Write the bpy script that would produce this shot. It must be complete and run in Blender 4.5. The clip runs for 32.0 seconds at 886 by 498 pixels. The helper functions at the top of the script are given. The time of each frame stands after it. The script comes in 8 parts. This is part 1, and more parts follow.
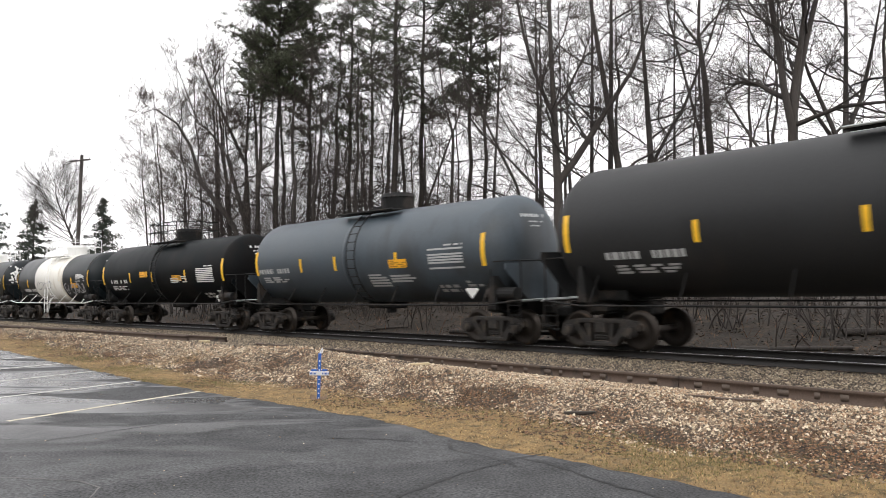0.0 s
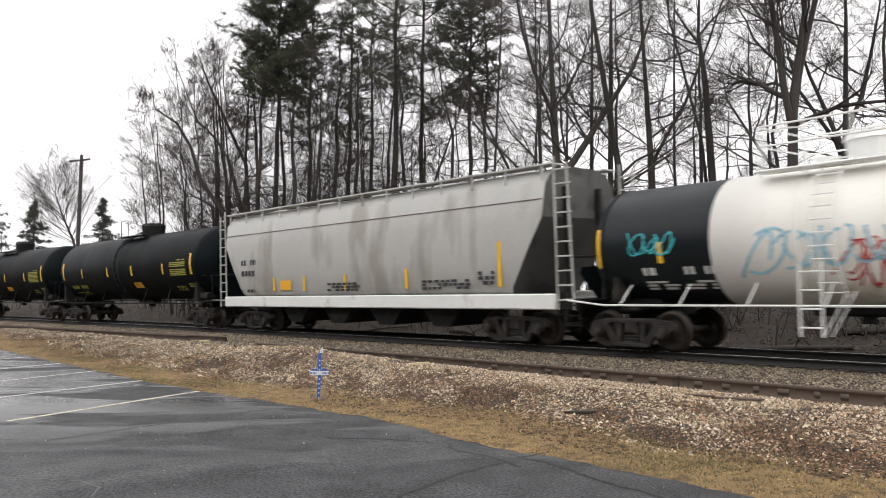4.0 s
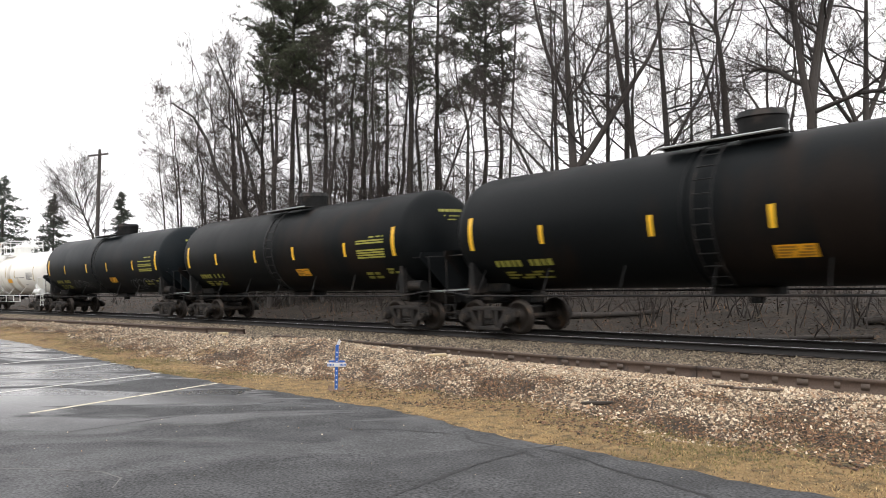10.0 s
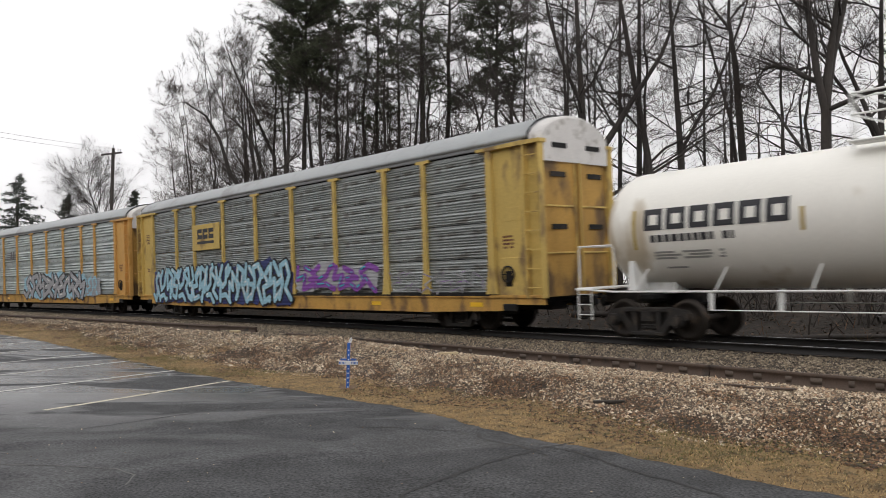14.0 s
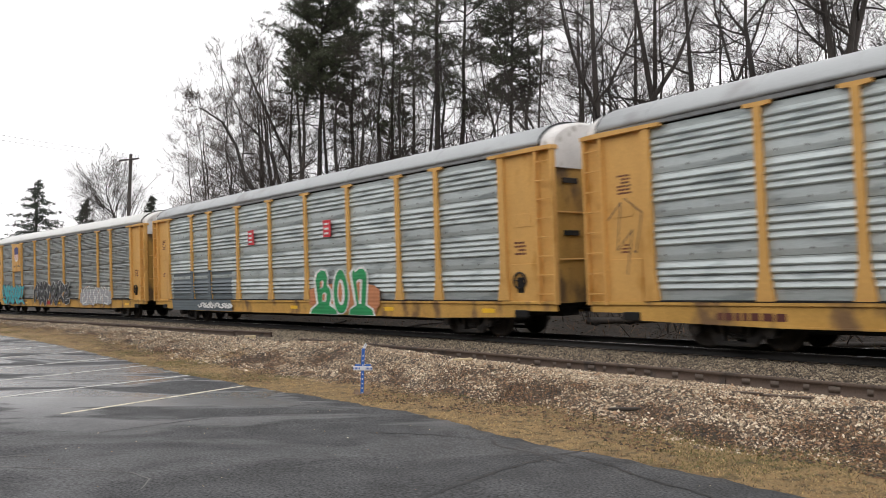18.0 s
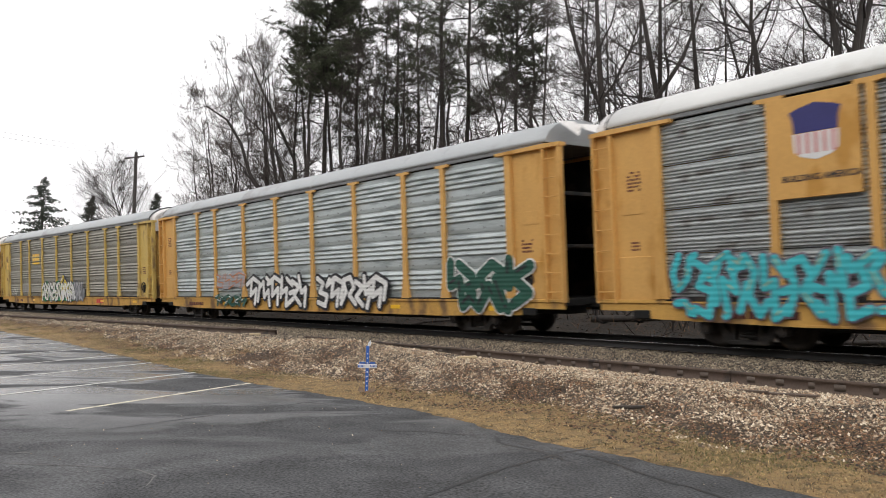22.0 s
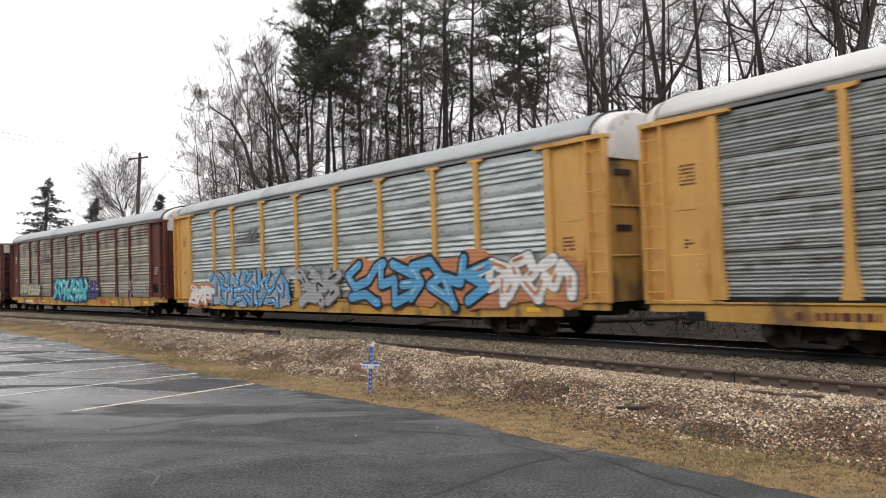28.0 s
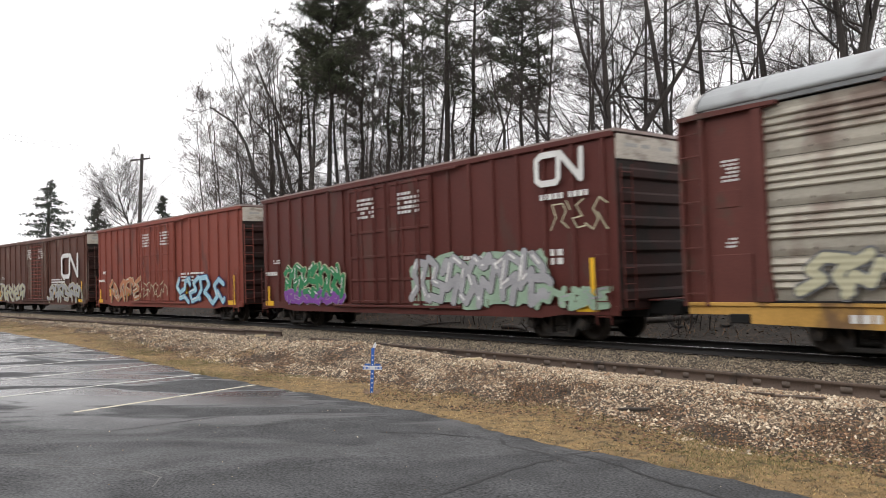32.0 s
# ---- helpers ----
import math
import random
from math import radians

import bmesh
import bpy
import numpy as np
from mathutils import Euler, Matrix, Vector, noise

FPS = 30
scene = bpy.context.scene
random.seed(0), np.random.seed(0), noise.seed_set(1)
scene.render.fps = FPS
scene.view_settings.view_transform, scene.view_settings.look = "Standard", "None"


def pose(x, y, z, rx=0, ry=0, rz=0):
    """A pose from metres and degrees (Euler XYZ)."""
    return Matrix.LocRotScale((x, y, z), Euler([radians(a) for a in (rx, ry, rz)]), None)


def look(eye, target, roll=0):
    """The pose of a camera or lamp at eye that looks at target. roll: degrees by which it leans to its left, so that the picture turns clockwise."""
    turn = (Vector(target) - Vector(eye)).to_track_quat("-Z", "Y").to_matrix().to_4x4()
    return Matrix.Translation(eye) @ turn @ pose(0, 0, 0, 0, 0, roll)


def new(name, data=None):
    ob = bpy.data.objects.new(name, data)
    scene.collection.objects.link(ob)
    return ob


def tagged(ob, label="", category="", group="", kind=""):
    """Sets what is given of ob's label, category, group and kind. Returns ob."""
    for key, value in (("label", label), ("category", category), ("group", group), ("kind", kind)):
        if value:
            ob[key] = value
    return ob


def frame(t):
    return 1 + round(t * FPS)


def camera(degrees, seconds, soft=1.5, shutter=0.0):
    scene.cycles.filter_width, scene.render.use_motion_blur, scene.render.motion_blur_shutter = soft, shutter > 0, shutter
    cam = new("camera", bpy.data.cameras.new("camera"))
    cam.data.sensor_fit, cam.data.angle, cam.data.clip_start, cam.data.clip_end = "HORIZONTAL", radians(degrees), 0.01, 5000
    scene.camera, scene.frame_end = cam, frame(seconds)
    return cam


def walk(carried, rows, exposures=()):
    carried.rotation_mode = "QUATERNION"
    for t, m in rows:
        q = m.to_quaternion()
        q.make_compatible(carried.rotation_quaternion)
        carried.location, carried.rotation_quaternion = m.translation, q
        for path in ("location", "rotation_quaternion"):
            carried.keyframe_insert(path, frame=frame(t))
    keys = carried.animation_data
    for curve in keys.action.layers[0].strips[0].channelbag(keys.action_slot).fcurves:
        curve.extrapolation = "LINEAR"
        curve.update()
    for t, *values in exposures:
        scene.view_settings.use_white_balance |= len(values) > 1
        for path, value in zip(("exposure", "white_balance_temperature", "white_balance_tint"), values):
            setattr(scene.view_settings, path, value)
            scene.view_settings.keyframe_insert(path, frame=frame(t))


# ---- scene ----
# A standing camera at eye height over the edge of a car park: it only turns a little.
EYE = (0.0, 0.0, 1.62)
cam = camera(58.66, 32.0, soft=0.5, shutter=0.25)
walk(cam, [(t, pose(*EYE, rx, ry, rz)) for t, rx, ry, rz in (
    (0, 94.12, -0.36, -3.31), (0.5, 94.05, -0.34, -3.31), (1, 94.04, -0.33, -3.32), (1.5, 94.09, -0.36, -3.34), (2, 94.09, -0.37, -3.35),
    (2.5, 94.06, -0.38, -3.35), (3, 94.06, -0.38, -3.34), (3.5, 94.09, -0.32, -3.33), (5.5, 93.84, -0.31, -3.14), (6, 93.65, -0.19, -2.88),
    (6.5, 93.53, -0.10, -2.71), (7, 93.47, -0.09, -2.65), (7.5, 93.44, -0.09, -2.59), (8, 93.46, -0.06, -2.56), (8.5, 93.47, -0.06, -2.50),
    (9, 93.49, -0.10, -2.41), (9.5, 93.49, -0.10, -2.27), (10, 93.46, -0.00, -2.12), (10.5, 93.43, 0.11, -1.99), (11, 93.37, 0.14, -1.88),
    (11.5, 93.34, 0.08, -1.76), (12, 93.36, 0.02, -1.64), (12.5, 93.35, -0.00, -1.55), (13, 93.33, -0.04, -1.49), (13.5, 93.33, -0.05, -1.42),
    (14, 93.34, -0.07, -1.29), (14.5, 93.39, -0.12, -1.05), (16.5, 93.70, -0.25, -0.47), (17, 93.73, -0.25, -0.39), (17.5, 93.77, -0.29, -0.33),
    (18, 93.77, -0.29, -0.24), (18.5, 93.70, -0.28, -0.12), (19, 93.62, -0.30, -0.03), (19.5, 93.56, -0.30, 0.03), (20, 93.50, -0.32, 0.04),
    (20.5, 93.45, -0.36, 0.06), (21, 93.46, -0.39, 0.08), (21.5, 93.54, -0.40, 0.08), (22, 93.61, -0.35, 0.09), (22.5, 93.64, -0.28, 0.10),
    (23, 93.64, -0.24, 0.12), (23.5, 93.62, -0.20, 0.13), (24, 93.58, -0.23, 0.14), (24.5, 93.58, -0.27, 0.16), (25, 93.64, -0.31, 0.21),
    (25.5, 93.73, -0.37, 0.27), (27.5, 93.74, -0.36, 0.31), (28, 93.64, -0.32, 0.33), (28.5, 93.63, -0.29, 0.34), (29, 93.64, -0.24, 0.34),
    (29.5, 93.65, -0.21, 0.34), (30, 93.62, -0.24, 0.38), (30.5, 93.59, -0.25, 0.42), (31, 93.60, -0.27, 0.44), (31.5, 93.66, -0.30, 0.45),
    (32, 93.74, -0.37, 0.46),
)], exposures=[(0, 0.2), (1, 0.2), (2, 0.0), (3, -0.22), (3.5, -0.15), (6, 0.27), (10, 0.3), (12, 0.1), (13, -0.15), (14, -0.5), (14.5, -0.5), (16.5, -0.25), (17, -0.2), (20, -0.1), (25, -0.1), (30, -0.08), (31, -0.03), (32, 0.03)])

# ---- light: a bright overcast winter sky ----
world = bpy.data.worlds.new("overcast_sky")
scene.world = world
world.use_nodes = True
wn = world.node_tree.nodes
wl = world.node_tree.links
wn.clear()
sky = wn.new("ShaderNodeTexSky")
sky.sky_type = "NISHITA"
sky.sun_disc = False
sky.sun_elevation = radians(32)
sky.sun_rotation = radians(200)
sky.air_density = 2.0
sky.dust_density = 6.0
grey = wn.new("ShaderNodeHueSaturation")
grey.inputs["Saturation"].default_value = 0.12
grey.inputs["Value"].default_value = 0.1
cloud = wn.new("ShaderNodeMixRGB")
cloud.inputs[0].default_value = 0.8
cloud.inputs[2].default_value = (1.175, 1.157, 1.172, 1)
back = wn.new("ShaderNodeBackground")
wout = wn.new("ShaderNodeOutputWorld")
wl.new(sky.outputs[0], grey.inputs["Color"])
wl.new(grey.outputs[0], cloud.inputs[1])
# an overcast sky is brighter overhead than at the horizon
where = wn.new("ShaderNodeTexCoord")
split = wn.new("ShaderNodeSeparateXYZ")
climb = wn.new("ShaderNodeMapRange")
climb.inputs["To Min"].default_value, climb.inputs["To Max"].default_value = 1.42, 1.6
wl.new(where.outputs["Generated"], split.inputs[0])
wl.new(split.outputs["Z"], climb.inputs["Value"])
wl.new(climb.outputs[0], back.inputs["Strength"])
wl.new(cloud.outputs[0], back.inputs["Color"])
wl.new(back.outputs[0], wout.inputs["Surface"])
sun = new("sun", bpy.data.lights.new("sun", "SUN"))
sun.data.energy = 0.3
sun.data.angle = radians(40)
sun.data.color = (1.0, 0.97, 0.92)
sun.matrix_world = look((0, 0, 60), (25, 55, 0))

# ---- materials ----
def material(name, color, rough=0.7, metal=0.0, vary=0.25, scale=3.0, fine=40.0, bump=0.15, spot=None, spot_amount=0.35, spot_scale=1.2,
             stretch=(1, 1, 1), per_piece=0.0, coat=0.0, bump_dist=0.01, spec=0.5):
    """Colour with variation at two scales, an optional second colour in patches, fine relief, and roughness that varies with it."""
    m = bpy.data.materials.new(name)
    m.use_nodes = True
    n, l = m.node_tree.nodes, m.node_tree.links
    b = n["Principled BSDF"]
    tc = n.new("ShaderNodeTexCoord")
    mp = n.new("ShaderNodeMapping")
    mp.inputs["Scale"].default_value = stretch
    l.new(tc.outputs["Object"], mp.inputs["Vector"])
    big = n.new("ShaderNodeTexNoise")
    big.inputs["Scale"].default_value, big.inputs["Detail"].default_value = scale, 5
    l.new(mp.outputs[0], big.inputs["Vector"])
    small = n.new("ShaderNodeTexNoise")
    small.inputs["Scale"].default_value, small.inputs["Detail"].default_value = fine, 4
    l.new(mp.outputs[0], small.inputs["Vector"])
    add = n.new("ShaderNodeMath")
    add.operation = "ADD"
    l.new(big.outputs["Fac"], add.inputs[0])
    l.new(small.outputs["Fac"], add.inputs[1])
    rng = n.new("ShaderNodeMapRange")
    rng.inputs["From Min"].default_value, rng.inputs["From Max"].default_value = 0.6, 1.4
    rng.inputs["To Min"].default_value, rng.inputs["To Max"].default_value = 1 - vary, 1 + vary
    l.new(add.outputs[0], rng.inputs["Value"])
    last = rng.outputs[0]
    if per_piece:
        info = n.new("ShaderNodeObjectInfo")
        geo = n.new("ShaderNodeNewGeometry")
        both = n.new("ShaderNodeMath")
        both.operation = "ADD"
        l.new(info.outputs["Random"], both.inputs[0])
        l.new(geo.outputs["Random Per Island"], both.inputs[1])
        fr = n.new("ShaderNodeMath")
        fr.operation = "FRACT"
        l.new(both.outputs[0], fr.inputs[0])
        r2 = n.new("ShaderNodeMapRange")
        r2.inputs["To Min"].default_value, r2.inputs["To Max"].default_value = 1 - per_piece, 1 + per_piece
        l.new(fr.outputs[0], r2.inputs["Value"])
        mul = n.new("ShaderNodeMath")
        mul.operation = "MULTIPLY"
        l.new(last, mul.inputs[0])
        l.new(r2.outputs[0], mul.inputs[1])
        last = mul.outputs[0]
    base = n.new("ShaderNodeMixRGB")
    base.inputs[1].default_value = (*color, 1)
    base.inputs[2].default_value = (*(spot or color), 1)
    base.inputs[0].default_value = 0
    if spot:
        sp = n.new("ShaderNodeTexNoise")
        sp.inputs["Scale"].default_value, sp.inputs["Detail"].default_value = spot_scale, 8
        l.new(mp.outputs[0], sp.inputs["Vector"])
        sr = n.new("ShaderNodeMapRange")
        sr.inputs["From Min"].default_value, sr.inputs["From Max"].default_value = 0.72 - 0.4 * spot_amount, 0.8 - 0.35 * spot_amount
        l.new(sp.outputs["Fac"], sr.inputs["Value"])
        l.new(sr.outputs[0], base.inputs[0])
    sc = n.new("ShaderNodeVectorMath")
    sc.operation = "SCALE"
    l.new(base.outputs[0], sc.inputs[0])
    l.new(last, sc.inputs["Scale"])
    l.new(sc.outputs[0], b.inputs["Base Color"])
    rr = n.new("ShaderNodeMapRange")
    rr.inputs["To Min"].default_value, rr.inputs["To Max"].default_value = max(0.04, rough - 0.12), min(1, rough + 0.12)
    l.new(big.outputs["Fac"], rr.inputs["Value"])
    l.new(rr.outputs[0], b.inputs["Roughness"])
    b.inputs["Metallic"].default_value = metal
    if 0.4 < metal < 1:
        # oxidised zinc reflects little more edge-on than straight on
        b.inputs["Specular Tint"].default_value = (0.3, 0.3, 0.3, 1)
    b.inputs["Specular IOR Level"].default_value = spec
    if coat:
        b.inputs["Coat Weight"].default_value = coat
    if bump:
        bp = n.new("ShaderNodeBump")
        bp.inputs["Strength"].default_value, bp.inputs["Distance"].default_value = bump, bump_dist
        l.new(small.outputs["Fac"], bp.inputs["Height"])
        l.new(bp.outputs[0], b.inputs["Normal"])
    return m


TANK_BLACK = material("tank_black", (0.0045, 0.0068, 0.008), 0.5, spec=0.07, vary=0.3, scale=0.8, fine=30, bump=0.04, spot=(0.009, 0.0085, 0.0085), spot_amount=0.4, spot_scale=0.5, stretch=(1, 1, 0.35))
TANK_DULL = material("tank_dull_black", (0.02, 0.021, 0.022), 0.55, spec=0.3, vary=0.25, scale=0.8, fine=30, bump=0.04, spot=(0.028, 0.026, 0.025), spot_amount=0.4, spot_scale=0.5, stretch=(1, 1, 0.35))
TANK_FADED = material("tank_faded_black", (0.008, 0.011, 0.013), 0.5, spec=0.1, vary=0.3, scale=0.8, fine=30, bump=0.04, spot=(0.012, 0.012, 0.0125), spot_amount=0.4, spot_scale=0.5, stretch=(1, 1, 0.35))
TANK_BROWNED = material("tank_black_rusty", (0.0055, 0.0068, 0.0075), 0.5, spec=0.08, vary=0.3, scale=0.8, fine=30, bump=0.04, spot=(0.0125, 0.0096, 0.008), spot_amount=0.45, spot_scale=0.5, stretch=(1, 1, 0.35))
TANK_GREY = material("tank_slate_grey", (0.05, 0.066, 0.081), 0.5, vary=0.18, scale=0.8, fine=30, bump=0.04, spot=(0.034, 0.041, 0.047), spot_scale=0.5, stretch=(1, 1, 0.4))
TANK_WHITE = material("tank_cream_white", (0.84, 0.82, 0.76), 0.42, vary=0.07, scale=0.7, fine=30, bump=0.03, spot=(0.5, 0.43, 0.32), spot_amount=0.3, spot_scale=0.7, stretch=(1, 1, 0.3))
TANK_SLATE = material("tank_dark_slate", (0.007, 0.0108, 0.013), 0.4, spec=0.3, vary=0.25, scale=0.8, fine=30, bump=0.03, spot=(0.014, 0.018, 0.02), spot_scale=0.6)
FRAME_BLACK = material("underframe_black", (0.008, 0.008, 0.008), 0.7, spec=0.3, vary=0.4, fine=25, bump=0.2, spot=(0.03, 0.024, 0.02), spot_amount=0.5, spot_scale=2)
BOGIE_GREY = material("bogie_dusty_steel", (0.026, 0.023, 0.021), 0.7, 0.2, vary=0.35, fine=30, bump=0.25, spot=(0.055, 0.043, 0.034), spot_amount=0.45, spot_scale=3)
WHEEL_STEEL = material("wheel_steel", (0.05, 0.043, 0.038), 0.5, 0.6, vary=0.3, fine=30, bump=0.1, spot=(0.1, 0.07, 0.05), spot_scale=3)
RAIL_RUST = material("rail_rust", (0.095, 0.066, 0.05), 0.75, 0.2, vary=0.35, scale=2, fine=50, bump=0.3, spot=(0.04, 0.032, 0.028), spot_amount=0.4, spot_scale=2)
RAIL_DARK = material("rail_side_dark", (0.02, 0.018, 0.017), 0.7, 0.2, vary=0.3, scale=2, fine=50, bump=0.2)
RAIL_HEAD = material("rail_head_polished", (0.42, 0.42, 0.43), 0.24, 1.0, vary=0.12, fine=60, bump=0.02)
YELLOW_REFLECT = material("yellow_reflector", (0.85, 0.5, 0.03), 0.35, vary=0.1, fine=50, bump=0.02)
YELLOW_PAINT = material("rack_yellow_paint", (0.6, 0.342, 0.108), 0.55, vary=0.16, scale=1.2, fine=30, bump=0.06, spot=(0.48, 0.25, 0.06), spot_amount=0.35, spot_scale=1.6, stretch=(1, 1, 0.5), spec=0.22)
YELLOW_PALE = material("rack_pale_yellow_paint", (0.56, 0.4, 0.125), 0.6, vary=0.18, scale=1.2, fine=30, bump=0.06, spot=(0.25, 0.17, 0.08), spot_amount=0.42, spot_scale=1.6, stretch=(1, 1, 0.5), spec=0.22)
# end-door yellow: dirt spots on a base darkened for shade between the racks
YELLOW_GRIME_SHADE = material("rack_end_grimy_shaded_yellow", (0.44, 0.26, 0.07), 0.65, vary=0.3, scale=1.2, fine=30, bump=0.08, spot=(0.15, 0.095, 0.05), spot_amount=0.6, spot_scale=1.1, stretch=(1, 1, 0.5), spec=0.22)
YELLOW_SILL = material("sill_dirty_yellow", (0.52, 0.3, 0.08), 0.65, vary=0.25, scale=1.5, fine=30, bump=0.1, spot=(0.2, 0.12, 0.06), spot_amount=0.5, spot_scale=1.3, stretch=(1, 1, 0.6), spec=0.22)
BROWN_PAINT = material("rack_brown_paint", (0.12, 0.042, 0.035), 0.6, vary=0.2, scale=1.2, fine=30, bump=0.06, spot=(0.09, 0.05, 0.04), spot_amount=0.35, spot_scale=1.6, spec=0.22)
BOX_RED = material("boxcar_oxide_red", (0.098, 0.029, 0.024), 0.55, vary=0.2, scale=1.0, fine=30, bump=0.05, spot=(0.09, 0.04, 0.033), spot_amount=0.35, spot_scale=1.2, stretch=(1, 1, 0.4), spec=0.22)
BOX_LIGHT = material("boxcar_faded_red", (0.225, 0.063, 0.046), 0.6, vary=0.2, scale=1.0, fine=30, bump=0.05, spot=(0.15, 0.055, 0.045), spot_amount=0.35, spot_scale=1.2, stretch=(1, 1, 0.4), spec=0.22)
GALV = material("galvanised_panel", (0.5, 0.545, 0.54), 0.48, 0.6, vary=0.14, scale=1.6, fine=25, bump=0.05, spot=(0.33, 0.365, 0.365), spot_amount=0.5, spot_scale=2.2, stretch=(0.35, 1, 2.2), per_piece=0.07)
GALV_DIRTY = material("galvanised_panel_dirty", (0.38, 0.4, 0.395), 0.44, 0.65, vary=0.2, scale=1.6, fine=25, bump=0.08, spot=(0.21, 0.205, 0.19), spot_amount=0.42, spot_scale=2.0, stretch=(0.5, 1, 1.8), per_piece=0.12)
GALV_BROWN = material("galvanised_panel_rusty", (0.4, 0.37, 0.31), 0.45, 0.5, vary=0.22, scale=1.2, fine=25, bump=0.08, spot=(0.2, 0.155, 0.13), spot_amount=0.5, spot_scale=1.0, stretch=(0.5, 1, 0.7), per_piece=0.14)
GALV_TAUPE = material("galvanised_panel_taupe", (0.36, 0.345, 0.3), 0.42, 0.6, vary=0.2, scale=1.2, fine=25, bump=0.08, spot=(0.26, 0.245, 0.215), spot_amount=0.4, spot_scale=2.0, stretch=(0.5, 1, 1.8), per_piece=0.1)
RIVET_RUST = material("rusty_rivet", (0.07, 0.055, 0.045), 0.8, vary=0.3, fine=50, bump=0.2)
ROOF_GREY = material("rack_roof_galvanised", (0.36, 0.375, 0.38), 0.5, 0.3, vary=0.1, scale=0.8, fine=20, bump=0.04, spot=(0.27, 0.27, 0.27), spot_scale=0.5)
FASCIA = material("eaves_galvanised", (0.2, 0.205, 0.205), 0.5, 0.4, vary=0.15, scale=1.0, fine=25, bump=0.05, spot=(0.13, 0.13, 0.125), spot_amount=0.4, spot_scale=1.2)
ROOF_WHITE = material("rack_roof_white", (0.58, 0.58, 0.56), 0.5, 0.1, vary=0.08, scale=0.8, fine=20, bump=0.04, spot=(0.5, 0.49, 0.46), spot_amount=0.2, spot_scale=0.6)
BOX_BROWN = material("boxcar_dull_brown", (0.11, 0.05, 0.038), 0.6, vary=0.25, scale=1.0, fine=30, bump=0.06, spot=(0.15, 0.11, 0.09), spot_amount=0.4, spot_scale=1.0, stretch=(1, 1, 0.4), spec=0.22)
# oxide red darkened so that the colour holds the shade between close-coupled boxcars
BOX_END_SHADE = material("boxcar_shaded_end", (0.034, 0.016, 0.014), 0.7, vary=0.3, scale=1.0, fine=25, bump=0.08, spot=(0.02, 0.015, 0.013), spot_amount=0.5, spot_scale=1.2, spec=0.22)
END_PANEL = material("boxcar_end_panel_dirty_white", (0.46, 0.42, 0.36), 0.6, vary=0.25, scale=1.5, fine=25, bump=0.05, spot=(0.24, 0.2, 0.165), spot_amount=0.5, spot_scale=2.0, stretch=(1, 0.5, 1.5))
ROOF_BROWN = material("boxcar_roof", (0.3, 0.24, 0.22), 0.5, 0.5, vary=0.2, scale=0.8, fine=20, bump=0.05)
WHITE_PAINT = material("white_paint", (0.82, 0.82, 0.8), 0.5, vary=0.06, fine=30, bump=0.03, spot=(0.6, 0.58, 0.54), spot_amount=0.2)
HOPPER_GREY = material("hopper_pale_grey", (0.46, 0.455, 0.435), 0.55, vary=0.12, scale=0.8, fine=30, bump=0.04, spot=(0.31, 0.29, 0.26), spot_amount=0.45, spot_scale=0.8, stretch=(1, 1, 0.3))
LETTER_WHITE = material("stencil_white", (0.68, 0.68, 0.66), 0.6, vary=0.15, fine=60, bump=0.0)
LETTER_YELLOW = material("stencil_yellow", (0.3, 0.29, 0.05), 0.6, vary=0.15, fine=60, bump=0.0)
LETTER_DIM = material("stencil_dim_white", (0.45, 0.46, 0.46), 0.6, vary=0.15, fine=60, bump=0.0)
LETTER_FAINT = material("stencil_faint", (0.4, 0.2, 0.02), 0.6, vary=0.15, fine=60, bump=0.0)
LETTER_GREY = material("stencil_grey", (0.32, 0.315, 0.3), 0.6, vary=0.15, fine=60, bump=0.0)
YELLOW_DULL = material("dull_reflector", (0.42, 0.3, 0.07), 0.45, vary=0.15, fine=50, bump=0.02)
CAP_WHITE = material("rack_cap_white", (0.62, 0.6, 0.58), 0.55, vary=0.15, scale=2, fine=30, bump=0.05, spot=(0.4, 0.38, 0.35), spot_amount=0.35, spot_scale=2.5)
LETTER_BLACK = material("stencil_black", (0.03, 0.03, 0.035), 0.6, vary=0.15, fine=60, bump=0.0)
LABEL_ORANGE = material("orange_panel", (0.85, 0.42, 0.02), 0.4, vary=0.06, fine=60, bump=0.0)


# ---- building helpers ----
def part(name, bm, mat, parent, label="", m=None):
    """Links a bmesh, or a mesh to be shared, as one object under a thing or a part."""
    if isinstance(bm, bmesh.types.BMesh):
        me = bpy.data.meshes.new(name)
        bm.to_mesh(me)
        bm.free()
        me.materials.append(mat)
    else:
        me = bm
    ob = new(name, me)
    ob.parent = parent
    if m is not None:
        ob.matrix_basis = m
    if label:
        tagged(ob, label)
    if name in ("lettering", "stencil", "crown", "foliage", "graffiti_shine", "graffiti_fill", "graffiti_outline", "graffiti_background", "brake_piping", "branching"):
        tagged(ob, kind="stuff")
    return ob


def mesh_of(bm, mat, name="piece"):
    me = bpy.data.meshes.new(name)
    bm.to_mesh(me)
    bm.free()
    me.materials.append(mat)
    return me


def box(bm, c, s, bevel=0.0, m=None):
    """Adds a block, centre c and size s, with an optional chamfer."""
    r = bmesh.ops.create_cube(bm, size=1, matrix=Matrix.Translation(c) @ Matrix.Diagonal((*s, 1)))
    if bevel:
        es = list({e for v in r["verts"] for e in v.link_edges})
        r = bmesh.ops.bevel(bm, geom=es, offset=bevel, segments=1, affect="EDGES", profile=0.5)
    if m is not None:
        bmesh.ops.transform(bm, matrix=m, verts=r["verts"])
    return bm


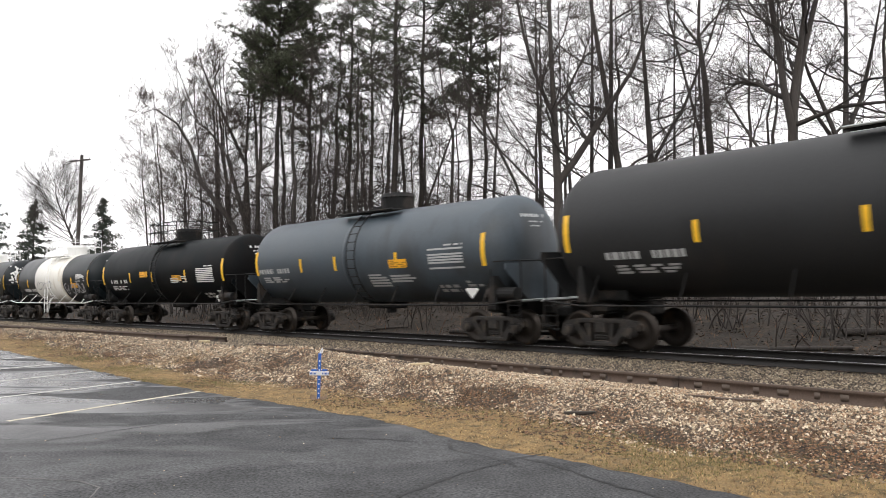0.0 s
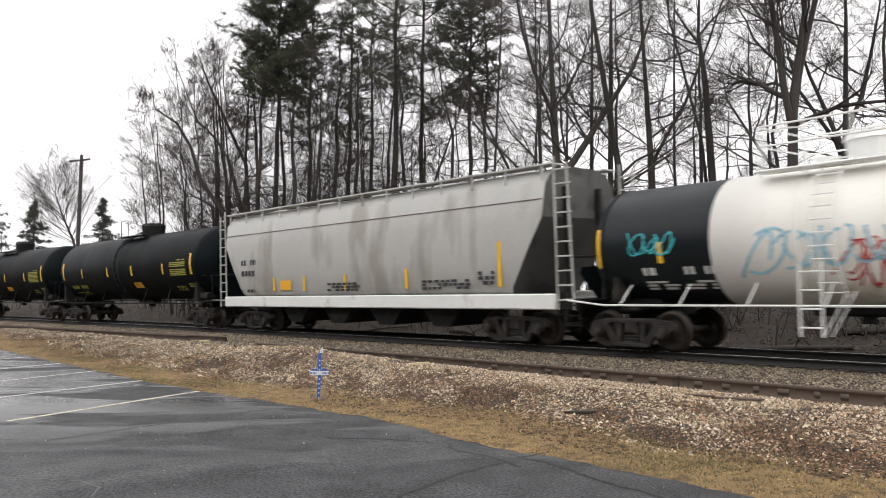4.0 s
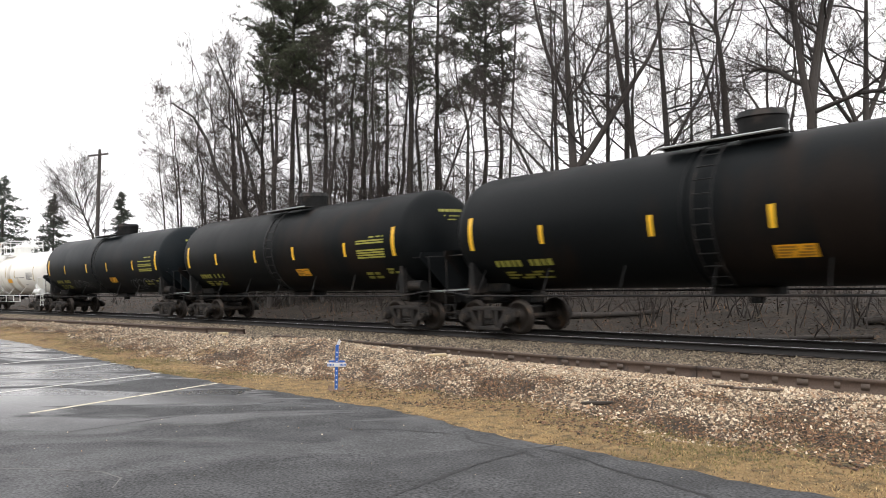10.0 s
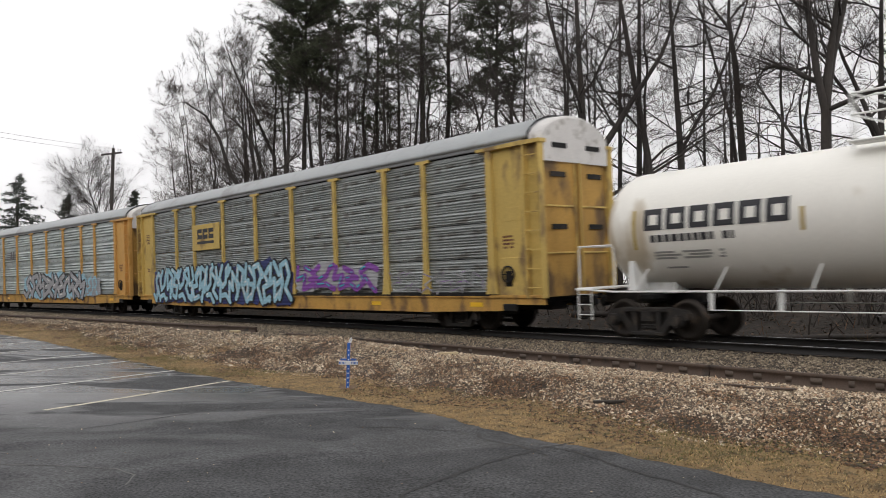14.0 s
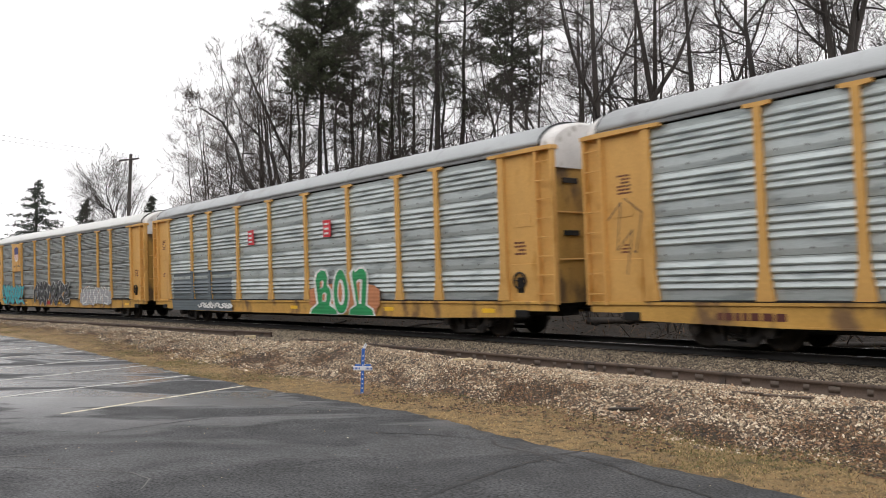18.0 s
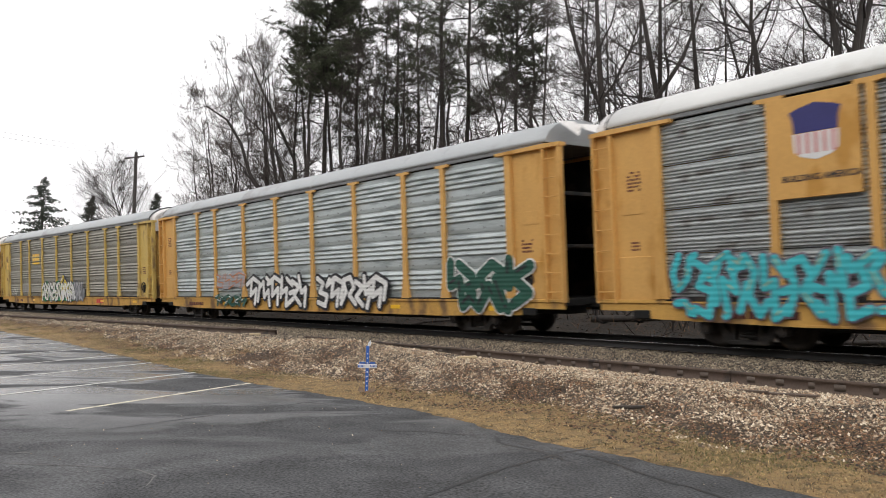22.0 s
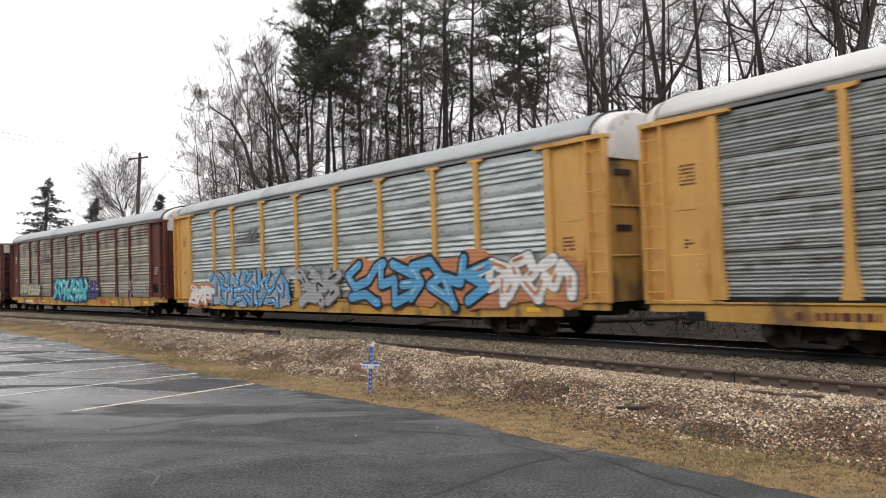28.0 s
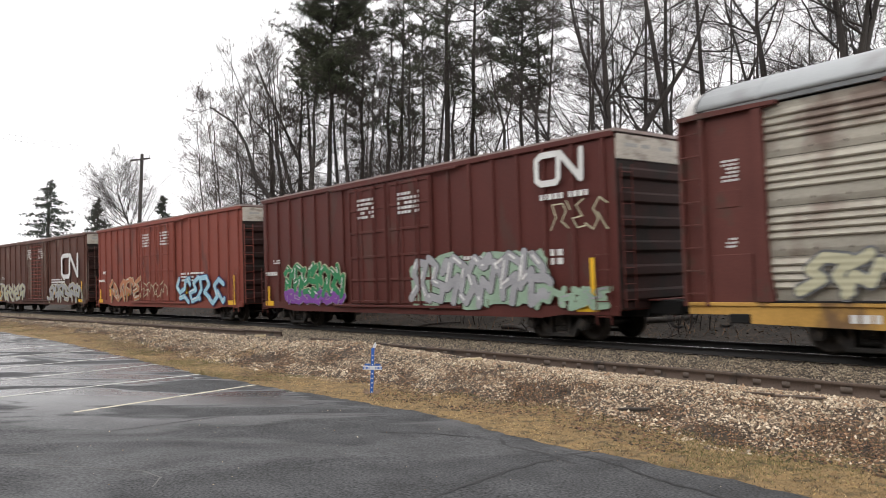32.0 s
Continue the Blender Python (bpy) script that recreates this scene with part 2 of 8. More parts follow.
def rod(bm, a, b, r, seg=6, r2=None, caps=True):
    """Adds a round bar from a to b."""
    a, b = Vector(a), Vector(b)
    d = b - a
    q = Vector((0, 0, 1)).rotation_difference(d.normalized()).to_matrix().to_4x4()
    bmesh.ops.create_cone(bm, cap_ends=caps, segments=seg, radius1=r, radius2=r if r2 is None else r2, depth=d.length, matrix=Matrix.Translation((a + b) / 2) @ q)
    return bm


def prism(bm, outline, y0, y1):
    """Extrudes an outline in x and z from y0 to y1."""
    lo = [bm.verts.new((x, y0, z)) for x, z in outline]
    hi = [bm.verts.new((x, y1, z)) for x, z in outline]
    bm.faces.new(lo)
    bm.faces.new(hi[::-1])
    k = len(outline)
    for i in range(k):
        bm.faces.new((lo[i], hi[i], hi[(i + 1) % k], lo[(i + 1) % k]))
    bmesh.ops.recalc_face_normals(bm, faces=bm.faces)
    return bm


def lathe(bm, profile, seg=40, m=None):
    """Turns (x, radius) pairs round the x axis."""
    rings = []
    for x, r in profile:
        if r < 1e-6:
            rings.append([bm.verts.new((x, 0, 0))])
        else:
            rings.append([bm.verts.new((x, r * math.cos(a), r * math.sin(a))) for a in (2 * math.pi * i / seg for i in range(seg))])
    for p, q in zip(rings, rings[1:]):
        for i in range(seg):
            j = (i + 1) % seg
            vs = [p[i % len(p)], p[j % len(p)], q[j % len(q)], q[i % len(q)]]
            vs = list(dict.fromkeys(vs))
            if len(vs) > 2:
                bm.faces.new(vs)
    bmesh.ops.recalc_face_normals(bm, faces=bm.faces)
    for f in bm.faces:
        f.smooth = True
    if m is not None:
        bmesh.ops.transform(bm, matrix=m, verts=bm.verts)
    return bm


def fresh():
    return bmesh.new()


def quick_mesh(name, verts, faces, mat, smooth=False):
    """A mesh from arrays: verts n x 3, faces n x 3 or n x 4."""
    verts, faces = np.asarray(verts, np.float32), np.asarray(faces, np.int32)
    me = bpy.data.meshes.new(name)
    k = faces.shape[1]
    me.vertices.add(len(verts))
    me.vertices.foreach_set("co", verts.ravel())
    me.loops.add(faces.size)
    me.loops.foreach_set("vertex_index", faces.ravel())
    me.polygons.add(len(faces))
    me.polygons.foreach_set("loop_start", np.arange(0, faces.size, k, dtype=np.int32))
    me.polygons.foreach_set("loop_total", np.full(len(faces), k, np.int32))
    if smooth:
        me.polygons.foreach_set("use_smooth", np.ones(len(faces), bool))
    me.update()
    me.materials.append(mat)
    return me


# ---- the line of the railway: a curve of 440 m radius round the car park, straight beyond ----
AHEAD, HEADING, BEND = 26.885, -0.8698, -0.002264
RAIL_TOP, CANT = 0.6, 0.0496


def line_at(s):
    """Place and heading of the track's centre s metres along it."""
    c = min(max(s, -120.0), 60.0)
    a = HEADING + BEND * c
    x = (math.sin(a) - math.sin(HEADING)) / BEND
    y = AHEAD - (math.cos(a) - math.cos(HEADING)) / BEND
    return x + (s - c) * math.cos(a), y + (s - c) * math.sin(a), a


TRACK_AHEAD, TRACK_HEADING, TRACK_BEND = 26.506, -0.878986, -0.0021575


def track_at(s):
    """Place and heading of the rails' centre line s metres along it; the bed under it wanders a hand's width to either side."""
    c = min(max(s, -120.0), 60.0)
    a = TRACK_HEADING + TRACK_BEND * c
    x = (math.sin(a) - math.sin(TRACK_HEADING)) / TRACK_BEND
    y = TRACK_AHEAD - (math.cos(a) - math.cos(TRACK_HEADING)) / TRACK_BEND
    return x + (s - c) * math.cos(a), y + (s - c) * math.sin(a), a


def beside(s, d):
    """A point d metres to the car park's side of the track's centre."""
    x, y, a = line_at(s)
    return x + d * math.sin(a), y - d * math.cos(a)


def offset_of(x, y):
    """How far along the track, and to its near side, points lie (arrays)."""
    cx, cy = -math.sin(HEADING) / BEND, AHEAD + math.cos(HEADING) / BEND
    r = np.hypot(x - cx, y - cy)
    # the curve's centre lies on the car park's side
    d = 1 / abs(BEND) - r
    ang = np.arctan2(y - cy, x - cx)
    ang0 = math.atan2(AHEAD - cy, 0 - cx)
    s = (ang0 - ang) / abs(BEND)
    a1, a0 = HEADING + BEND * 60.0, HEADING + BEND * -120.0
    x1, y1, _ = line_at(60.0)
    x0, y0, _ = line_at(-120.0)
    s1 = 60 + (x - x1) * math.cos(a1) + (y - y1) * math.sin(a1)
    d1 = (x - x1) * math.sin(a1) - (y - y1) * math.cos(a1)
    s0 = -120 + (x - x0) * math.cos(a0) + (y - y0) * math.sin(a0)
    d0 = (x - x0) * math.sin(a0) - (y - y0) * math.cos(a0)
    d = np.where(s > 60, d1, np.where(s < -120, d0, d))
    s = np.where(s > 60, s1, np.where(s < -120, s0, s))
    return s, d


# ---- ground ----
def wave(x, y, k, seed):
    """Cheap smooth noise in -1..1 (arrays)."""
    rs = np.random.RandomState(seed)
    z = 0
    for i in range(5):
        a, ph, f = rs.uniform(0, 6.28), rs.uniform(0, 6.28), k * rs.uniform(0.6, 1.7)
        z = z + np.sin(f * (x * np.cos(a) + y * np.sin(a)) + ph)
    return z / 3.2


def lot_height(x, y):
    return np.clip(0.008 * (y - 14), -0.6, 0.6)


EDGE_S = [-60, -16, -7, -2, 4.7, 8.4, 11.5, 14.5, 17.7, 60]
EDGE_D = [9.3, 9.55, 10.0, 10.25, 10.5, 10.25, 9.95, 10.2, 10.05, 9.9]
PROFILE_D = [-400, -60, -30, -16, -9, -6, -4.4, -2.7, -2.0, 2.0, 2.6, 3.6, 4.6, 5.2, 6.5, 8.0, 9.2, 10.0, 11.5, 400]
PROFILE_Z = [2.8, 2.8, 2.5, 2.0, 1.15, 0.55, 0.22, 0.34, 0.44, 0.38, 0.36, 0.27, 0.22, 0.24, 0.2, 0.11, 0.03, -0.01, -0.04, -0.04]


def height(x, y):
    s, d = offset_of(x, y)
    z = np.interp(d, PROFILE_D, PROFILE_Z)
    z = z + np.interp(d, [2.8, 6, 8, 11], [0, 1, 1, 1]) * lot_height(x, y)
    heap = np.exp(-((s - 3.4) / 3.4) ** 2 - ((d - 6.4) / 1.3) ** 2) * 0.26 + np.exp(-((s - 13) / 5) ** 2 - ((d - 6.9) / 1.2) ** 2) * 0.1
    z = z + heap
    z = z + np.interp(d, [5.0, 5.6, 8.2, 9.2], [0, 1, 1, 0]) * (0.05 * wave(x, y, 2.4, 3) + 0.018 * wave(x, y, 5.5, 4)) + np.where(d < -4, 0.14, 0.0) * wave(x, y, 0.9, 5)
    return z


GROUND_MAT = material("soil_and_leaf_litter", (0.022, 0.016, 0.011), 0.92, vary=0.45, scale=0.9, fine=11, bump=0.9, spot=(0.038, 0.027, 0.018), spot_amount=0.5, spot_scale=1.3, bump_dist=0.05)
BALLAST_MAT = material("ballast_bed", (0.022, 0.018, 0.014), 0.9, vary=0.5, scale=2, fine=22, bump=1.0, spot=(0.035, 0.028, 0.022), spot_amount=0.5, spot_scale=2, bump_dist=0.04)
GRAVEL_MAT = material("gravel_bed", (0.055, 0.037, 0.023), 0.9, vary=0.5, scale=1.5, fine=18, bump=1.0, spot=(0.035, 0.026, 0.019), spot_amount=0.55, spot_scale=1.3, bump_dist=0.04)
GRASS_MAT = material("dry_grass_mat", (0.25, 0.165, 0.07), 0.95, vary=0.5, scale=3.0, fine=45, bump=1.0, spot=(0.13, 0.09, 0.04), spot_amount=0.5, spot_scale=7.0, bump_dist=0.03)


def sheet(name, us, vs, f, mat):
    """A grid of quads over us x vs, placed by f."""
    uu, vv = np.meshgrid(us, vs, indexing="ij")
    P = np.stack(f(uu.ravel(), vv.ravel()), -1)
    n, m = len(us), len(vs)
    i = (np.arange(n - 1)[:, None] * m + np.arange(m - 1)[None, :]).ravel()
    return quick_mesh(name, P, np.stack([i, i + m, i + m + 1, i + 1], -1), mat, True)


def stretch(lo, hi, a, b, step, far):
    """Fine steps between a and b, growing ones out to lo and hi."""
    mid = list(np.arange(a, b + 1e-6, step))
    up, dn = [], []
    q, st = mid[-1], step
    while q < hi:
        st *= far
        q += st
        up.append(q)
    q, st = mid[0], step
    while q > lo:
        st *= far
        q -= st
        dn.append(q)
    return np.array(dn[::-1] + mid + up)


def along(s, d):
    """Arrays of track stations and offsets to x, y."""
    c = np.clip(s, -120.0, 60.0)
    a = HEADING + BEND * c
    x = (np.sin(a) - math.sin(HEADING)) / BEND + (s - c) * np.cos(a)
    y = AHEAD - (np.cos(a) - math.cos(HEADING)) / BEND + (s - c) * np.sin(a)
    return x + d * np.sin(a), y - d * np.cos(a)


def strip(lift, d0=None, d1=None):
    """A sheet that follows the track: the second parameter runs from one edge to the other."""
    def f(s, q):
        x, y = along(s, d0(s) * (1 - q) + d1(s) * q)
        return x, y, height(x, y) + lift
    return f


gx = stretch(-2500, 2500, -45, 30, 0.45, 1.35)
gy = stretch(-2500, 2500, 2, 75, 0.45, 1.35)
ground = tagged(new("ground", sheet("ground", gx, gy, lambda x, y: (x, y, height(x, y) - 0.04), GROUND_MAT)),
                "brown soil with fallen leaves and dead grass", "ground", kind="structure")
lot_edge = lambda s: np.interp(s, EDGE_S, EDGE_D) + 0.035 * np.sin(s * 1.9) + 0.03 * np.sin(s * 4.7 + 1) + 0.025 * np.sin(s * 11.3 + 2) + 0.015 * np.sin(s * 23.0)
turf_edge = lambda s: np.interp(s, [-60, -13, -2, 4, 9, 12, 16, 60], [7.3, 7.9, 8.9, 9.2, 8.8, 8.5, 8.7, 8.6]) + 0.15 * np.sin(s * 1.3) + 0.1 * np.sin(s * 3.1 + 2)
ss = stretch(-420, 300, -70, 26, 0.25, 1.3)
ballast = tagged(new("ballast_bed", sheet("ballast_bed", ss, np.linspace(0, 1, 40), strip(0.0, lambda s: -3.6 + 0 * s, lambda s: 4.95 + 0 * s), BALLAST_MAT)),
                 "dark grey-brown crushed stone bed under the railway", "ballast", kind="structure")
gravel = tagged(new("gravel_bank", sheet("gravel_bank", ss, np.linspace(0, 1, 30), strip(0.002, lambda s: 4.9 + 0 * s, lambda s: turf_edge(s) + 0.4), GRAVEL_MAT)),
                "pale gravel bank with dead leaves beside the railway", "gravel", kind="structure")
verge = tagged(new("grass_verge", sheet("grass_verge", ss, np.linspace(0, 1, 14), strip(0.006, turf_edge, lambda s: lot_edge(s) + 0.3), GRASS_MAT)),
               "strip of straw-coloured dry grass along the asphalt", "grass", kind="structure")


def asphalt_material():
    """Dark asphalt with broad damp patches that shine and dry ones that don't, aggregate and stains."""
    m = bpy.data.materials.new("damp_asphalt")
    m.use_nodes = True
    n, l = m.node_tree.nodes, m.node_tree.links
    b = n["Principled BSDF"]
    tc = n.new("ShaderNodeTexCoord")
    mp = n.new("ShaderNodeMapping")
    mp.inputs["Rotation"].default_value = (0, 0, radians(-35))
    mp.inputs["Scale"].default_value = (0.5, 1.0, 1)
    l.new(tc.outputs["Object"], mp.inputs["Vector"])
    damp = n.new("ShaderNodeTexNoise")
    damp.inputs["Scale"].default_value, damp.inputs["Detail"].default_value, damp.inputs["Distortion"].default_value = 0.62, 6, 0.6
    l.new(mp.outputs[0], damp.inputs["Vector"])
    wetness = n.new("ShaderNodeMapRange")
    wetness.inputs["From Min"].default_value, wetness.inputs["From Max"].default_value = 0.495, 0.565
    # the car park's low side stays wetter
    low = n.new("ShaderNodeSeparateXYZ")
    l.new(tc.outputs["Object"], low.inputs[0])
    wet = n.new("ShaderNodeMapRange")
    wet.inputs["From Min"].default_value, wet.inputs["From Max"].default_value = 3.0, -7.0
    wet.inputs["To Min"].default_value, wet.inputs["To Max"].default_value = -0.05, 0.07
    l.new(low.outputs["X"], wet.inputs["Value"])
    dry = n.new("ShaderNodeMapRange")
    dry.inputs["From Min"].default_value, dry.inputs["From Max"].default_value = 8.0, 14.5
    dry.inputs["To Min"].default_value, dry.inputs["To Max"].default_value = -0.02, 0.01
    l.new(low.outputs["Y"], dry.inputs["Value"])
    slope = n.new("ShaderNodeMath")
    slope.operation = "ADD"
    l.new(damp.outputs["Fac"], slope.inputs[0])
    l.new(dry.outputs[0], slope.inputs[1])
    level = n.new("ShaderNodeMath")
    level.operation = "ADD"
    l.new(slope.outputs[0], level.inputs[0])
    l.new(wet.outputs[0], level.inputs[1])
    l.new(level.outputs[0], wetness.inputs["Value"])
    far = n.new("ShaderNodeMapRange")
    far.inputs["From Min"].default_value, far.inputs["From Max"].default_value = 9.5, 13.5
    far.inputs["To Min"].default_value, far.inputs["To Max"].default_value = 0.2, 1.0
    l.new(low.outputs["Y"], far.inputs["Value"])
    ramp = n.new("ShaderNodeMath")
    ramp.operation = "MULTIPLY"
    l.new(wetness.outputs[0], ramp.inputs[0])
    l.new(far.outputs[0], ramp.inputs[1])
    gloss = n.new("ShaderNodeMapRange")
    gloss.inputs["To Min"].default_value, gloss.inputs["To Max"].default_value = 0.14, 1.0
    l.new(ramp.outputs[0], gloss.inputs["Value"])
    l.new(gloss.outputs[0], b.inputs["Specular IOR Level"])
    fine = n.new("ShaderNodeTexNoise")
    fine.inputs["Scale"].default_value, fine.inputs["Detail"].default_value = 38, 6
    l.new(tc.outputs["Object"], fine.inputs["Vector"])
    mid = n.new("ShaderNodeTexNoise")
    mid.inputs["Scale"].default_value, mid.inputs["Detail"].default_value = 1.6, 8
    l.new(tc.outputs["Object"], mid.inputs["Vector"])
    dots = n.new("ShaderNodeTexVoronoi")
    dots.inputs["Scale"].default_value = 60
    l.new(tc.outputs["Object"], dots.inputs["Vector"])
    shade = n.new("ShaderNodeMapRange")
    shade.inputs["From Min"].default_value, shade.inputs["From Max"].default_value = 0.3, 0.7
    shade.inputs["To Min"].default_value, shade.inputs["To Max"].default_value = 0.045, 0.08
    l.new(mid.outputs["Fac"], shade.inputs["Value"])
    grit = n.new("ShaderNodeMapRange")
    grit.inputs["From Min"].default_value, grit.inputs["From Max"].default_value = 0.3, 0.75
    grit.inputs["To Min"].default_value, grit.inputs["To Max"].default_value = 0.3, 2.0
    l.new(fine.outputs["Fac"], grit.inputs["Value"])
    mul = n.new("ShaderNodeMath")
    mul.operation = "MULTIPLY"
    l.new(shade.outputs[0], mul.inputs[0])
    l.new(grit.outputs[0], mul.inputs[1])
    col = n.new("ShaderNodeVectorMath")
    col.operation = "SCALE"
    col.inputs[0].default_value = (0.99, 1.0, 1.03)
    l.new(mul.outputs[0], col.inputs["Scale"])
    l.new(col.outputs[0], b.inputs["Base Color"])
    ro = n.new("ShaderNodeMapRange")
    ro.inputs["To Min"].default_value, ro.inputs["To Max"].default_value = 0.75, 0.25
    l.new(ramp.outputs[0], ro.inputs["Value"])
    l.new(ro.outputs[0], b.inputs["Roughness"])
    bs = n.new("ShaderNodeMapRange")
    bs.inputs["To Min"].default_value, bs.inputs["To Max"].default_value = 0.4, 0.03
    l.new(ramp.outputs[0], bs.inputs["Value"])
    bp = n.new("ShaderNodeBump")
    bp.inputs["Distance"].default_value = 0.008
    l.new(bs.outputs[0], bp.inputs["Strength"])
    l.new(dots.outputs["Distance"], bp.inputs["Height"])
    l.new(bp.outputs[0], b.inputs["Normal"])
    return m


ASPHALT = asphalt_material()


def lot_place(s, q):
    d = lot_edge(s) * (1 - q) + 60 * q
    x, y = along(s, d)
    z = lot_height(x, y) + 0.012 * wave(x, y, 0.8, 8) * np.clip(q * 60, 0, 1)
    return x, y, np.where(q < 0, z - 0.08, z)


car_park = tagged(new("car_park", sheet("car_park", np.linspace(-70, 60, 1041), np.concatenate([[-0.0012, 0.0], np.linspace(0.004, 0.2, 40), np.linspace(0.23, 1, 20)]), lot_place, ASPHALT)),
                  "dark damp asphalt car park with shiny wet patches", "car park", kind="structure")

LINE_WHITE = material("worn_line_paint", (0.55, 0.54, 0.5), 0.7, vary=0.25, scale=3, fine=40, bump=0.2, spot=(0.16, 0.16, 0.155), spot_amount=0.35, spot_scale=5)
LINE_YELLOW = material("worn_yellow_line_paint", (0.6, 0.545, 0.43), 0.7, vary=0.25, scale=3, fine=40, bump=0.2, spot=(0.22, 0.2, 0.16), spot_amount=0.35, spot_scale=5)


def ribbon(pts, width, lift, rs=None):
    """A flat strip along a line on the asphalt."""
    V, F = [], []
    P = [Vector((x, y)) for x, y in pts]
    dense = []
    for a, b in zip(P, P[1:]):
        n = max(1, int((b - a).length / 0.12))
        dense += [a.lerp(b, i / n) for i in range(n)]
    dense.append(P[-1])
    for i, p in enumerate(dense):
        t = (dense[min(i + 1, len(dense) - 1)] - dense[max(i - 1, 0)]).normalized()
        w = width * (rs.uniform(0.5, 1.4) if rs else 1) / 2
        j = Vector((rs.uniform(-1, 1), rs.uniform(-1, 1))) * width * 0.6 if rs else Vector((0, 0))
        for k in (-1, 1):
            q = p + j + Vector((-t.y, t.x)) * w * k
            V.append((q.x, q.y, float(lot_height(q.x, q.y) + 0.012 * wave(q.x, q.y, 0.8, 8)) + lift))
        if i:
            F.append((2 * i - 2, 2 * i, 2 * i + 1, 2 * i - 1))
    return V, F


for i, (x, y, turn) in enumerate(((-3.63, 14.9, 27.8), (-5.3, 16.9, 27.4), (-7.03, 19.08, 25.5), (-8.75, 21.26, 23.0), (-10.59, 23.56, 21.0), (-12.6, 26.14, 18.5), (-14.59, 28.69, 17.0), (-16.6, 31.2, 16.0))):
    ln = 3.85 if i == 0 else 5.2
    a = radians(turn)
    V, F = ribbon([(x - ln * math.sin(a), y - ln * math.cos(a)), (x, y)], 0.1, 0.004)
    tagged(new("parking_line", quick_mesh("parking_line", V, F, LINE_YELLOW if i == 0 else LINE_WHITE)), "worn yellowish paint line on the asphalt" if i == 0 else "worn white paint line on the asphalt", "parking line", "parking lines", "structure")
CRACK = material("filled_crack", (0.012, 0.012, 0.013), 0.6, vary=0.2, bump=0.1)
SCRATCH = material("pale_scuff", (0.13, 0.125, 0.12), 0.8, vary=0.3, bump=0.1)
crs = random.Random(5)
for pts in ([(-0.4, 6.3), (-0.06, 6.99), (0.48, 7.77), (0.99, 8.38), (1.36, 8.74), (1.7, 9.0)], [(1.36, 8.74), (1.65, 8.39), (1.96, 7.57), (2.34, 6.95), (2.8, 5.9)],
            [(0.63, 10.14), (0.64, 9.2), (1.1, 8.73), (1.28, 8.3)], [(-4.2, 9.9), (-3.19, 11.17), (-2.58, 12.01), (-1.98, 12.53)], [(-0.9, 10.0), (-0.16, 9.92), (0.46, 9.66)]):
    V, F = ribbon(pts, 0.042, 0.003, crs)
    tagged(new("crack", quick_mesh("crack", V, F, CRACK)), "dark tar-filled crack in the asphalt", "crack", "cracks in the asphalt", "structure")
for pts in ([(-4.9, 8.4), (-4.16, 8.5)], [(-4.39, 7.95), (-3.61, 7.84), (-2.94, 7.69), (-2.68, 7.46), (-2.63, 7.1)], [(0.05, 6.55), (0.35, 6.6), (0.6, 6.5)]):
    V, F = ribbon(pts, 0.022, 0.003, crs)
    tagged(new("scuff", quick_mesh("scuff", V, F, SCRATCH)), "pale scratched line on the asphalt", "scuff", "scuffs on the asphalt", "structure")


# ---- railway track ----
def sweep(outline, s0, s1, step, d, z, line=line_at):
    """Carries an outline of (offset, height) along the track."""
    n = max(2, int((s1 - s0) / step) + 1)
    V, F = [], []
    k = len(outline)
    for i in range(n):
        s = s0 + (s1 - s0) * i / (n - 1)
        dd = d(s) if callable(d) else d
        zz = z(s) if callable(z) else z
        for o, h in outline:
            x, y, a = line(s)
            V.append((x + (dd + o) * math.sin(a), y - (dd + o) * math.cos(a), zz + h))
    for i in range(n - 1):
        for j in range(k):
            a, b = i * k + j, i * k + (j + 1) % k
            F.append((a, b, b + k, a + k))
    return V, F


RAIL_SIDE = [(-0.07, -0.175), (0.07, -0.175), (0.07, -0.163), (0.012, -0.14), (0.012, -0.045), (0.036, -0.035), (0.036, -0.012), (-0.036, -0.012), (-0.036, -0.035), (-0.012, -0.045), (-0.012, -0.14), (-0.07, -0.163)]
RAIL_CROWN = [(-0.036, -0.012), (0.036, -0.012), (0.034, -0.002), (0.024, 0.0), (-0.024, 0.0), (-0.034, -0.002)]
track = tagged(new("railway_track"), "single main-line track of polished steel rails on dark timber sleepers", "track", kind="structure")
CANT_RISE = 1.5 * math.sin(CANT)
for dd, zz in ((0.75, RAIL_TOP), (-0.75, RAIL_TOP + CANT_RISE)):
    V, F = sweep(RAIL_SIDE, -420, 300, 2.0, dd, zz, track_at)
    r = part("rail", quick_mesh("rail", V, F, RAIL_DARK), None, track)
    V, F = sweep(RAIL_CROWN, -420, 300, 2.0, dd, zz, track_at)
    part("rail_head", quick_mesh("rail_head", V, F, RAIL_HEAD), None, r, "polished steel running surface")
TIMBER = material("creosoted_sleeper", (0.035, 0.028, 0.022), 0.85, vary=0.4, scale=3, fine=30, bump=0.5, spot=(0.08, 0.068, 0.055), spot_amount=0.4, spot_scale=4, stretch=(1, 0.2, 1), per_piece=0.3)
tie = mesh_of(box(fresh(), (0, 0, -0.085), (0.22, 2.6, 0.17), 0.012), TIMBER, "sleeper")
for i in range(190):
    s = -75 + i * 0.53
    x, y, a = track_at(s)
    part("sleeper", tie, None, track, "", pose(x, y, RAIL_TOP - 0.178 + CANT_RISE / 2, math.degrees(CANT), 0, math.degrees(a)))
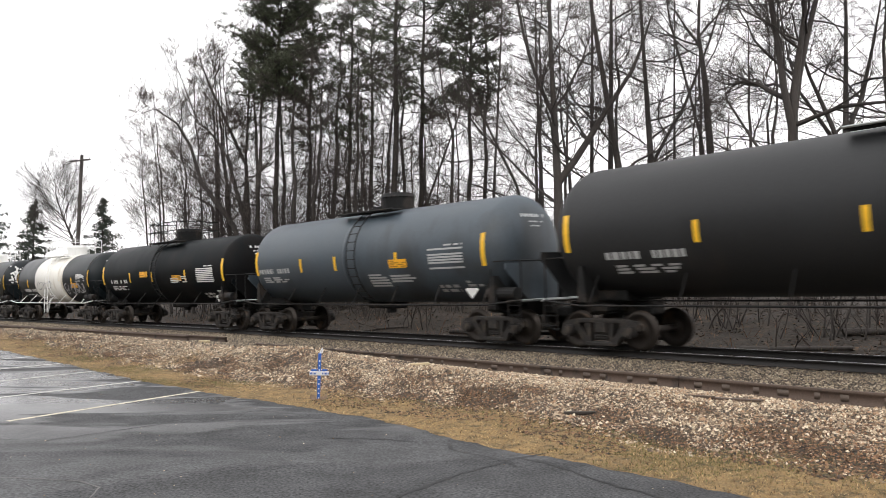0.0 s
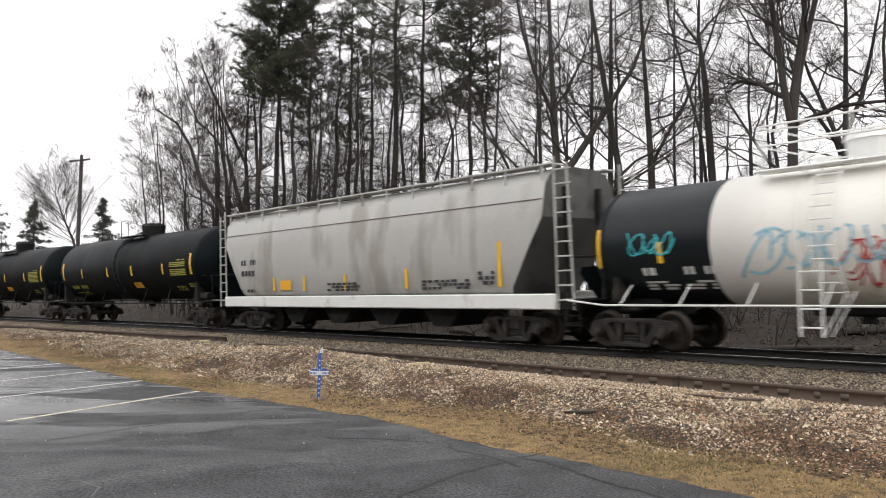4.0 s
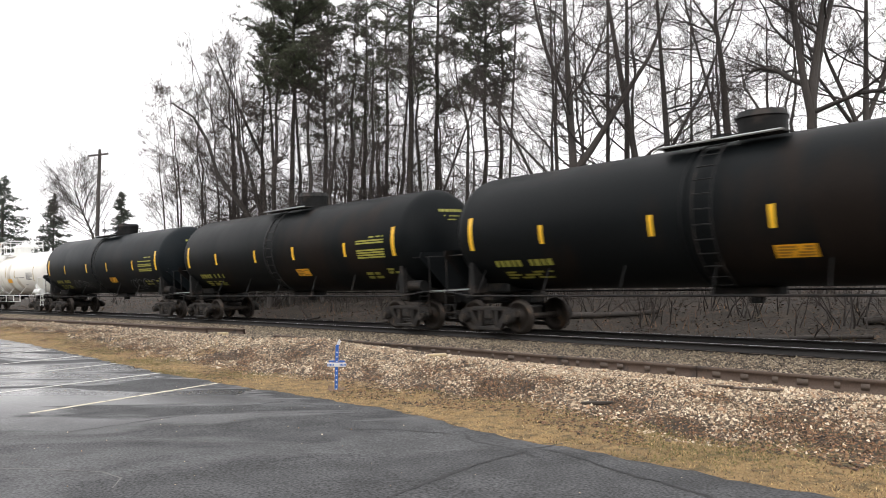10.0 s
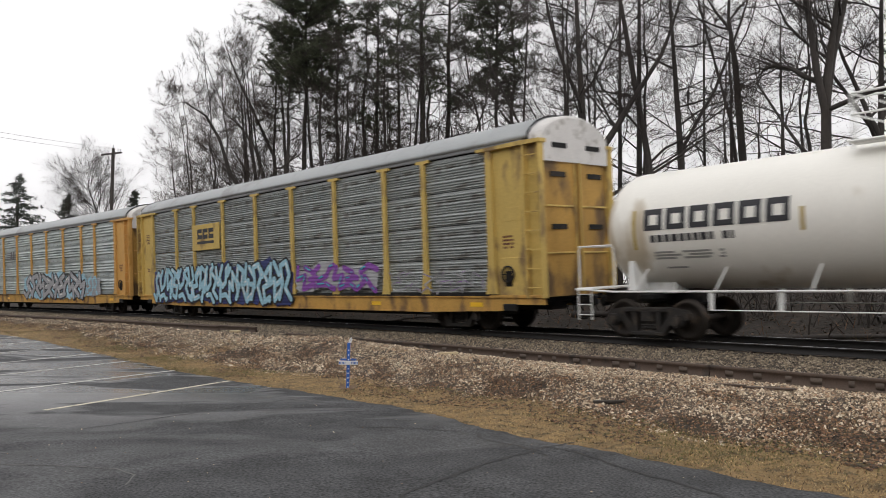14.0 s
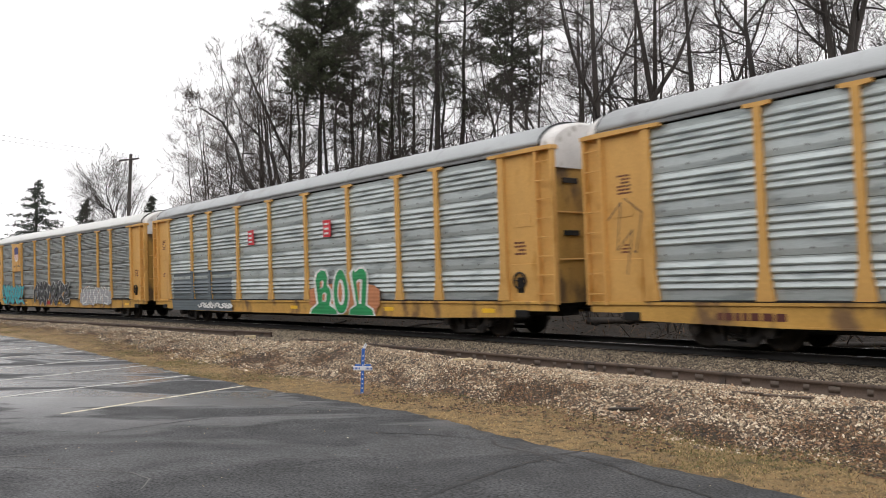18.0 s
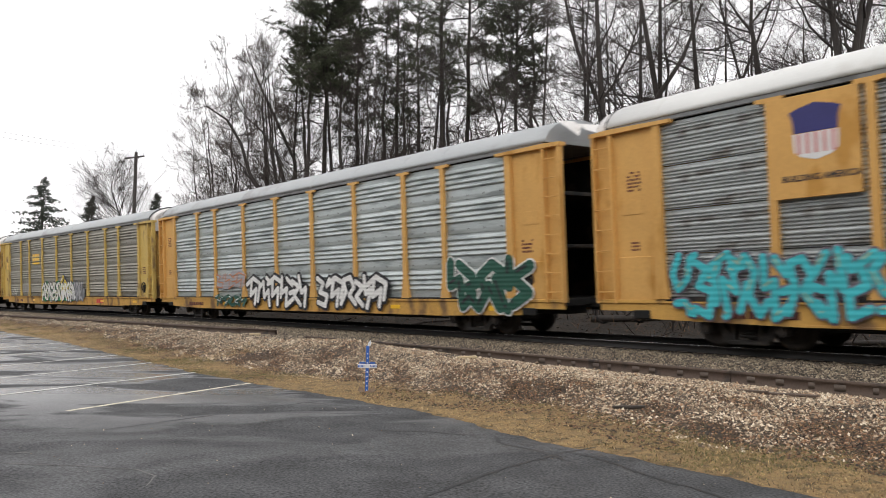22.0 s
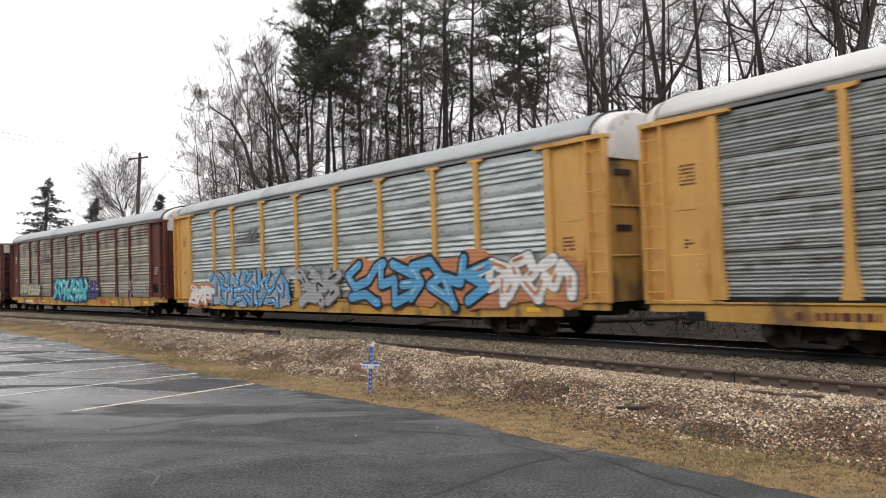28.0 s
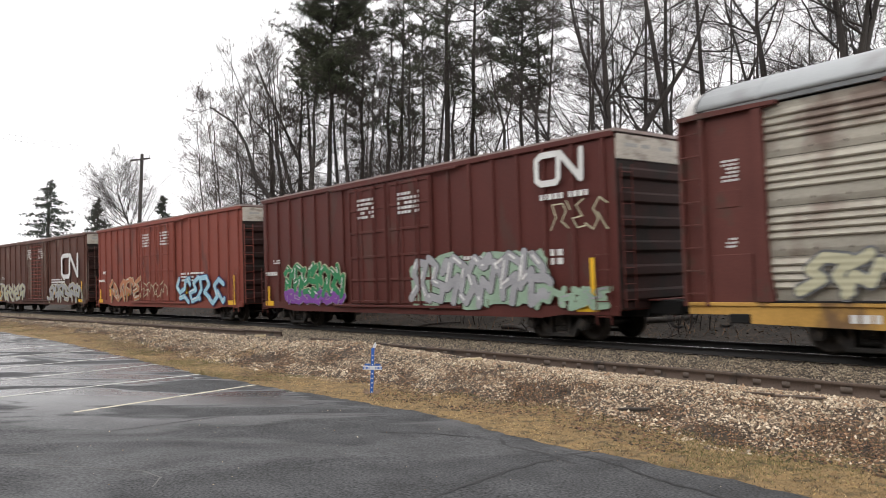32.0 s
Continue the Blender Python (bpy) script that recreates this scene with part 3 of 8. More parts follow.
# spikes and plates by the near rail
plate = mesh_of(box(box(fresh(), (0, 0, 0.008), (0.2, 0.36, 0.02), 0.004), (0, 0.11, 0.03), (0.03, 0.03, 0.04)), RAIL_RUST, "tie_plate")
for i in range(120):
    s = -40 + i * 0.53
    for dd, zz in ((0.75, 0.0), (-0.75, CANT_RISE)):
        x, y, a = track_at(s)
        part("tie_plate", plate, None, track, "", pose(x + dd * math.sin(a), y - dd * math.cos(a), RAIL_TOP - 0.178 + zz, 0, 0, math.degrees(a)))

# the disused siding: rusty rails half buried in the gravel
SIDING_RAIL = [(-0.075, -0.03), (0.075, -0.03), (0.075, 0.0), (0.032, 0.02), (0.028, 0.135), (0.042, 0.145), (0.042, 0.185), (0.03, 0.192), (-0.03, 0.192), (-0.042, 0.185), (-0.03, 0.135), (-0.075, 0.0)]
PATCH = material("rail_pale_patch", (0.108, 0.083, 0.066), 0.7, 0.1, vary=0.3, fine=40, bump=0.2)
siding = tagged(new("disused_siding"), "rusty rails of a disused siding half buried in gravel", "track", kind="structure")
near_d = lambda s: 4.72 + 0.012 * (s - 6)
near_z = lambda s: 0.245 + 0.004 * math.sin(s * 1.1)
cuts = (-1.2, 6.1, 8.2, 13.6, 19.5, 28.0)
for a, b in zip(cuts, cuts[1:]):
    V, F = sweep(SIDING_RAIL, a + 0.012, b - 0.012, 0.6, near_d, near_z)
    r = part("rail", quick_mesh("rail", V, F, RAIL_RUST), None, siding, "rust-brown rail length")
    k = a + 0.3
    while k < b - 0.3:
        V, F = sweep([(0.028, 0.03), (0.036, 0.03), (0.034, 0.13), (0.026, 0.13)], k, k + 0.13 + 0.05 * math.sin(k * 5), 0.1, near_d, near_z)
        part("joint_mark", quick_mesh("joint_mark", V, F, PATCH), None, r, "pale worn patch on the rail's web")
        k += 0.5 + 0.12 * math.sin(k * 7)
far_d = lambda s: float(np.interp(s, [-60, -31, -22, -15, -8.7, -4.6], [8.3, 6.15, 5.4, 4.75, 4.2, 3.8]))
far_z = lambda s: float(np.interp(s, [-31, -4.6], [0.36, 0.30]))
for off in (0.0, 0.42):
    V, F = sweep(SIDING_RAIL, -60, -4.7 - off * 4, 0.7, lambda s: far_d(s) + off, far_z)
    part("rail", quick_mesh("rail", V, F, RAIL_RUST), None, siding, "rust-brown rail length")


# ---- loose stone and grass ----
def tri_scatter(name, P, size, rs, mat, flat=0.9, lift=0.25):
    """Many small angular stones in one mesh."""
    n = len(P)
    base = np.array([(1, 0, 0), (-1, 0, 0), (0, 1, 0), (0, -1, 0), (0, 0, 1), (0, 0, -1)], float)
    V = base[None] * rs.uniform(0.65, 1.25, (n, 6, 3)) + rs.uniform(-0.25, 0.25, (n, 6, 3))
    V[:, :, 2] *= flat
    a = rs.uniform(0, 6.28, n)
    t = rs.uniform(-0.5, 0.5, n)
    ca, sa, ct, st = np.cos(a), np.sin(a), np.cos(t), np.sin(t)
    x, y, z = V[..., 0], V[..., 1], V[..., 2]
    x, z = x * ct[:, None] - z * st[:, None], x * st[:, None] + z * ct[:, None]
    x, y = x * ca[:, None] - y * sa[:, None], x * sa[:, None] + y * ca[:, None]
    V = np.stack([x, y, z], -1) * size[:, None, None]
    V = V + P[:, None, :]
    V[..., 2] += size[:, None] * lift
    f = np.array([(0, 2, 4), (2, 1, 4), (1, 3, 4), (3, 0, 4)])
    V = V[:, :5]
    F = (f[None] + 5 * np.arange(n)[:, None, None]).reshape(-1, 3)
    return quick_mesh(name, V.reshape(-1, 3), F, mat)


def stone_material(name, colours):
    m = bpy.data.materials.new(name)
    m.use_nodes = True
    n, l = m.node_tree.nodes, m.node_tree.links
    b = n["Principled BSDF"]
    geo = n.new("ShaderNodeNewGeometry")
    ramp = n.new("ShaderNodeValToRGB")
    ramp.color_ramp.interpolation = "CONSTANT"
    e = ramp.color_ramp.elements
    for i, c in enumerate(colours):
        el = e[i] if i < 2 else e.new(i / len(colours))
        el.position = i / len(colours)
        el.color = (*c, 1)
    l.new(geo.outputs["Random Per Island"], ramp.inputs[0])
    tc = n.new("ShaderNodeTexCoord")
    nz = n.new("ShaderNodeTexNoise")
    nz.inputs["Scale"].default_value = 45
    l.new(tc.outputs["Object"], nz.inputs["Vector"])
    mr = n.new("ShaderNodeMapRange")
    mr.inputs["To Min"].default_value, mr.inputs["To Max"].default_value = 0.55, 1.45
    l.new(nz.outputs["Fac"], mr.inputs["Value"])
    sc = n.new("ShaderNodeVectorMath")
    sc.operation = "SCALE"
    l.new(ramp.outputs[0], sc.inputs[0])
    l.new(mr.outputs[0], sc.inputs["Scale"])
    l.new(sc.outputs[0], b.inputs["Base Color"])
    b.inputs["Roughness"].default_value = 0.85
    return m


STONE_PALE = stone_material("gravel_stone", [(0.46, 0.36, 0.25), (0.55, 0.45, 0.32), (0.24, 0.165, 0.105), (0.7, 0.6, 0.45), (0.31, 0.225, 0.15), (0.17, 0.112, 0.07), (0.43, 0.335, 0.225), (0.1, 0.068, 0.045), (0.37, 0.23, 0.135)])
STONE_DARK = stone_material("ballast_stone", [(0.16, 0.125, 0.085), (0.25, 0.2, 0.14), (0.07, 0.054, 0.038), (0.36, 0.3, 0.215), (0.11, 0.083, 0.058), (0.04, 0.031, 0.023), (0.2, 0.155, 0.105)])
LEAF_LITTER = stone_material("leaf_litter", [(0.12, 0.062, 0.032), (0.19, 0.095, 0.046), (0.055, 0.034, 0.021), (0.27, 0.155, 0.075), (0.075, 0.06, 0.03), (0.04, 0.029, 0.02)])
# darker copy of the litter: shade of train and woods put into its colours
LITTER_SHADED = stone_material("shaded_leaf_litter", [(0.035, 0.022, 0.013), (0.06, 0.036, 0.02), (0.02, 0.014, 0.009), (0.09, 0.056, 0.031), (0.027, 0.021, 0.012), (0.016, 0.012, 0.009)])
STRAW = stone_material("dry_grass", [(0.66, 0.46, 0.2), (0.52, 0.36, 0.15), (0.74, 0.56, 0.29), (0.34, 0.22, 0.1), (0.34, 0.28, 0.1), (0.58, 0.38, 0.15), (0.2, 0.13, 0.065), (0.42, 0.23, 0.1)])
GREEN_BLADE = stone_material("green_grass", [(0.12, 0.13, 0.04), (0.17, 0.16, 0.055), (0.09, 0.1, 0.035), (0.2, 0.17, 0.07)])
rs = np.random.RandomState(7)


def scatter(n, s_range, d_range, near):
    """Random places along the track, thicker towards the camera's end."""
    u = rs.uniform(0, 1, n) ** near
    s = s_range[1] - (s_range[1] - s_range[0]) * u
    d = rs.uniform(*d_range, n) if not callable(d_range[0]) else None
    if d is None:
        q = rs.uniform(0, 1, n)
        d = d_range[0](s) * (1 - q) + d_range[1](s) * q
    x, y = along(s, d)
    return s, d, np.stack([x, y, height(x, y)], -1)


s, d, P = scatter(95000, (-50, 18), (lambda s: 0.95 + 0 * s, lambda s: 4.7 + 0 * s), 1.7)
tagged(new("ballast_stones", tri_scatter("ballast_stones", P, rs.gamma(6, 0.0034, len(P)).clip(0.01, 0.036) * np.interp(s, [-40, 10], [1.6, 1.0]), rs, STONE_DARK)), "crushed grey-brown ballast stones beside the rails", "ballast", kind="stuff")
s, d, P = scatter(9000, (-40, 20), (lambda s: -2.6 + 0 * s, lambda s: 0.6 + 0 * s), 1.5)
tagged(new("ballast_stones", tri_scatter("ballast_stones", P, rs.uniform(0.025, 0.045, len(P)), rs, STONE_DARK)), "dark ballast stones between the rails", "ballast", kind="stuff")
s, d, P = scatter(255000, (-42, 21), (lambda s: 4.85 + 0 * s, lambda s: turf_edge(s) + 0.25), 2.0)
keep = rs.uniform(0, 1, len(P)) < np.clip(1.15 - np.interp(s, [-12, 4], [0.35, 0.0]) - 0.85 * (wave(P[:, 0], P[:, 1], 1.7, 12) + 0.3 * wave(P[:, 0], P[:, 1], 7.0, 15) > 0.5) - np.interp(d - turf_edge(s), [-1.6, 0.3], [0, 0.85]) - 0.6 * ((wave(P[:, 0], P[:, 1], 4.2, 14) > 0.35) & (d > turf_edge(s) - 1.9)), 0.08, 1)
P, s = P[keep], s[keep]
dirty = rs.uniform(0, 1, len(P)) < np.interp(s, [-25, -2, 8], [0.75, 0.5, 0.12])
D = P[dirty]
tagged(new("gravel_stones", tri_scatter("gravel_stones", D, rs.gamma(4, 0.0031, len(D)).clip(0.007, 0.045) * np.interp(s[dirty], [-40, 0, 10], [2.1, 1.45, 1.05]), rs, STONE_DARK)), "grubby brown gravel stones among the pale ones", "gravel", kind="stuff")
P, s = P[~dirty], s[~dirty]
tagged(new("gravel_stones", tri_scatter("gravel_stones", P, rs.gamma(4, 0.0031, len(P)).clip(0.007, 0.045) * np.interp(s, [-40, 0, 10], [2.1, 1.45, 1.05]), rs, STONE_PALE)), "pale cream and brown gravel stones heaped in a bank", "gravel", kind="stuff")


def blades(name, P, length, rs, mat, droop=0.6, width=0.006):
    """Thin grass blades, one triangle each."""
    n = len(P)
    a = rs.uniform(0, 6.28, n)
    tilt = rs.uniform(droop, droop + 0.85, n).clip(0, 1.5)
    dx, dy = np.cos(a), np.sin(a)
    tip = P + np.stack([dx * np.sin(tilt), dy * np.sin(tilt), np.cos(tilt)], -1) * length[:, None]
    w = np.stack([-dy, dx, 0 * a], -1) * (width * rs.uniform(0.6, 1.5, n))[:, None]
    V = np.stack([P - w, P + w, tip], 1).reshape(-1, 3)
    return quick_mesh(name, V, np.arange(3 * n).reshape(-1, 3), mat)


s, d, P = scatter(380000, (-38, 22), (lambda s: turf_edge(s) - 0.15, lambda s: lot_edge(s) - 0.02), 1.8)
thick = wave(P[:, 0], P[:, 1], 3.2, 31) + 0.6 * wave(P[:, 0], P[:, 1], 9.0, 32) + rs.uniform(-0.7, 0.7, len(P)) > -0.5
P = P[thick]
fresh_grass = wave(P[:, 0], P[:, 1], 2.1, 33) + rs.uniform(-0.6, 0.6, len(P)) > 0.35
tagged(new("green_grass", blades("green_grass", P[fresh_grass], rs.uniform(0.015, 0.05, int(fresh_grass.sum())), rs, GREEN_BLADE, 0.5, 0.0035)), "sparse green grass among the straw", "grass", kind="stuff")
P = P[~fresh_grass]
tagged(new("dry_grass", blades("dry_grass", P, rs.gamma(4, 0.009, len(P)).clip(0.012, 0.08), rs, STRAW, 1.0, 0.0034)), "flattened straw-coloured winter grass", "grass", kind="stuff")
s, d, P = scatter(64000, (-34, 22), (lambda s: turf_edge(s) - 0.1, lambda s: lot_edge(s) + 0.02), 1.8)
tagged(new("brown_grass", blades("brown_grass", P, rs.uniform(0.02, 0.06, len(P)), rs, LEAF_LITTER, 0.7, 0.004)), "withered brown grass and leaf scraps in the verge", "grass", kind="stuff")
s, d, P = scatter(14000, (-20, 20), (lambda s: turf_edge(s) - 1.5, lambda s: turf_edge(s) + 0.3), 1.4)
k2 = wave(P[:, 0], P[:, 1], 1.7, 12) > 0.3
tagged(new("dry_weeds", blades("dry_weeds", P[k2], rs.uniform(0.04, 0.16, int(k2.sum())), rs, LEAF_LITTER, 0.6, 0.005)), "dead brown weeds among the gravel", "weeds", kind="stuff")
s, d, P = scatter(60000, (-35, 18), (lambda s: 5.2 + 0 * s, lambda s: turf_edge(s) + 0.9), 1.6)
k2 = 0.1 + wave(P[:, 0], P[:, 1], 1.7, 12) + 0.35 * wave(P[:, 0], P[:, 1], 5.0, 13) > np.interp(d - turf_edge(s), [-3, -1.4, 0.2, 0.8], [0.5, 0.0, -0.3, 0.3]) - np.interp(s, [-14, 1], [0.5, 0.0])
tagged(new("fallen_leaves", tri_scatter("fallen_leaves", P[k2], rs.uniform(0.01, 0.028, int(k2.sum())), rs, LEAF_LITTER, 0.5, 0.4)), "dead brown leaves lying on the gravel", "leaves", kind="stuff")
s, d, P = scatter(40000, (-36, 2), (lambda s: 5.6 + 0 * s, lambda s: turf_edge(s) + 0.2), 1.5)
k2 = wave(P[:, 0], P[:, 1], 1.3, 41) + 0.5 * wave(P[:, 0], P[:, 1], 4.5, 42) + rs.uniform(-0.3, 0.3, len(P)) > np.interp(d, [5.6, 8.5], [0.75, -0.1])
tagged(new("dry_grass", blades("dry_grass", P[k2], rs.uniform(0.03, 0.1, int(k2.sum())), rs, STRAW, 0.9, 0.005)), "straw tufts creeping into the gravel bank", "grass", kind="stuff")
# crumbs, twigs and moss where the gravel lies bare towards the grass
s, d, P = scatter(70000, (-30, 20), (lambda s: turf_edge(s) - 1.9, lambda s: turf_edge(s) + 0.15), 1.6)
k2 = (wave(P[:, 0], P[:, 1], 4.2, 14) + rs.uniform(-0.2, 0.2, len(P)) > 0.3) | (rs.uniform(0, 1, len(P)) < 0.12)
P = P[k2]
tagged(new("leaf_crumbs", tri_scatter("leaf_crumbs", P, rs.uniform(0.008, 0.022, len(P)), rs, LEAF_LITTER, 0.7, 0.4)), "dark brown leaf crumbs and moss among the stones", "leaf litter", kind="stuff")
tagged(new("twig_litter", blades("twig_litter", P[::3], rs.uniform(0.03, 0.12, len(P[::3])), rs, LEAF_LITTER, 0.8, 0.004)), "fine dead twigs among the stones", "twigs", kind="stuff")
s, d, P = scatter(36000, (-60, 24), (lambda s: -15 + 0 * s, lambda s: -3.2 + 0 * s), 1.4)
tagged(new("fallen_leaves", tri_scatter("fallen_leaves", P, rs.uniform(0.025, 0.065, len(P)), rs, LITTER_SHADED, 0.2, 0.4)), "brown leaf litter on the bank behind the track", "leaves", kind="stuff")

# stray chips on the asphalt
n_chip = 420
cx, cy = rs.uniform(-9, 7, n_chip), rs.uniform(5.0, 19, n_chip)
on_lot = offset_of(cx, cy)[1] > lot_edge(offset_of(cx, cy)[0]) + 0.1
cx, cy = cx[on_lot], cy[on_lot]
P = np.stack([cx, cy, lot_height(cx, cy) + 0.012 * wave(cx, cy, 0.8, 8)], -1)
tagged(new("stone_chips", tri_scatter("stone_chips", P, rs.gamma(2, 0.0035, len(P)).clip(0.004, 0.012), rs, STONE_PALE)), "stray pale stone chips scattered on the asphalt", "gravel", kind="stuff")


# ---- the train: running gear shared by all cars. x forward, z up from the rail's top, the car park on the -y side ----
def car(name, label):
    return tagged(new(name), label, "rail car", "cars of the passing train")


def wheel_mesh():
    bm = fresh()
    lathe(bm, [(-0.07, 0.0), (-0.07, 0.14), (-0.02, 0.17), (-0.015, 0.33), (-0.07, 0.37), (-0.07, 0.452), (0.05, 0.458), (0.052, 0.482), (0.075, 0.482), (0.075, 0.36), (0.03, 0.33), (0.02, 0.16), (0.07, 0.13), (0.07, 0.0)],
          28, Matrix.Rotation(radians(90), 4, "Z"))
    return mesh_of(bm, WHEEL_STEEL, "wheel")


def side_frame_mesh():
    bm = fresh()
    # a casting with a level top member and arms that slope down to the spring basket
    for k in (-1, 1):
        prism(bm, [(k * 0.27, 0.2), (k * 0.36, 0.2), (k * 0.4, 0.66), (k * 0.27, 0.66)], -0.08, 0.08)
        prism(bm, [(k * 0.3, 0.1), (k * 0.3, 0.2), (k * 0.66, 0.64), (k * 0.82, 0.64), (k * 0.46, 0.12)], -0.075, 0.075)
        prism(bm, [(k * 0.6, 0.6), (k * 0.6, 0.76), (k * 1.02, 0.7), (k * 1.12, 0.62), (k * 1.12, 0.5), (k * 1.03, 0.46), (k * 1.0, 0.58)], -0.085, 0.085)
        prism(bm, [(k * 0.74, 0.42), (k * 0.7, 0.6), (k * 0.8, 0.62), (k * 0.8, 0.42)], -0.075, 0.075)
    box(bm, (0, 0, 0.15), (0.8, 0.19, 0.1), 0.02)
    box(bm, (0, 0, 0.7), (1.3, 0.18, 0.12), 0.03)
    return mesh_of(bm, BOGIE_GREY, "side_frame")


def bogie_parts():
    bm = fresh()
    box(bm, (0, 0, 0.55), (0.36, 2.3, 0.3), 0.04)
    rod(bm, (0, 0, 0.66), (0, 0, 0.8), 0.2, 12)
    bolster = mesh_of(bm, BOGIE_GREY, "bogie")
    coil = [(0.24, 0.0), (0.24, 0.045)]
    for z in (0.26, 0.32, 0.38, 0.44):
        coil += [(z, 0.045), (z + 0.01, 0.06), (z + 0.035, 0.06), (z + 0.045, 0.045)]
    spring = mesh_of(lathe(fresh(), coil + [(0.5, 0.045), (0.5, 0.0)], 8, pose(0, 0, 0, 0, -90, 0)), BOGIE_GREY, "spring")
    bm = fresh()
    rod(bm, (0, -0.86, 0), (0, 0.86, 0), 0.085, 10)
    axle = mesh_of(bm, WHEEL_STEEL, "axle")
    bm = fresh()
    rod(bm, (0, -0.13, 0), (0, 0.1, 0), 0.15, 14)
    rod(bm, (0, -0.17, 0), (0, 0.13, 0), 0.1, 10)
    cap = mesh_of(bm, BOGIE_GREY, "bearing_cap")
    return bolster, spring, axle, cap, wheel_mesh(), side_frame_mesh()


BOGIE = bogie_parts()
AXLES = []


def bogie(parent, x):
    bolster, spring, axle, cap, wheel, frame_side = BOGIE
    b = part("bogie", bolster, None, parent, "dusty grey cast-steel bogie", pose(x, 0, 0))
    for k in (-1, 1):
        part("side_frame", frame_side, None, b, "", pose(0, k * 1.06, 0, 0, 0, 0 if k < 0 else 180))
        for sx in (-0.13, 0, 0.13):
            part("spring", spring, None, b, "", pose(sx, k * 1.06, 0))
    for ax in (-0.89, 0.89):
        # the wheels turn with their axle
        turning = part("axle", axle, None, parent, "", pose(x + ax, 0, 0.46))
        AXLES.append((parent, turning, x + ax))
        for k in (-1, 1):
            part("wheel", wheel, None, turning, "", pose(0, k * 0.76, 0, 0, 0, 180 if k > 0 else 0))
            part("bearing_cap", cap, None, b, "", pose(ax, k * 1.17, 0.46))


def coupler_mesh():
    bm = fresh()
    box(bm, (-0.45, 0, 0.86), (0.9, 0.14, 0.16), 0.02)
    box(bm, (0.02, 0.03, 0.86), (0.24, 0.26, 0.28), 0.05)
    box(bm, (0.12, -0.07, 0.86), (0.12, 0.09, 0.26), 0.02)
    return mesh_of(bm, FRAME_BLACK, "coupler")


COUPLER = coupler_mesh()
bm = fresh()
last_hose = None
for hx, hz in ((0, 0.75), (0.06, 0.55), (0.16, 0.42), (0.3, 0.38), (0.42, 0.42)):
    if last_hose:
        rod(bm, last_hose, (hx, 0, hz), 0.03, 6)
    last_hose = (hx, 0, hz)
HOSE = mesh_of(bm, FRAME_BLACK, "air_hose")


def couplers(parent, L):
    for k in (-1, 1):
        part("coupler", COUPLER, None, parent, "", pose(k * (L / 2 - 0.14), 0, 0, 0, 0, 0 if k > 0 else 180))
        part("air_hose", HOSE, None, parent, "", pose(k * (L / 2 - 0.45), -0.35 * k, 0, 0, 0, 0 if k > 0 else 180))


def polyline(bm, pts, r, seg=6):
    """A bent bar in one piece."""
    P = [Vector(p) for p in pts]
    last = None
    for i, p in enumerate(P):
        t = (P[min(i + 1, len(P) - 1)] - P[max(i - 1, 0)]).normalized()
        u = t.cross(Vector((0.31, 0.87, 0.38))).normalized()
        w = t.cross(u)
        ring = [bm.verts.new(p + (u * math.cos(6.2832 * j / seg) + w * math.sin(6.2832 * j / seg)) * r) for j in range(seg)]
        if last:
            for j in range(seg):
                bm.faces.new((last[j], last[(j + 1) % seg], ring[(j + 1) % seg], ring[j]))
        else:
            bm.faces.new(ring[::-1])
        last = ring
    bm.faces.new(last)
    return bm


def rung_ladder(parent, mat, stiles, rungs, r, name="ladder"):
    """A ladder: one stile as the part, the other stile and each rung under it. stiles: two lists of points; rungs: pairs of points."""
    top = part(name, polyline(fresh(), stiles[0], r, 5), mat, parent)
    part("stile", polyline(fresh(), stiles[1], r, 5), mat, top)
    p0, q0 = Vector(rungs[0][0]), Vector(rungs[0][1])
    one = mesh_of(rod(fresh(), (0, 0, 0), q0 - p0, r * 0.8, 5), mat, "rung")
    for p, q in rungs:
        part("rung", one, None, top, "", pose(*p))
    return top


def straight_ladder(parent, mat, a, b, width, axis, count, r=0.018, name="ladder"):
    a, b, w = Vector(a), Vector(b), Vector(axis) * width / 2
    rs_ = [(a.lerp(b, (i + 0.5) / count) - w, a.lerp(b, (i + 0.5) / count) + w) for i in range(count)]
    return rung_ladder(parent, mat, ([a - w, b - w], [a + w, b + w]), rs_, r, name)


# ---- tank cars ----
def on_tank(R, zc, x, h, lift=0.006):
    """A point of the tank's near side at height h."""
    q = max(-0.98, min(0.98, (h - zc) / R))
    return (x, -(R + lift) * math.sqrt(1 - q * q), zc + (R + lift) * q)


def tank_plate(bm, R, zc, x0, x1, h0, h1, lift=0.006, steps=4):
    """A thin plate that follows the tank's curve."""
    lo, hi = [], []
    for i in range(steps + 1):
        h = h0 + (h1 - h0) * i / steps
        lo.append(bm.verts.new(on_tank(R, zc, x0, h, lift)))
        hi.append(bm.verts.new(on_tank(R, zc, x1, h, lift)))
    for i in range(steps):
        bm.faces.new((lo[i], hi[i], hi[i + 1], lo[i + 1]))
    return bm


def bars_row(rs, x0, x1, wide=0.13, gap=0.05):
    """Widths of a row of unreadable characters."""
    x = x0
    while x < x1 - 0.03:
        w = min(wide * rs.uniform(0.5, 1.2), x1 - x)
        if rs.random() > 0.12:
            yield x, x + w
        x += w + gap


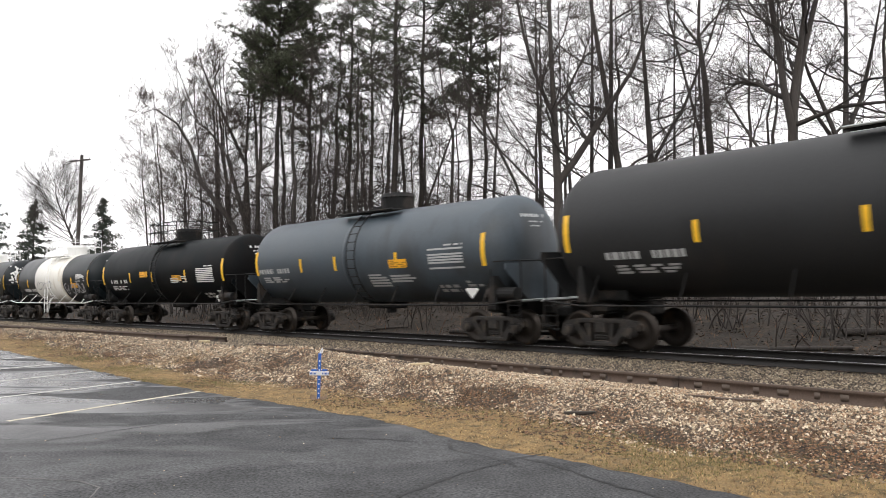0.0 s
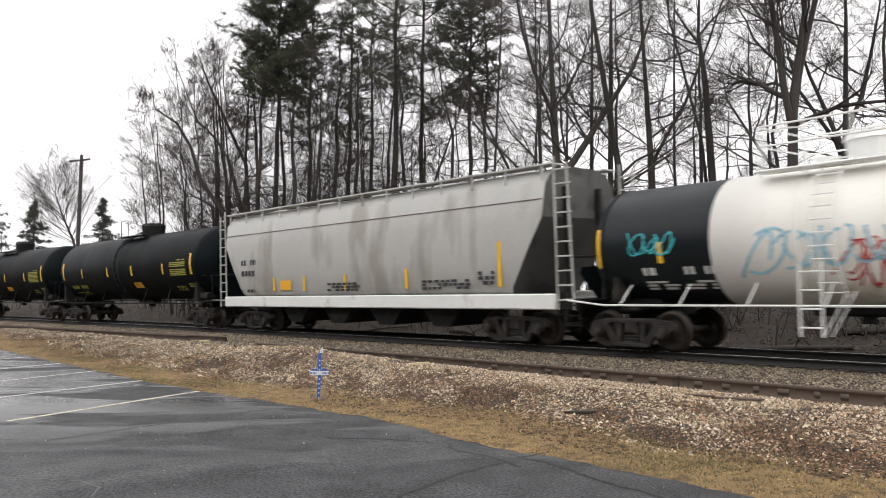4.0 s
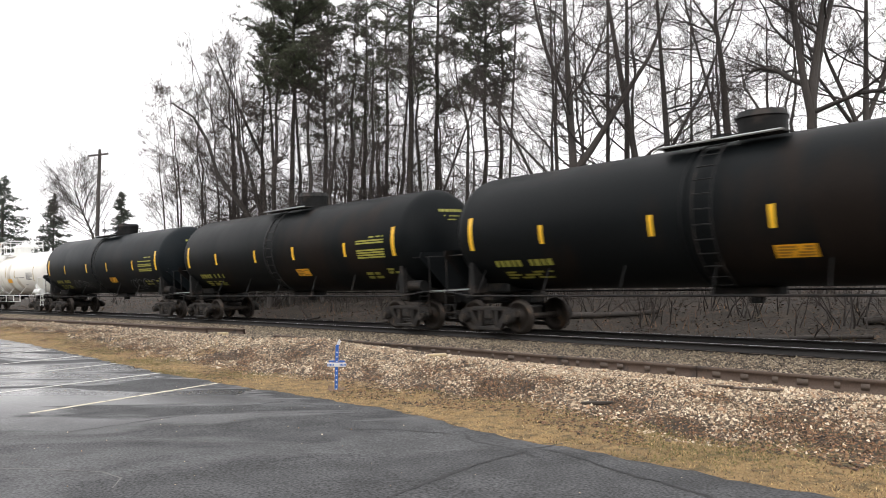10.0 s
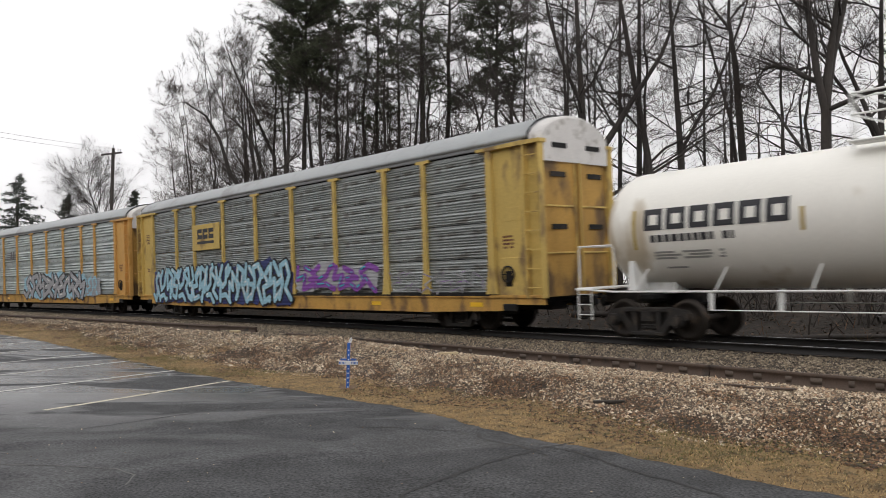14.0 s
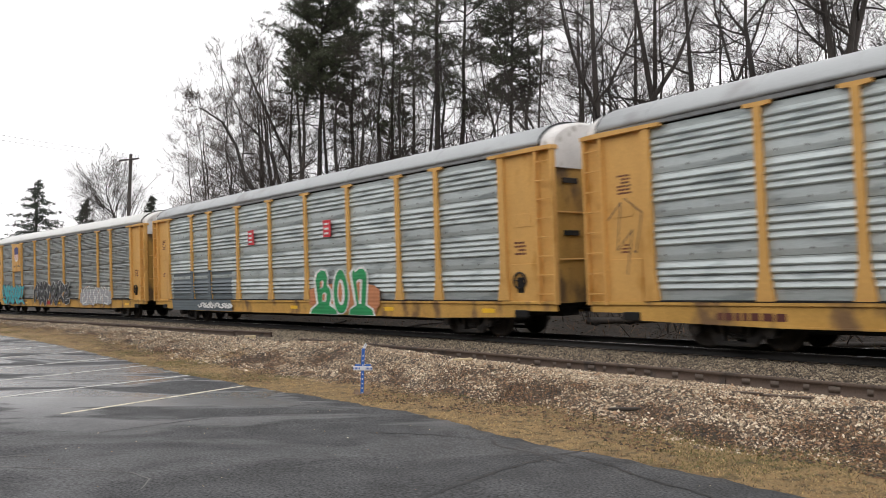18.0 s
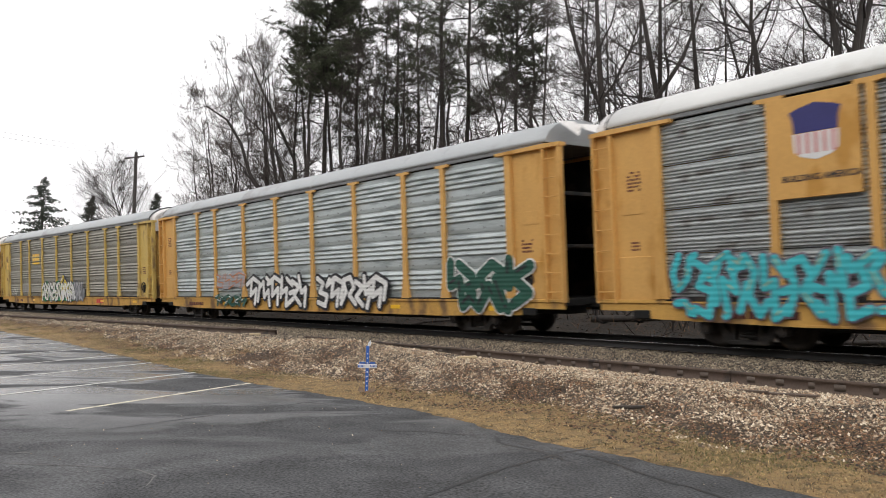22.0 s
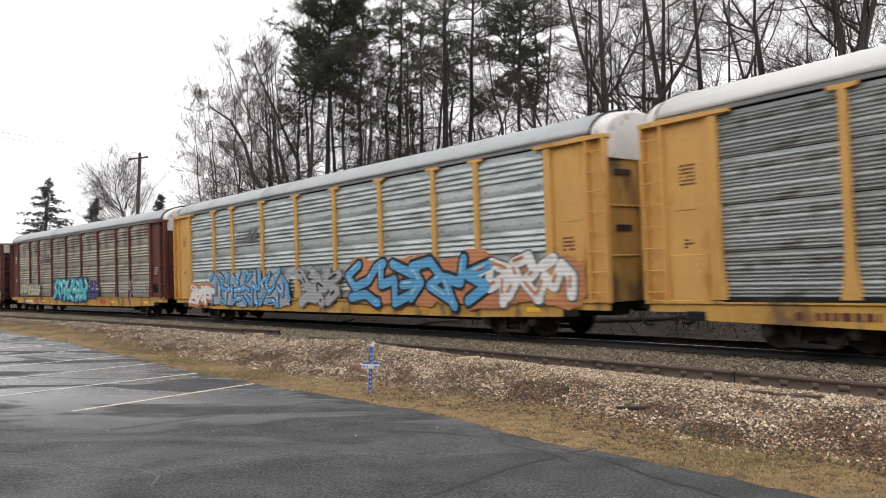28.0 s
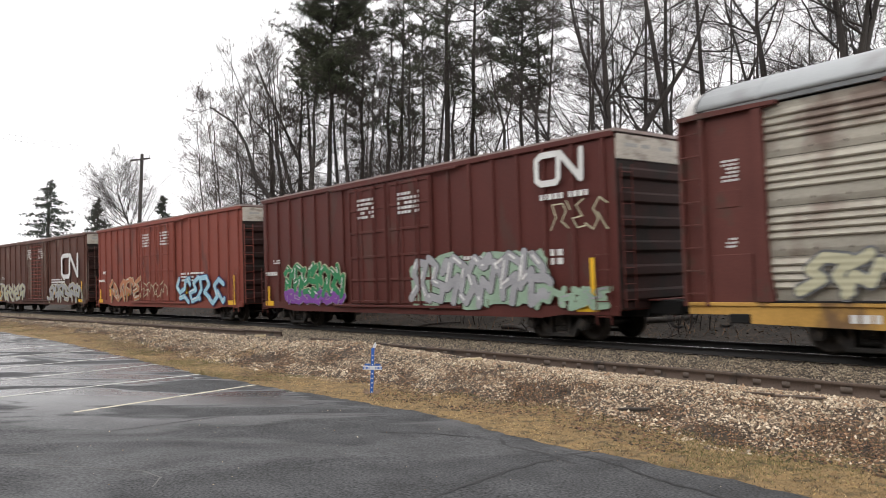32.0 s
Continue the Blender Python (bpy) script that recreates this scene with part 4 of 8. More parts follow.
def tank_letters(R, zc, x0, x1, h0, h1, rows, seed, wide=0.12):
    rs = random.Random(seed)
    bm = fresh()
    st = (h1 - h0) / rows
    for i in range(rows):
        for a, b in bars_row(rs, x0, x1, wide, wide * 0.35):
            tank_plate(bm, R, zc, a, b, h0 + i * st + st * (0.2 if rows < 4 else 0.14), h0 + (i + 1) * st - st * (0.12 if rows < 4 else 0.2), 0.007, 2)
    return bm


def shell(R, half, head, weld=()):
    """A tank with elliptical heads."""
    pr = [(-half, 0.0)]
    for i in range(1, 11):
        a = math.pi / 2 * i / 10
        pr.append((-half + head * (1 - math.cos(a)), R * math.sin(a) ** 0.9))
    mid = [(x, r) for w in sorted(weld) for x, r in ((w - 0.03, R), (w - 0.025, R + 0.006), (w + 0.025, R + 0.006), (w + 0.03, R))]
    return pr + mid + [(-x, r) for x, r in pr[::-1]]


def tank_car(name, label, L, R, zc, half, head, truck, mat, style="plain", stripe=YELLOW_REFLECT, ink=LETTER_WHITE, seed=1, frame_mat=FRAME_BLACK, top_x=0.0, stripes=(-0.62, -0.19, 0.226, 0.53), weld=(), end_x=None):
    c = car(name, label)
    rail_mat = WHITE_PAINT if style == "white" else frame_mat
    rz = 1.14 if style == "white" else 1.08
    up = Matrix.Translation((0, 0, zc))
    part("tank_shell", lathe(fresh(), shell(R, half, head, [w for w in weld if abs(w) < half - head - 0.2]), 56, up), mat, c)
    for k in (-1, 1):
        bm = fresh()
        box(bm, (k * (truck - 0.9 + L / 2 - 0.3) / 2, 0, 0.98), (L / 2 - 0.3 - truck + 0.9, 0.55, 0.34), 0.03)
        box(bm, (k * truck, 0, 1.0), (0.4, 2.3, 0.2), 0.05)
        part("stub_sill", bm, FRAME_BLACK, c)
        if style != "white":
            # a half-height shield before the head
            bm = fresh()
            hx = half + 0.07
            top, low = zc - 0.42, zc - R + 0.06
            v = [[bm.verts.new((k * (hx + o), y, z)) for y, z in ((-0.55, low), (0.55, low), (R * 0.97, top - 0.16), (R * 0.94, top), (-R * 0.94, top), (-R * 0.97, top - 0.16))] for o in (0, 0.025)]
            bm.faces.new(v[0])
            bm.faces.new(v[1][::-1])
            for i in range(6):
                bm.faces.new((v[0][i], v[1][i], v[1][(i + 1) % 6], v[0][(i + 1) % 6]))
            bmesh.ops.recalc_face_normals(bm, faces=bm.faces)
            part("head_shield", bm, mat, c, "half-height steel plate before the tank's end")
        bm = fresh()
        o = [(k * (truck + 0.25) + dx, z) for dx, z in ((-0.13, 1.16), (0.13, 1.16), (0.07, zc - R * 0.5), (-0.07, zc - R * 0.5))]
        prism(bm, o, -R * 0.9, -R * 0.6)
        prism(bm, o, R * 0.6, R * 0.9)
        box(bm, (k * truck, 0, zc - R * 0.95), (1.1, R * 1.0, 0.3), 0.05)
        part("saddle", bm, rail_mat, c)
        # end platform with its rails and the brake gear
        bm = fresh()
        ex = k * (L / 2 - 0.62)
        box(bm, (ex, 0, 1.2), (0.5, 2.8, 0.035), 0.01)
        part("end_platform", bm, rail_mat, c)
        bm = fresh()
        rod(bm, (k * (L / 2 - 0.34), -1.4, 1.2), (k * (L / 2 - 0.34), 1.4, 1.2), 0.035, 6)
        part("platform_edge", bm, WHITE_PAINT if style == "white" else GALV_DIRTY, c, "pale worn edge of the end platform")
        fx = k * (L / 2 - 0.42)
        rear = k * (L / 2 - 1.5)
        rail = part("end_railing", rod(fresh(), (fx, -1.35, 2.25), (fx, 1.35, 2.25), 0.02), rail_mat, c)
        for yy in (-1.35, 1.35):
            part("railing_hoop", polyline(fresh(), [(fx, yy, 1.2), (fx, yy, 2.17), (fx - k * 0.08, yy, 2.25), (rear + k * 0.08, yy, 2.25), (rear, yy, 2.17), (rear, yy, 1.2)], 0.02), rail_mat, rail)
        for yy in (-1.42, 1.42):
            straight_ladder(c, rail_mat, (ex, yy, 0.45), (ex, yy, 1.2), 0.42, (1, 0, 0), 3, 0.018, "step")
        bogie(c, k * truck)
    for k in (-1, 1):
        bm = fresh()
        polyline(bm, [(-L / 2 + 0.5, k * 1.5, 1.2), (-L / 2 + 1.6, k * 1.5, rz), (L / 2 - 1.6, k * 1.5, rz), (L / 2 - 0.5, k * 1.5, 1.2)], 0.026)
        if style == "white":
            polyline(bm, [(-truck + 1.9, k * 1.5, 0.745), (truck - 1.9, k * 1.5, 0.745)], 0.014)
            for x in (-4.2, -2.67, -0.54, 1.6, 3.0, 4.2):
                box(bm, (x, k * 1.49, 0.95), (0.1, 0.02, 0.42))
        for i in range(7):
            x = -truck + 2 * truck * i / 6
            rod(bm, (x, k * 1.5, rz), (x * 0.985, k * R * 0.75, zc - R * 0.62), 0.018, 5)
        part("side_rail", bm, WHITE_PAINT if style in ("white", "banded") else frame_mat, c)
    couplers(c, L)
    bm = fresh()
    rod(bm, (truck + 0.0, -1.18, 1.38), (truck + 1.0, -1.18, 1.38), 0.17, 14)
    part("brake_reservoir", bm, WHITE_PAINT if style == "white" else frame_mat, c)
    bm = fresh()
    lathe(bm, [(-0.02, 0.24), (-0.02, 0.28), (0.02, 0.28), (0.02, 0.24), (-0.02, 0.24)], 20)
    for a in range(4):
        rod(bm, (0, 0.26 * math.cos(a * 1.57), 0.26 * math.sin(a * 1.57)), (0, 0, 0), 0.012, 5)
    part("brake_wheel", bm, frame_mat, c, "", pose(L / 2 - 0.4, 0.5, 1.95))
    bm = fresh()
    box(bm, (L / 2 - 0.5, 0.5, 1.6), (0.16, 0.34, 0.75), 0.03)
    part("brake_stand", bm, frame_mat, c)
    # valve housing and top platform
    bm = fresh()
    tz = zc + R
    rod(bm, (top_x + 0.5, 0, tz - 0.1), (top_x + 0.5, 0, tz + 0.42), 0.5, 18, 0.56)
    rod(bm, (top_x + 0.5, 0, tz + 0.42), (top_x + 0.5, 0, tz + 0.56), 0.6, 18, 0.52)
    part("valve_housing", bm, WHITE_PAINT if style in ("white", "banded") else frame_mat, c)
    bm = fresh()
    rod(bm, (top_x - 0.45, 0, tz - 0.05), (top_x - 0.45, 0, tz + 0.2), 0.25, 14)
    rod(bm, (top_x - 0.95, 0.2, tz - 0.05), (top_x - 0.95, 0.2, tz + 0.14), 0.12, 10)
    part("manway", bm, WHITE_PAINT if style in ("white", "banded") else frame_mat, c)
    light = WHITE_PAINT if style in ("white", "banded") else frame_mat
    bm = fresh()
    for yy in (-0.85, 0.85):
        box(bm, (top_x, yy, tz - 0.06), (2.9, 0.4, 0.05), 0.01)
    part("top_walkway", bm, light, c)
    for yy in (-1.07, 1.07):
        part("walkway_edge", rod(fresh(), (top_x - 1.45, yy, tz - 0.05), (top_x + 1.45, yy, tz - 0.05), 0.03, 6), GALV_DIRTY if R > 1.6 else light, c)
    bm = fresh()
    polyline(bm, [(top_x - 1.35, -0.85, tz - 0.05), (top_x - 1.35, -0.85, tz + 0.75), (top_x - 0.95, -0.85, tz + 0.8), (top_x - 0.55, -0.85, tz + 0.75), (top_x - 0.55, -0.85, tz - 0.05)], 0.024, 6)
    part("grab_hoop", bm, light, c)
    if style in ("white", "banded", "railed"):
        xs = (top_x - 1.35, top_x - 0.45, top_x + 0.45, top_x + 1.35)
        loop = lambda z: [(xs[0], -1.05, z), (xs[-1], -1.05, z), (xs[-1], 1.05, z), (xs[0], 1.05, z), (xs[0], -1.04, z)]
        rail = part("top_railing", polyline(fresh(), loop(tz + 0.85), 0.024, 5), light, c)
        part("mid_rail", polyline(fresh(), loop(tz + 0.45), 0.024, 5), light, rail)
        for yy in (-1.05, 1.05):
            for x in xs:
                part("railing_post", rod(fresh(), (x, yy, tz - 0.2), (x, yy, tz + 0.85), 0.024, 5), light, rail)
    for k in (-1, 1):
        lo = math.asin(max(-0.95, (1.35 - zc) / R))
        at = lambda dx, a: (top_x + dx, k * (R + 0.16) * math.cos(a), zc + (R + 0.16) * math.sin(a))
        pts = [lo + (math.radians(82) - lo) * i / 12 for i in range(13)]
        rungs = [(at(-0.22, a), at(0.22, a)) for a in (lo + (math.radians(80) - lo) * (i + 0.5) / 14 for i in range(14))]
        rung_ladder(c, light, [[at(dx, a) for a in pts] for dx in (-0.22, 0.22)], rungs, 0.02)
        if style in ("white", "banded"):
            straight_ladder(c, light, (top_x - 0.25, k * 1.55, 0.5), (top_x - 0.25, k * 1.52, 1.9), 0.42, (1, 0, 0), 4, 0.024)
            part("ladder_brace", rod(fresh(), (top_x - 0.02, k * 1.56, 0.52), (top_x + 0.42, k * 1.52, 1.35), 0.016, 5), light, c)
            part("ladder_brace", rod(fresh(), (top_x + 0.12, k * 1.56, 0.52), (top_x + 0.56, k * 1.52, 1.35), 0.016, 5), light, c)
    # a strap round the tank next to the ladder
    bm = fresh()
    lathe(bm, [(top_x - 0.62, R), (top_x - 0.62, R + 0.02), (top_x - 0.5, R + 0.02), (top_x - 0.5, R)], 56, up)
    part("strap", bm, TANK_WHITE if style == "banded" else mat, c)
    # bottom outlet
    bm = fresh()
    box(bm, (0, 0, zc - R - 0.08), (1.6, 0.5, 0.25), 0.06)
    rod(bm, (0.2, 0, zc - R - 0.35), (0.2, 0, zc - R), 0.16, 12)
    part("outlet_valve", bm, frame_mat, c)
    # reflecting strips and lettering on the near side
    if stripe:
        for fx in stripes:
            part("reflector", tank_plate(fresh(), R, zc, fx * half - 0.065, fx * half + 0.065, zc - 0.42, zc + 0.05), stripe, c)
        for k in (-1, 1):
            x = k * (end_x or half - head + 0.03)
            part("reflector", tank_plate(fresh(), R, zc, x - 0.08, x + 0.08, zc - 0.48, zc + 0.42), stripe, c)
    return c


def tank_marks(c, R, zc, half, head, ink, seed, number_x=-0.72, table=True, panels=None, lines=(), drop=0.885):
    """Reporting marks, data tables and panels as plain bars."""
    x = number_x * half
    part("lettering", tank_letters(R, zc, x - 0.5, x + 0.48, zc - drop - 0.13, zc - drop + 0.12, 1, seed, 0.16), ink, c)
    part("lettering", tank_letters(R, zc, x + 0.76, x + 1.6, zc - drop - 0.13, zc - drop + 0.12, 1, seed + 7, 0.16), ink, c)
    part("lettering", tank_letters(R, zc, x - 0.3, x + 1.4, zc - drop - 0.42, zc - drop - 0.2, 3, seed + 1, 0.5), ink, c)
    if table:
        x = half - head - 2.0
        part("lettering", tank_letters(R, zc, x - 0.2, x + 1.25, zc - 0.52, zc + 0.1, 8, seed + 2, 2.8), ink, c)
        part("lettering", tank_letters(R, zc, x + 0.5, x + 1.25, zc + 0.13, zc + 0.2, 1, seed + 3, 0.3), ink, c)
        part("lettering", tank_letters(R, zc, x - 0.1, x + 0.7, zc - 1.2, zc - 0.95, 2, seed + 4, 0.3), ink, c)
        part("lettering", tank_letters(R, zc, x + 1.1, x + 1.7, zc - 1.05, zc - 0.85, 2, seed + 5, 0.3), ink, c)
    for x, h in panels or ((0.21 * half, zc - 0.88),):
        b = part("warning_panel", tank_plate(fresh(), R, zc, x - 0.42, x + 0.42, h - 0.13, h + 0.13), LABEL_ORANGE, c, "orange warning panel")
        part("lettering", tank_letters(R + 0.003, zc, x - 0.37, x + 0.37, h - 0.11, h + 0.11, 4, seed + 6, 0.4), LETTER_FAINT, b)
    for x0, x1, h0, h1, n in lines:
        part("lettering", tank_letters(R, zc, x0, x1, h0, h1, n, seed + 8, 1.1), ink, c)
    # marks on the front head
    bm = fresh()
    rs = random.Random(seed)
    for i, z in enumerate((0.85, 0.7, 0.58)):
        for a, b in bars_row(rs, -0.5 + 0.14 * i, 0.45 - 0.14 * i, 0.11 if i == 0 else 0.09, 0.04):
            v = [bm.verts.new((half - head * (1 - math.sqrt(max(0, 1 - ((y / R) ** 2 + ((z + dz) / R) ** 2) ** 1.1))) + 0.015, y, zc + z + dz)) for y, dz in ((a, 0), (b, 0), (b, 0.09 if i == 0 else 0.04), (a, 0.09 if i == 0 else 0.04))]
            bm.faces.new(v)
    part("lettering", bm, ink, c)


TRAIN = []
TANK_LABEL = "black tank car with yellow reflector strips and faded yellow lettering"


def run(c, front, L):
    """Notes a car by where its front coupler stands along the track at the start."""
    TRAIN.append((c, front, L))
    return c


c = run(tank_car("tank_car", "dull black tank car with white lettering and yellow reflector strips", 18.2, 1.62, 2.84, 8.55, 0.85, 7.2, TANK_DULL, stripes=(-0.496, -0.104, 0.27, 0.6)), 23.55, 18.2)
tank_marks(c, 1.62, 2.84, 8.55, 0.85, LETTER_DIM, 11, drop=0.62)
c = run(tank_car("tank_car", "slate-grey tank car with white lettering and a railed top platform", 15.2, 1.52, 2.62, 6.65, 0.7, 5.9, TANK_GREY, top_x=0.2, stripes=(-0.445, -0.135, 0.344)), 5.33, 15.2)
tank_marks(c, 1.52, 2.62, 6.65, 0.7, LETTER_DIM, 21, -0.8, panels=((2.35, 2.33),), lines=((0.78, 1.75, 1.63, 2.05, 5), (1.85, 3.0, 1.75, 2.0, 3)), drop=0.34)
c = run(tank_car("tank_car", "black tank car with a railed top platform and white lettering", 14.8, 1.45, 2.5, 6.6, 0.6, 5.5, TANK_BLACK, "railed", stripes=(-0.43, -0.068, 0.424)), -9.77, 14.8)
tank_marks(c, 1.45, 2.5, 6.6, 0.6, LETTER_WHITE, 31, -0.72, panels=((-1.3, 2.44), (2.0, 2.2)), lines=((1.4, 2.9, 2.0, 2.3, 4),), drop=0.36)
for i, (fr, LL) in enumerate(((-24.05, 13.2), (-37.05, 13.3))):
    c = run(tank_car("tank_car", "black tank car with a broad chalky white band and white railings", LL, 1.4, 2.42, 5.75, 0.6, 4.6, TANK_SLATE, "banded"), fr, LL)
    part("white_band", lathe(fresh(), [(-2.35, 1.4), (-2.35, 1.408), (1.83, 1.408), (1.83, 1.4)], 56, Matrix.Translation((0, 0, 2.42))), TANK_WHITE, c, "chalky white painted band")
    tank_marks(c, 1.4, 2.42, 5.75, 0.6, LETTER_WHITE, 41 + i, -0.66, table=False, panels=((3.37, 2.05),), lines=((3.65, 4.8, 2.25, 2.66, 7),), drop=0.6)
    for k in (-1, 1):
        part("head_seam", lathe(fresh(), [(k * 5.1, 1.4), (k * 5.1, 1.415), (k * 5.16, 1.415), (k * 5.16, 1.39)], 56, Matrix.Translation((0, 0, 2.42))), FRAME_BLACK, c, "black seam where the end joins")
for i, fr in enumerate((-68.2, -86.21, -104.32, -122.44, -140.58, -158.7)):
    c = run(tank_car("tank_car", TANK_LABEL, 18.15, 1.62, 2.82, 8.4, 0.85, 7.2, TANK_BROWNED if i in (3, 4) else TANK_FADED if i == 5 else TANK_BLACK, stripes=(-0.552, -0.162, 0.17, 0.556), end_x=7.27), fr, 18.15)
    tank_marks(c, 1.62, 2.82, 8.4, 0.85, LETTER_YELLOW, 51 + i * 10)
c = run(tank_car("tank_car", "cream-white tank car with black lettering and white railings", 16.7, 1.42, 2.56, 7.45, 0.8, 6.15, TANK_WHITE, "white", stripe=None), -176.4, 16.7)
for x0, x1, h0, h1, rows, wide in ((-5.74, -3.67, 2.2, 2.44, 1, 0.14), (-5.7, -3.95, 1.85, 2.05, 3, 0.6), (-5.5, -4.9, 1.64, 1.7, 1, 0.6), (5.07, 6.17, 2.06, 2.62, 8, 1.4), (3.06, 4.8, 2.26, 2.34, 1, 0.7), (4.6, 5.2, 1.8, 1.86, 1, 0.5)):
    part("lettering", tank_letters(1.42, 2.56, x0, x1, h0, h1, rows, int(x0 * 10) + 90, wide), LETTER_BLACK if wide == 0.14 else LETTER_GREY, c)
part("warning_panel", tank_plate(fresh(), 1.42, 2.56, 1.66, 2.44, 1.98, 2.23), LABEL_ORANGE, c, "orange warning panel")
for x, h0, h1 in ((-6.18, 2.1, 3.0), (-2.2, 2.32, 2.78), (1.35, 2.32, 2.78), (3.01, 2.3, 2.77), (6.33, 2.06, 2.98)):
    part("reflector", tank_plate(fresh(), 1.42, 2.56, x - 0.045, x + 0.045, h0, h1), YELLOW_DULL, c, "dull gold reflector strip")


# ---- autoracks ----
RACK_POSTS = (-11.86, -9.08, -7.12, -4.26, -1.4, 1.4, 4.26, 7.12, 9.08, 11.86)


def rib_panel(width, height, mat, ribs):
    """A corrugated steel panel: a band of ribs, then a flat band."""
    bm = fresh()
    prof = [(0.0, 0.0)]
    # broad ribs in groups of four, a swollen plain band above each group with a seam along its foot, or close fine ribs
    groups = int(height + 0.1)
    if ribs > 12:
        for g in range(groups):
            for i in range(4):
                z = g + 0.22 + i * 0.155
                prof += [(z, 0.0), (z + 0.022, -0.046), (z + 0.05, -0.054), (z + 0.128, -0.008), (z + 0.15, 0.0)]
            if g < groups - 1:
                z = g + 0.89
                prof += [(z - 0.014, 0.0), (z - 0.007, 0.03), (z, -0.002), (z + 0.09, -0.01), (z + 0.13, -0.012), (z + 0.26, -0.003), (z + 0.29, 0.0)]
    else:
        z = 0.02
        for i in range(11):
            st = 0.11 if i % 4 == 3 else 0.076
            prof += [(z, 0.0), (z + st * 0.25, -0.034), (z + st * 0.45, -0.034), (z + st * 0.95, 0.0)]
            z += st
    prof = [p for p in prof if p[0] <= height] + [(height, 0.0)]
    row = [(bm.verts.new((0, y, z)), bm.verts.new((width, y, z))) for z, y in prof]
    for (a, b), (d, e) in zip(row, row[1:]):
        bm.faces.new((a, b, e, d))
    # turned edges give it its thickness
    for i in (0, 1):
        bk = [bm.verts.new((width * i, 0.05, z)) for z in (0, height)]
        bm.faces.new([r[i] for r in row] + [bk[1], bk[0]])
    me = mesh_of(bm, mat, "side_panel")
    if ribs > 12:
        # rusty rivets along each flat band
        V, F = [], []
        for g in range(groups - 1):
            for i in range(max(2, int(width / 0.62))):
                x, z = width * (i + 0.5) / max(2, int(width / 0.62)), g + 1.02
                for dx, dz in ((-0.03, 0), (0, -0.04), (0.03, 0), (0, 0.03)):
                    V.append((x + dx, -0.018, z + dz))
                F.append([len(V) - 4 + k for k in range(4)])
        bm = bmesh.new()
        bm.from_mesh(me)
        for f in F:
            q = bm.faces.new([bm.verts.new(V[k]) for k in f])
            q.material_index = 1
        bm.to_mesh(me)
        bm.free()
        me.materials.append(RIVET_RUST)
    return me


PANEL_CACHE = {}


def panels_for(mat, rows):
    key = (mat.name, rows)
    if key not in PANEL_CACHE:
        h = 4.0 / rows
        PANEL_CACHE[key] = {round(w, 2): rib_panel(w - 0.02, h - 0.025, mat, 11 if rows == 4 else 16) for w in sorted({round(q - p, 2) for p, q in zip(RACK_POSTS, RACK_POSTS[1:])})}
    return PANEL_CACHE[key]


def tapered_post(mat):
    bm = fresh()
    prism(bm, [(-0.2, 1.08), (0.2, 1.08), (0.1, 1.75), (0.085, 2.4), (0.08, 5.02), (0.3, 5.045), (0.3, 5.12), (-0.3, 5.12), (-0.3, 5.045), (-0.08, 5.02), (-0.085, 2.4), (-0.1, 1.75)], -0.05, 0.05)
    return mesh_of(bm, mat, "post")


POST_CACHE = {}


def rack_roof(mat):
    bm = fresh()
    half = [(1.53, 5.22), (1.5, 5.34), (1.36, 5.53), (1.12, 5.7), (0.8, 5.83), (0.42, 5.91), (0.0, 5.94)]
    pr = [(-y, z) for y, z in half] + half[-2::-1]
    ring = lambda x, sc: [bm.verts.new((x, y * sc, 5.2 + (z - 5.2) * sc)) for y, z in pr]
    xs = [(-13.34, 1.0)] + [(-13.34 + 26.68 * i / 9, 1.0) for i in range(1, 9)] + [(13.34, 1.0)]
    rs_ = [ring(x, s) for x, s in xs]
    for p, q in zip(rs_, rs_[1:]):
        for i in range(12):
            f = bm.faces.new((p[i], q[i], q[i + 1], p[i + 1]))
            f.smooth = True
        bm.faces.new((p[12], q[12], q[0], p[0]))
    bm.faces.new(rs_[0])
    bm.faces.new(rs_[-1][::-1])
    bmesh.ops.recalc_face_normals(bm, faces=bm.faces)
    # joints between the roof sheets
    for x in RACK_POSTS:
        for k in range(12):
            (y0, z0), (y1, z1) = pr[k], pr[k + 1]
            rod(bm, (x, y0, z0), (x, y1, z1), 0.014, 4, caps=False)
    return mesh_of(bm, mat, "roof")


ROOF_CACHE = {}


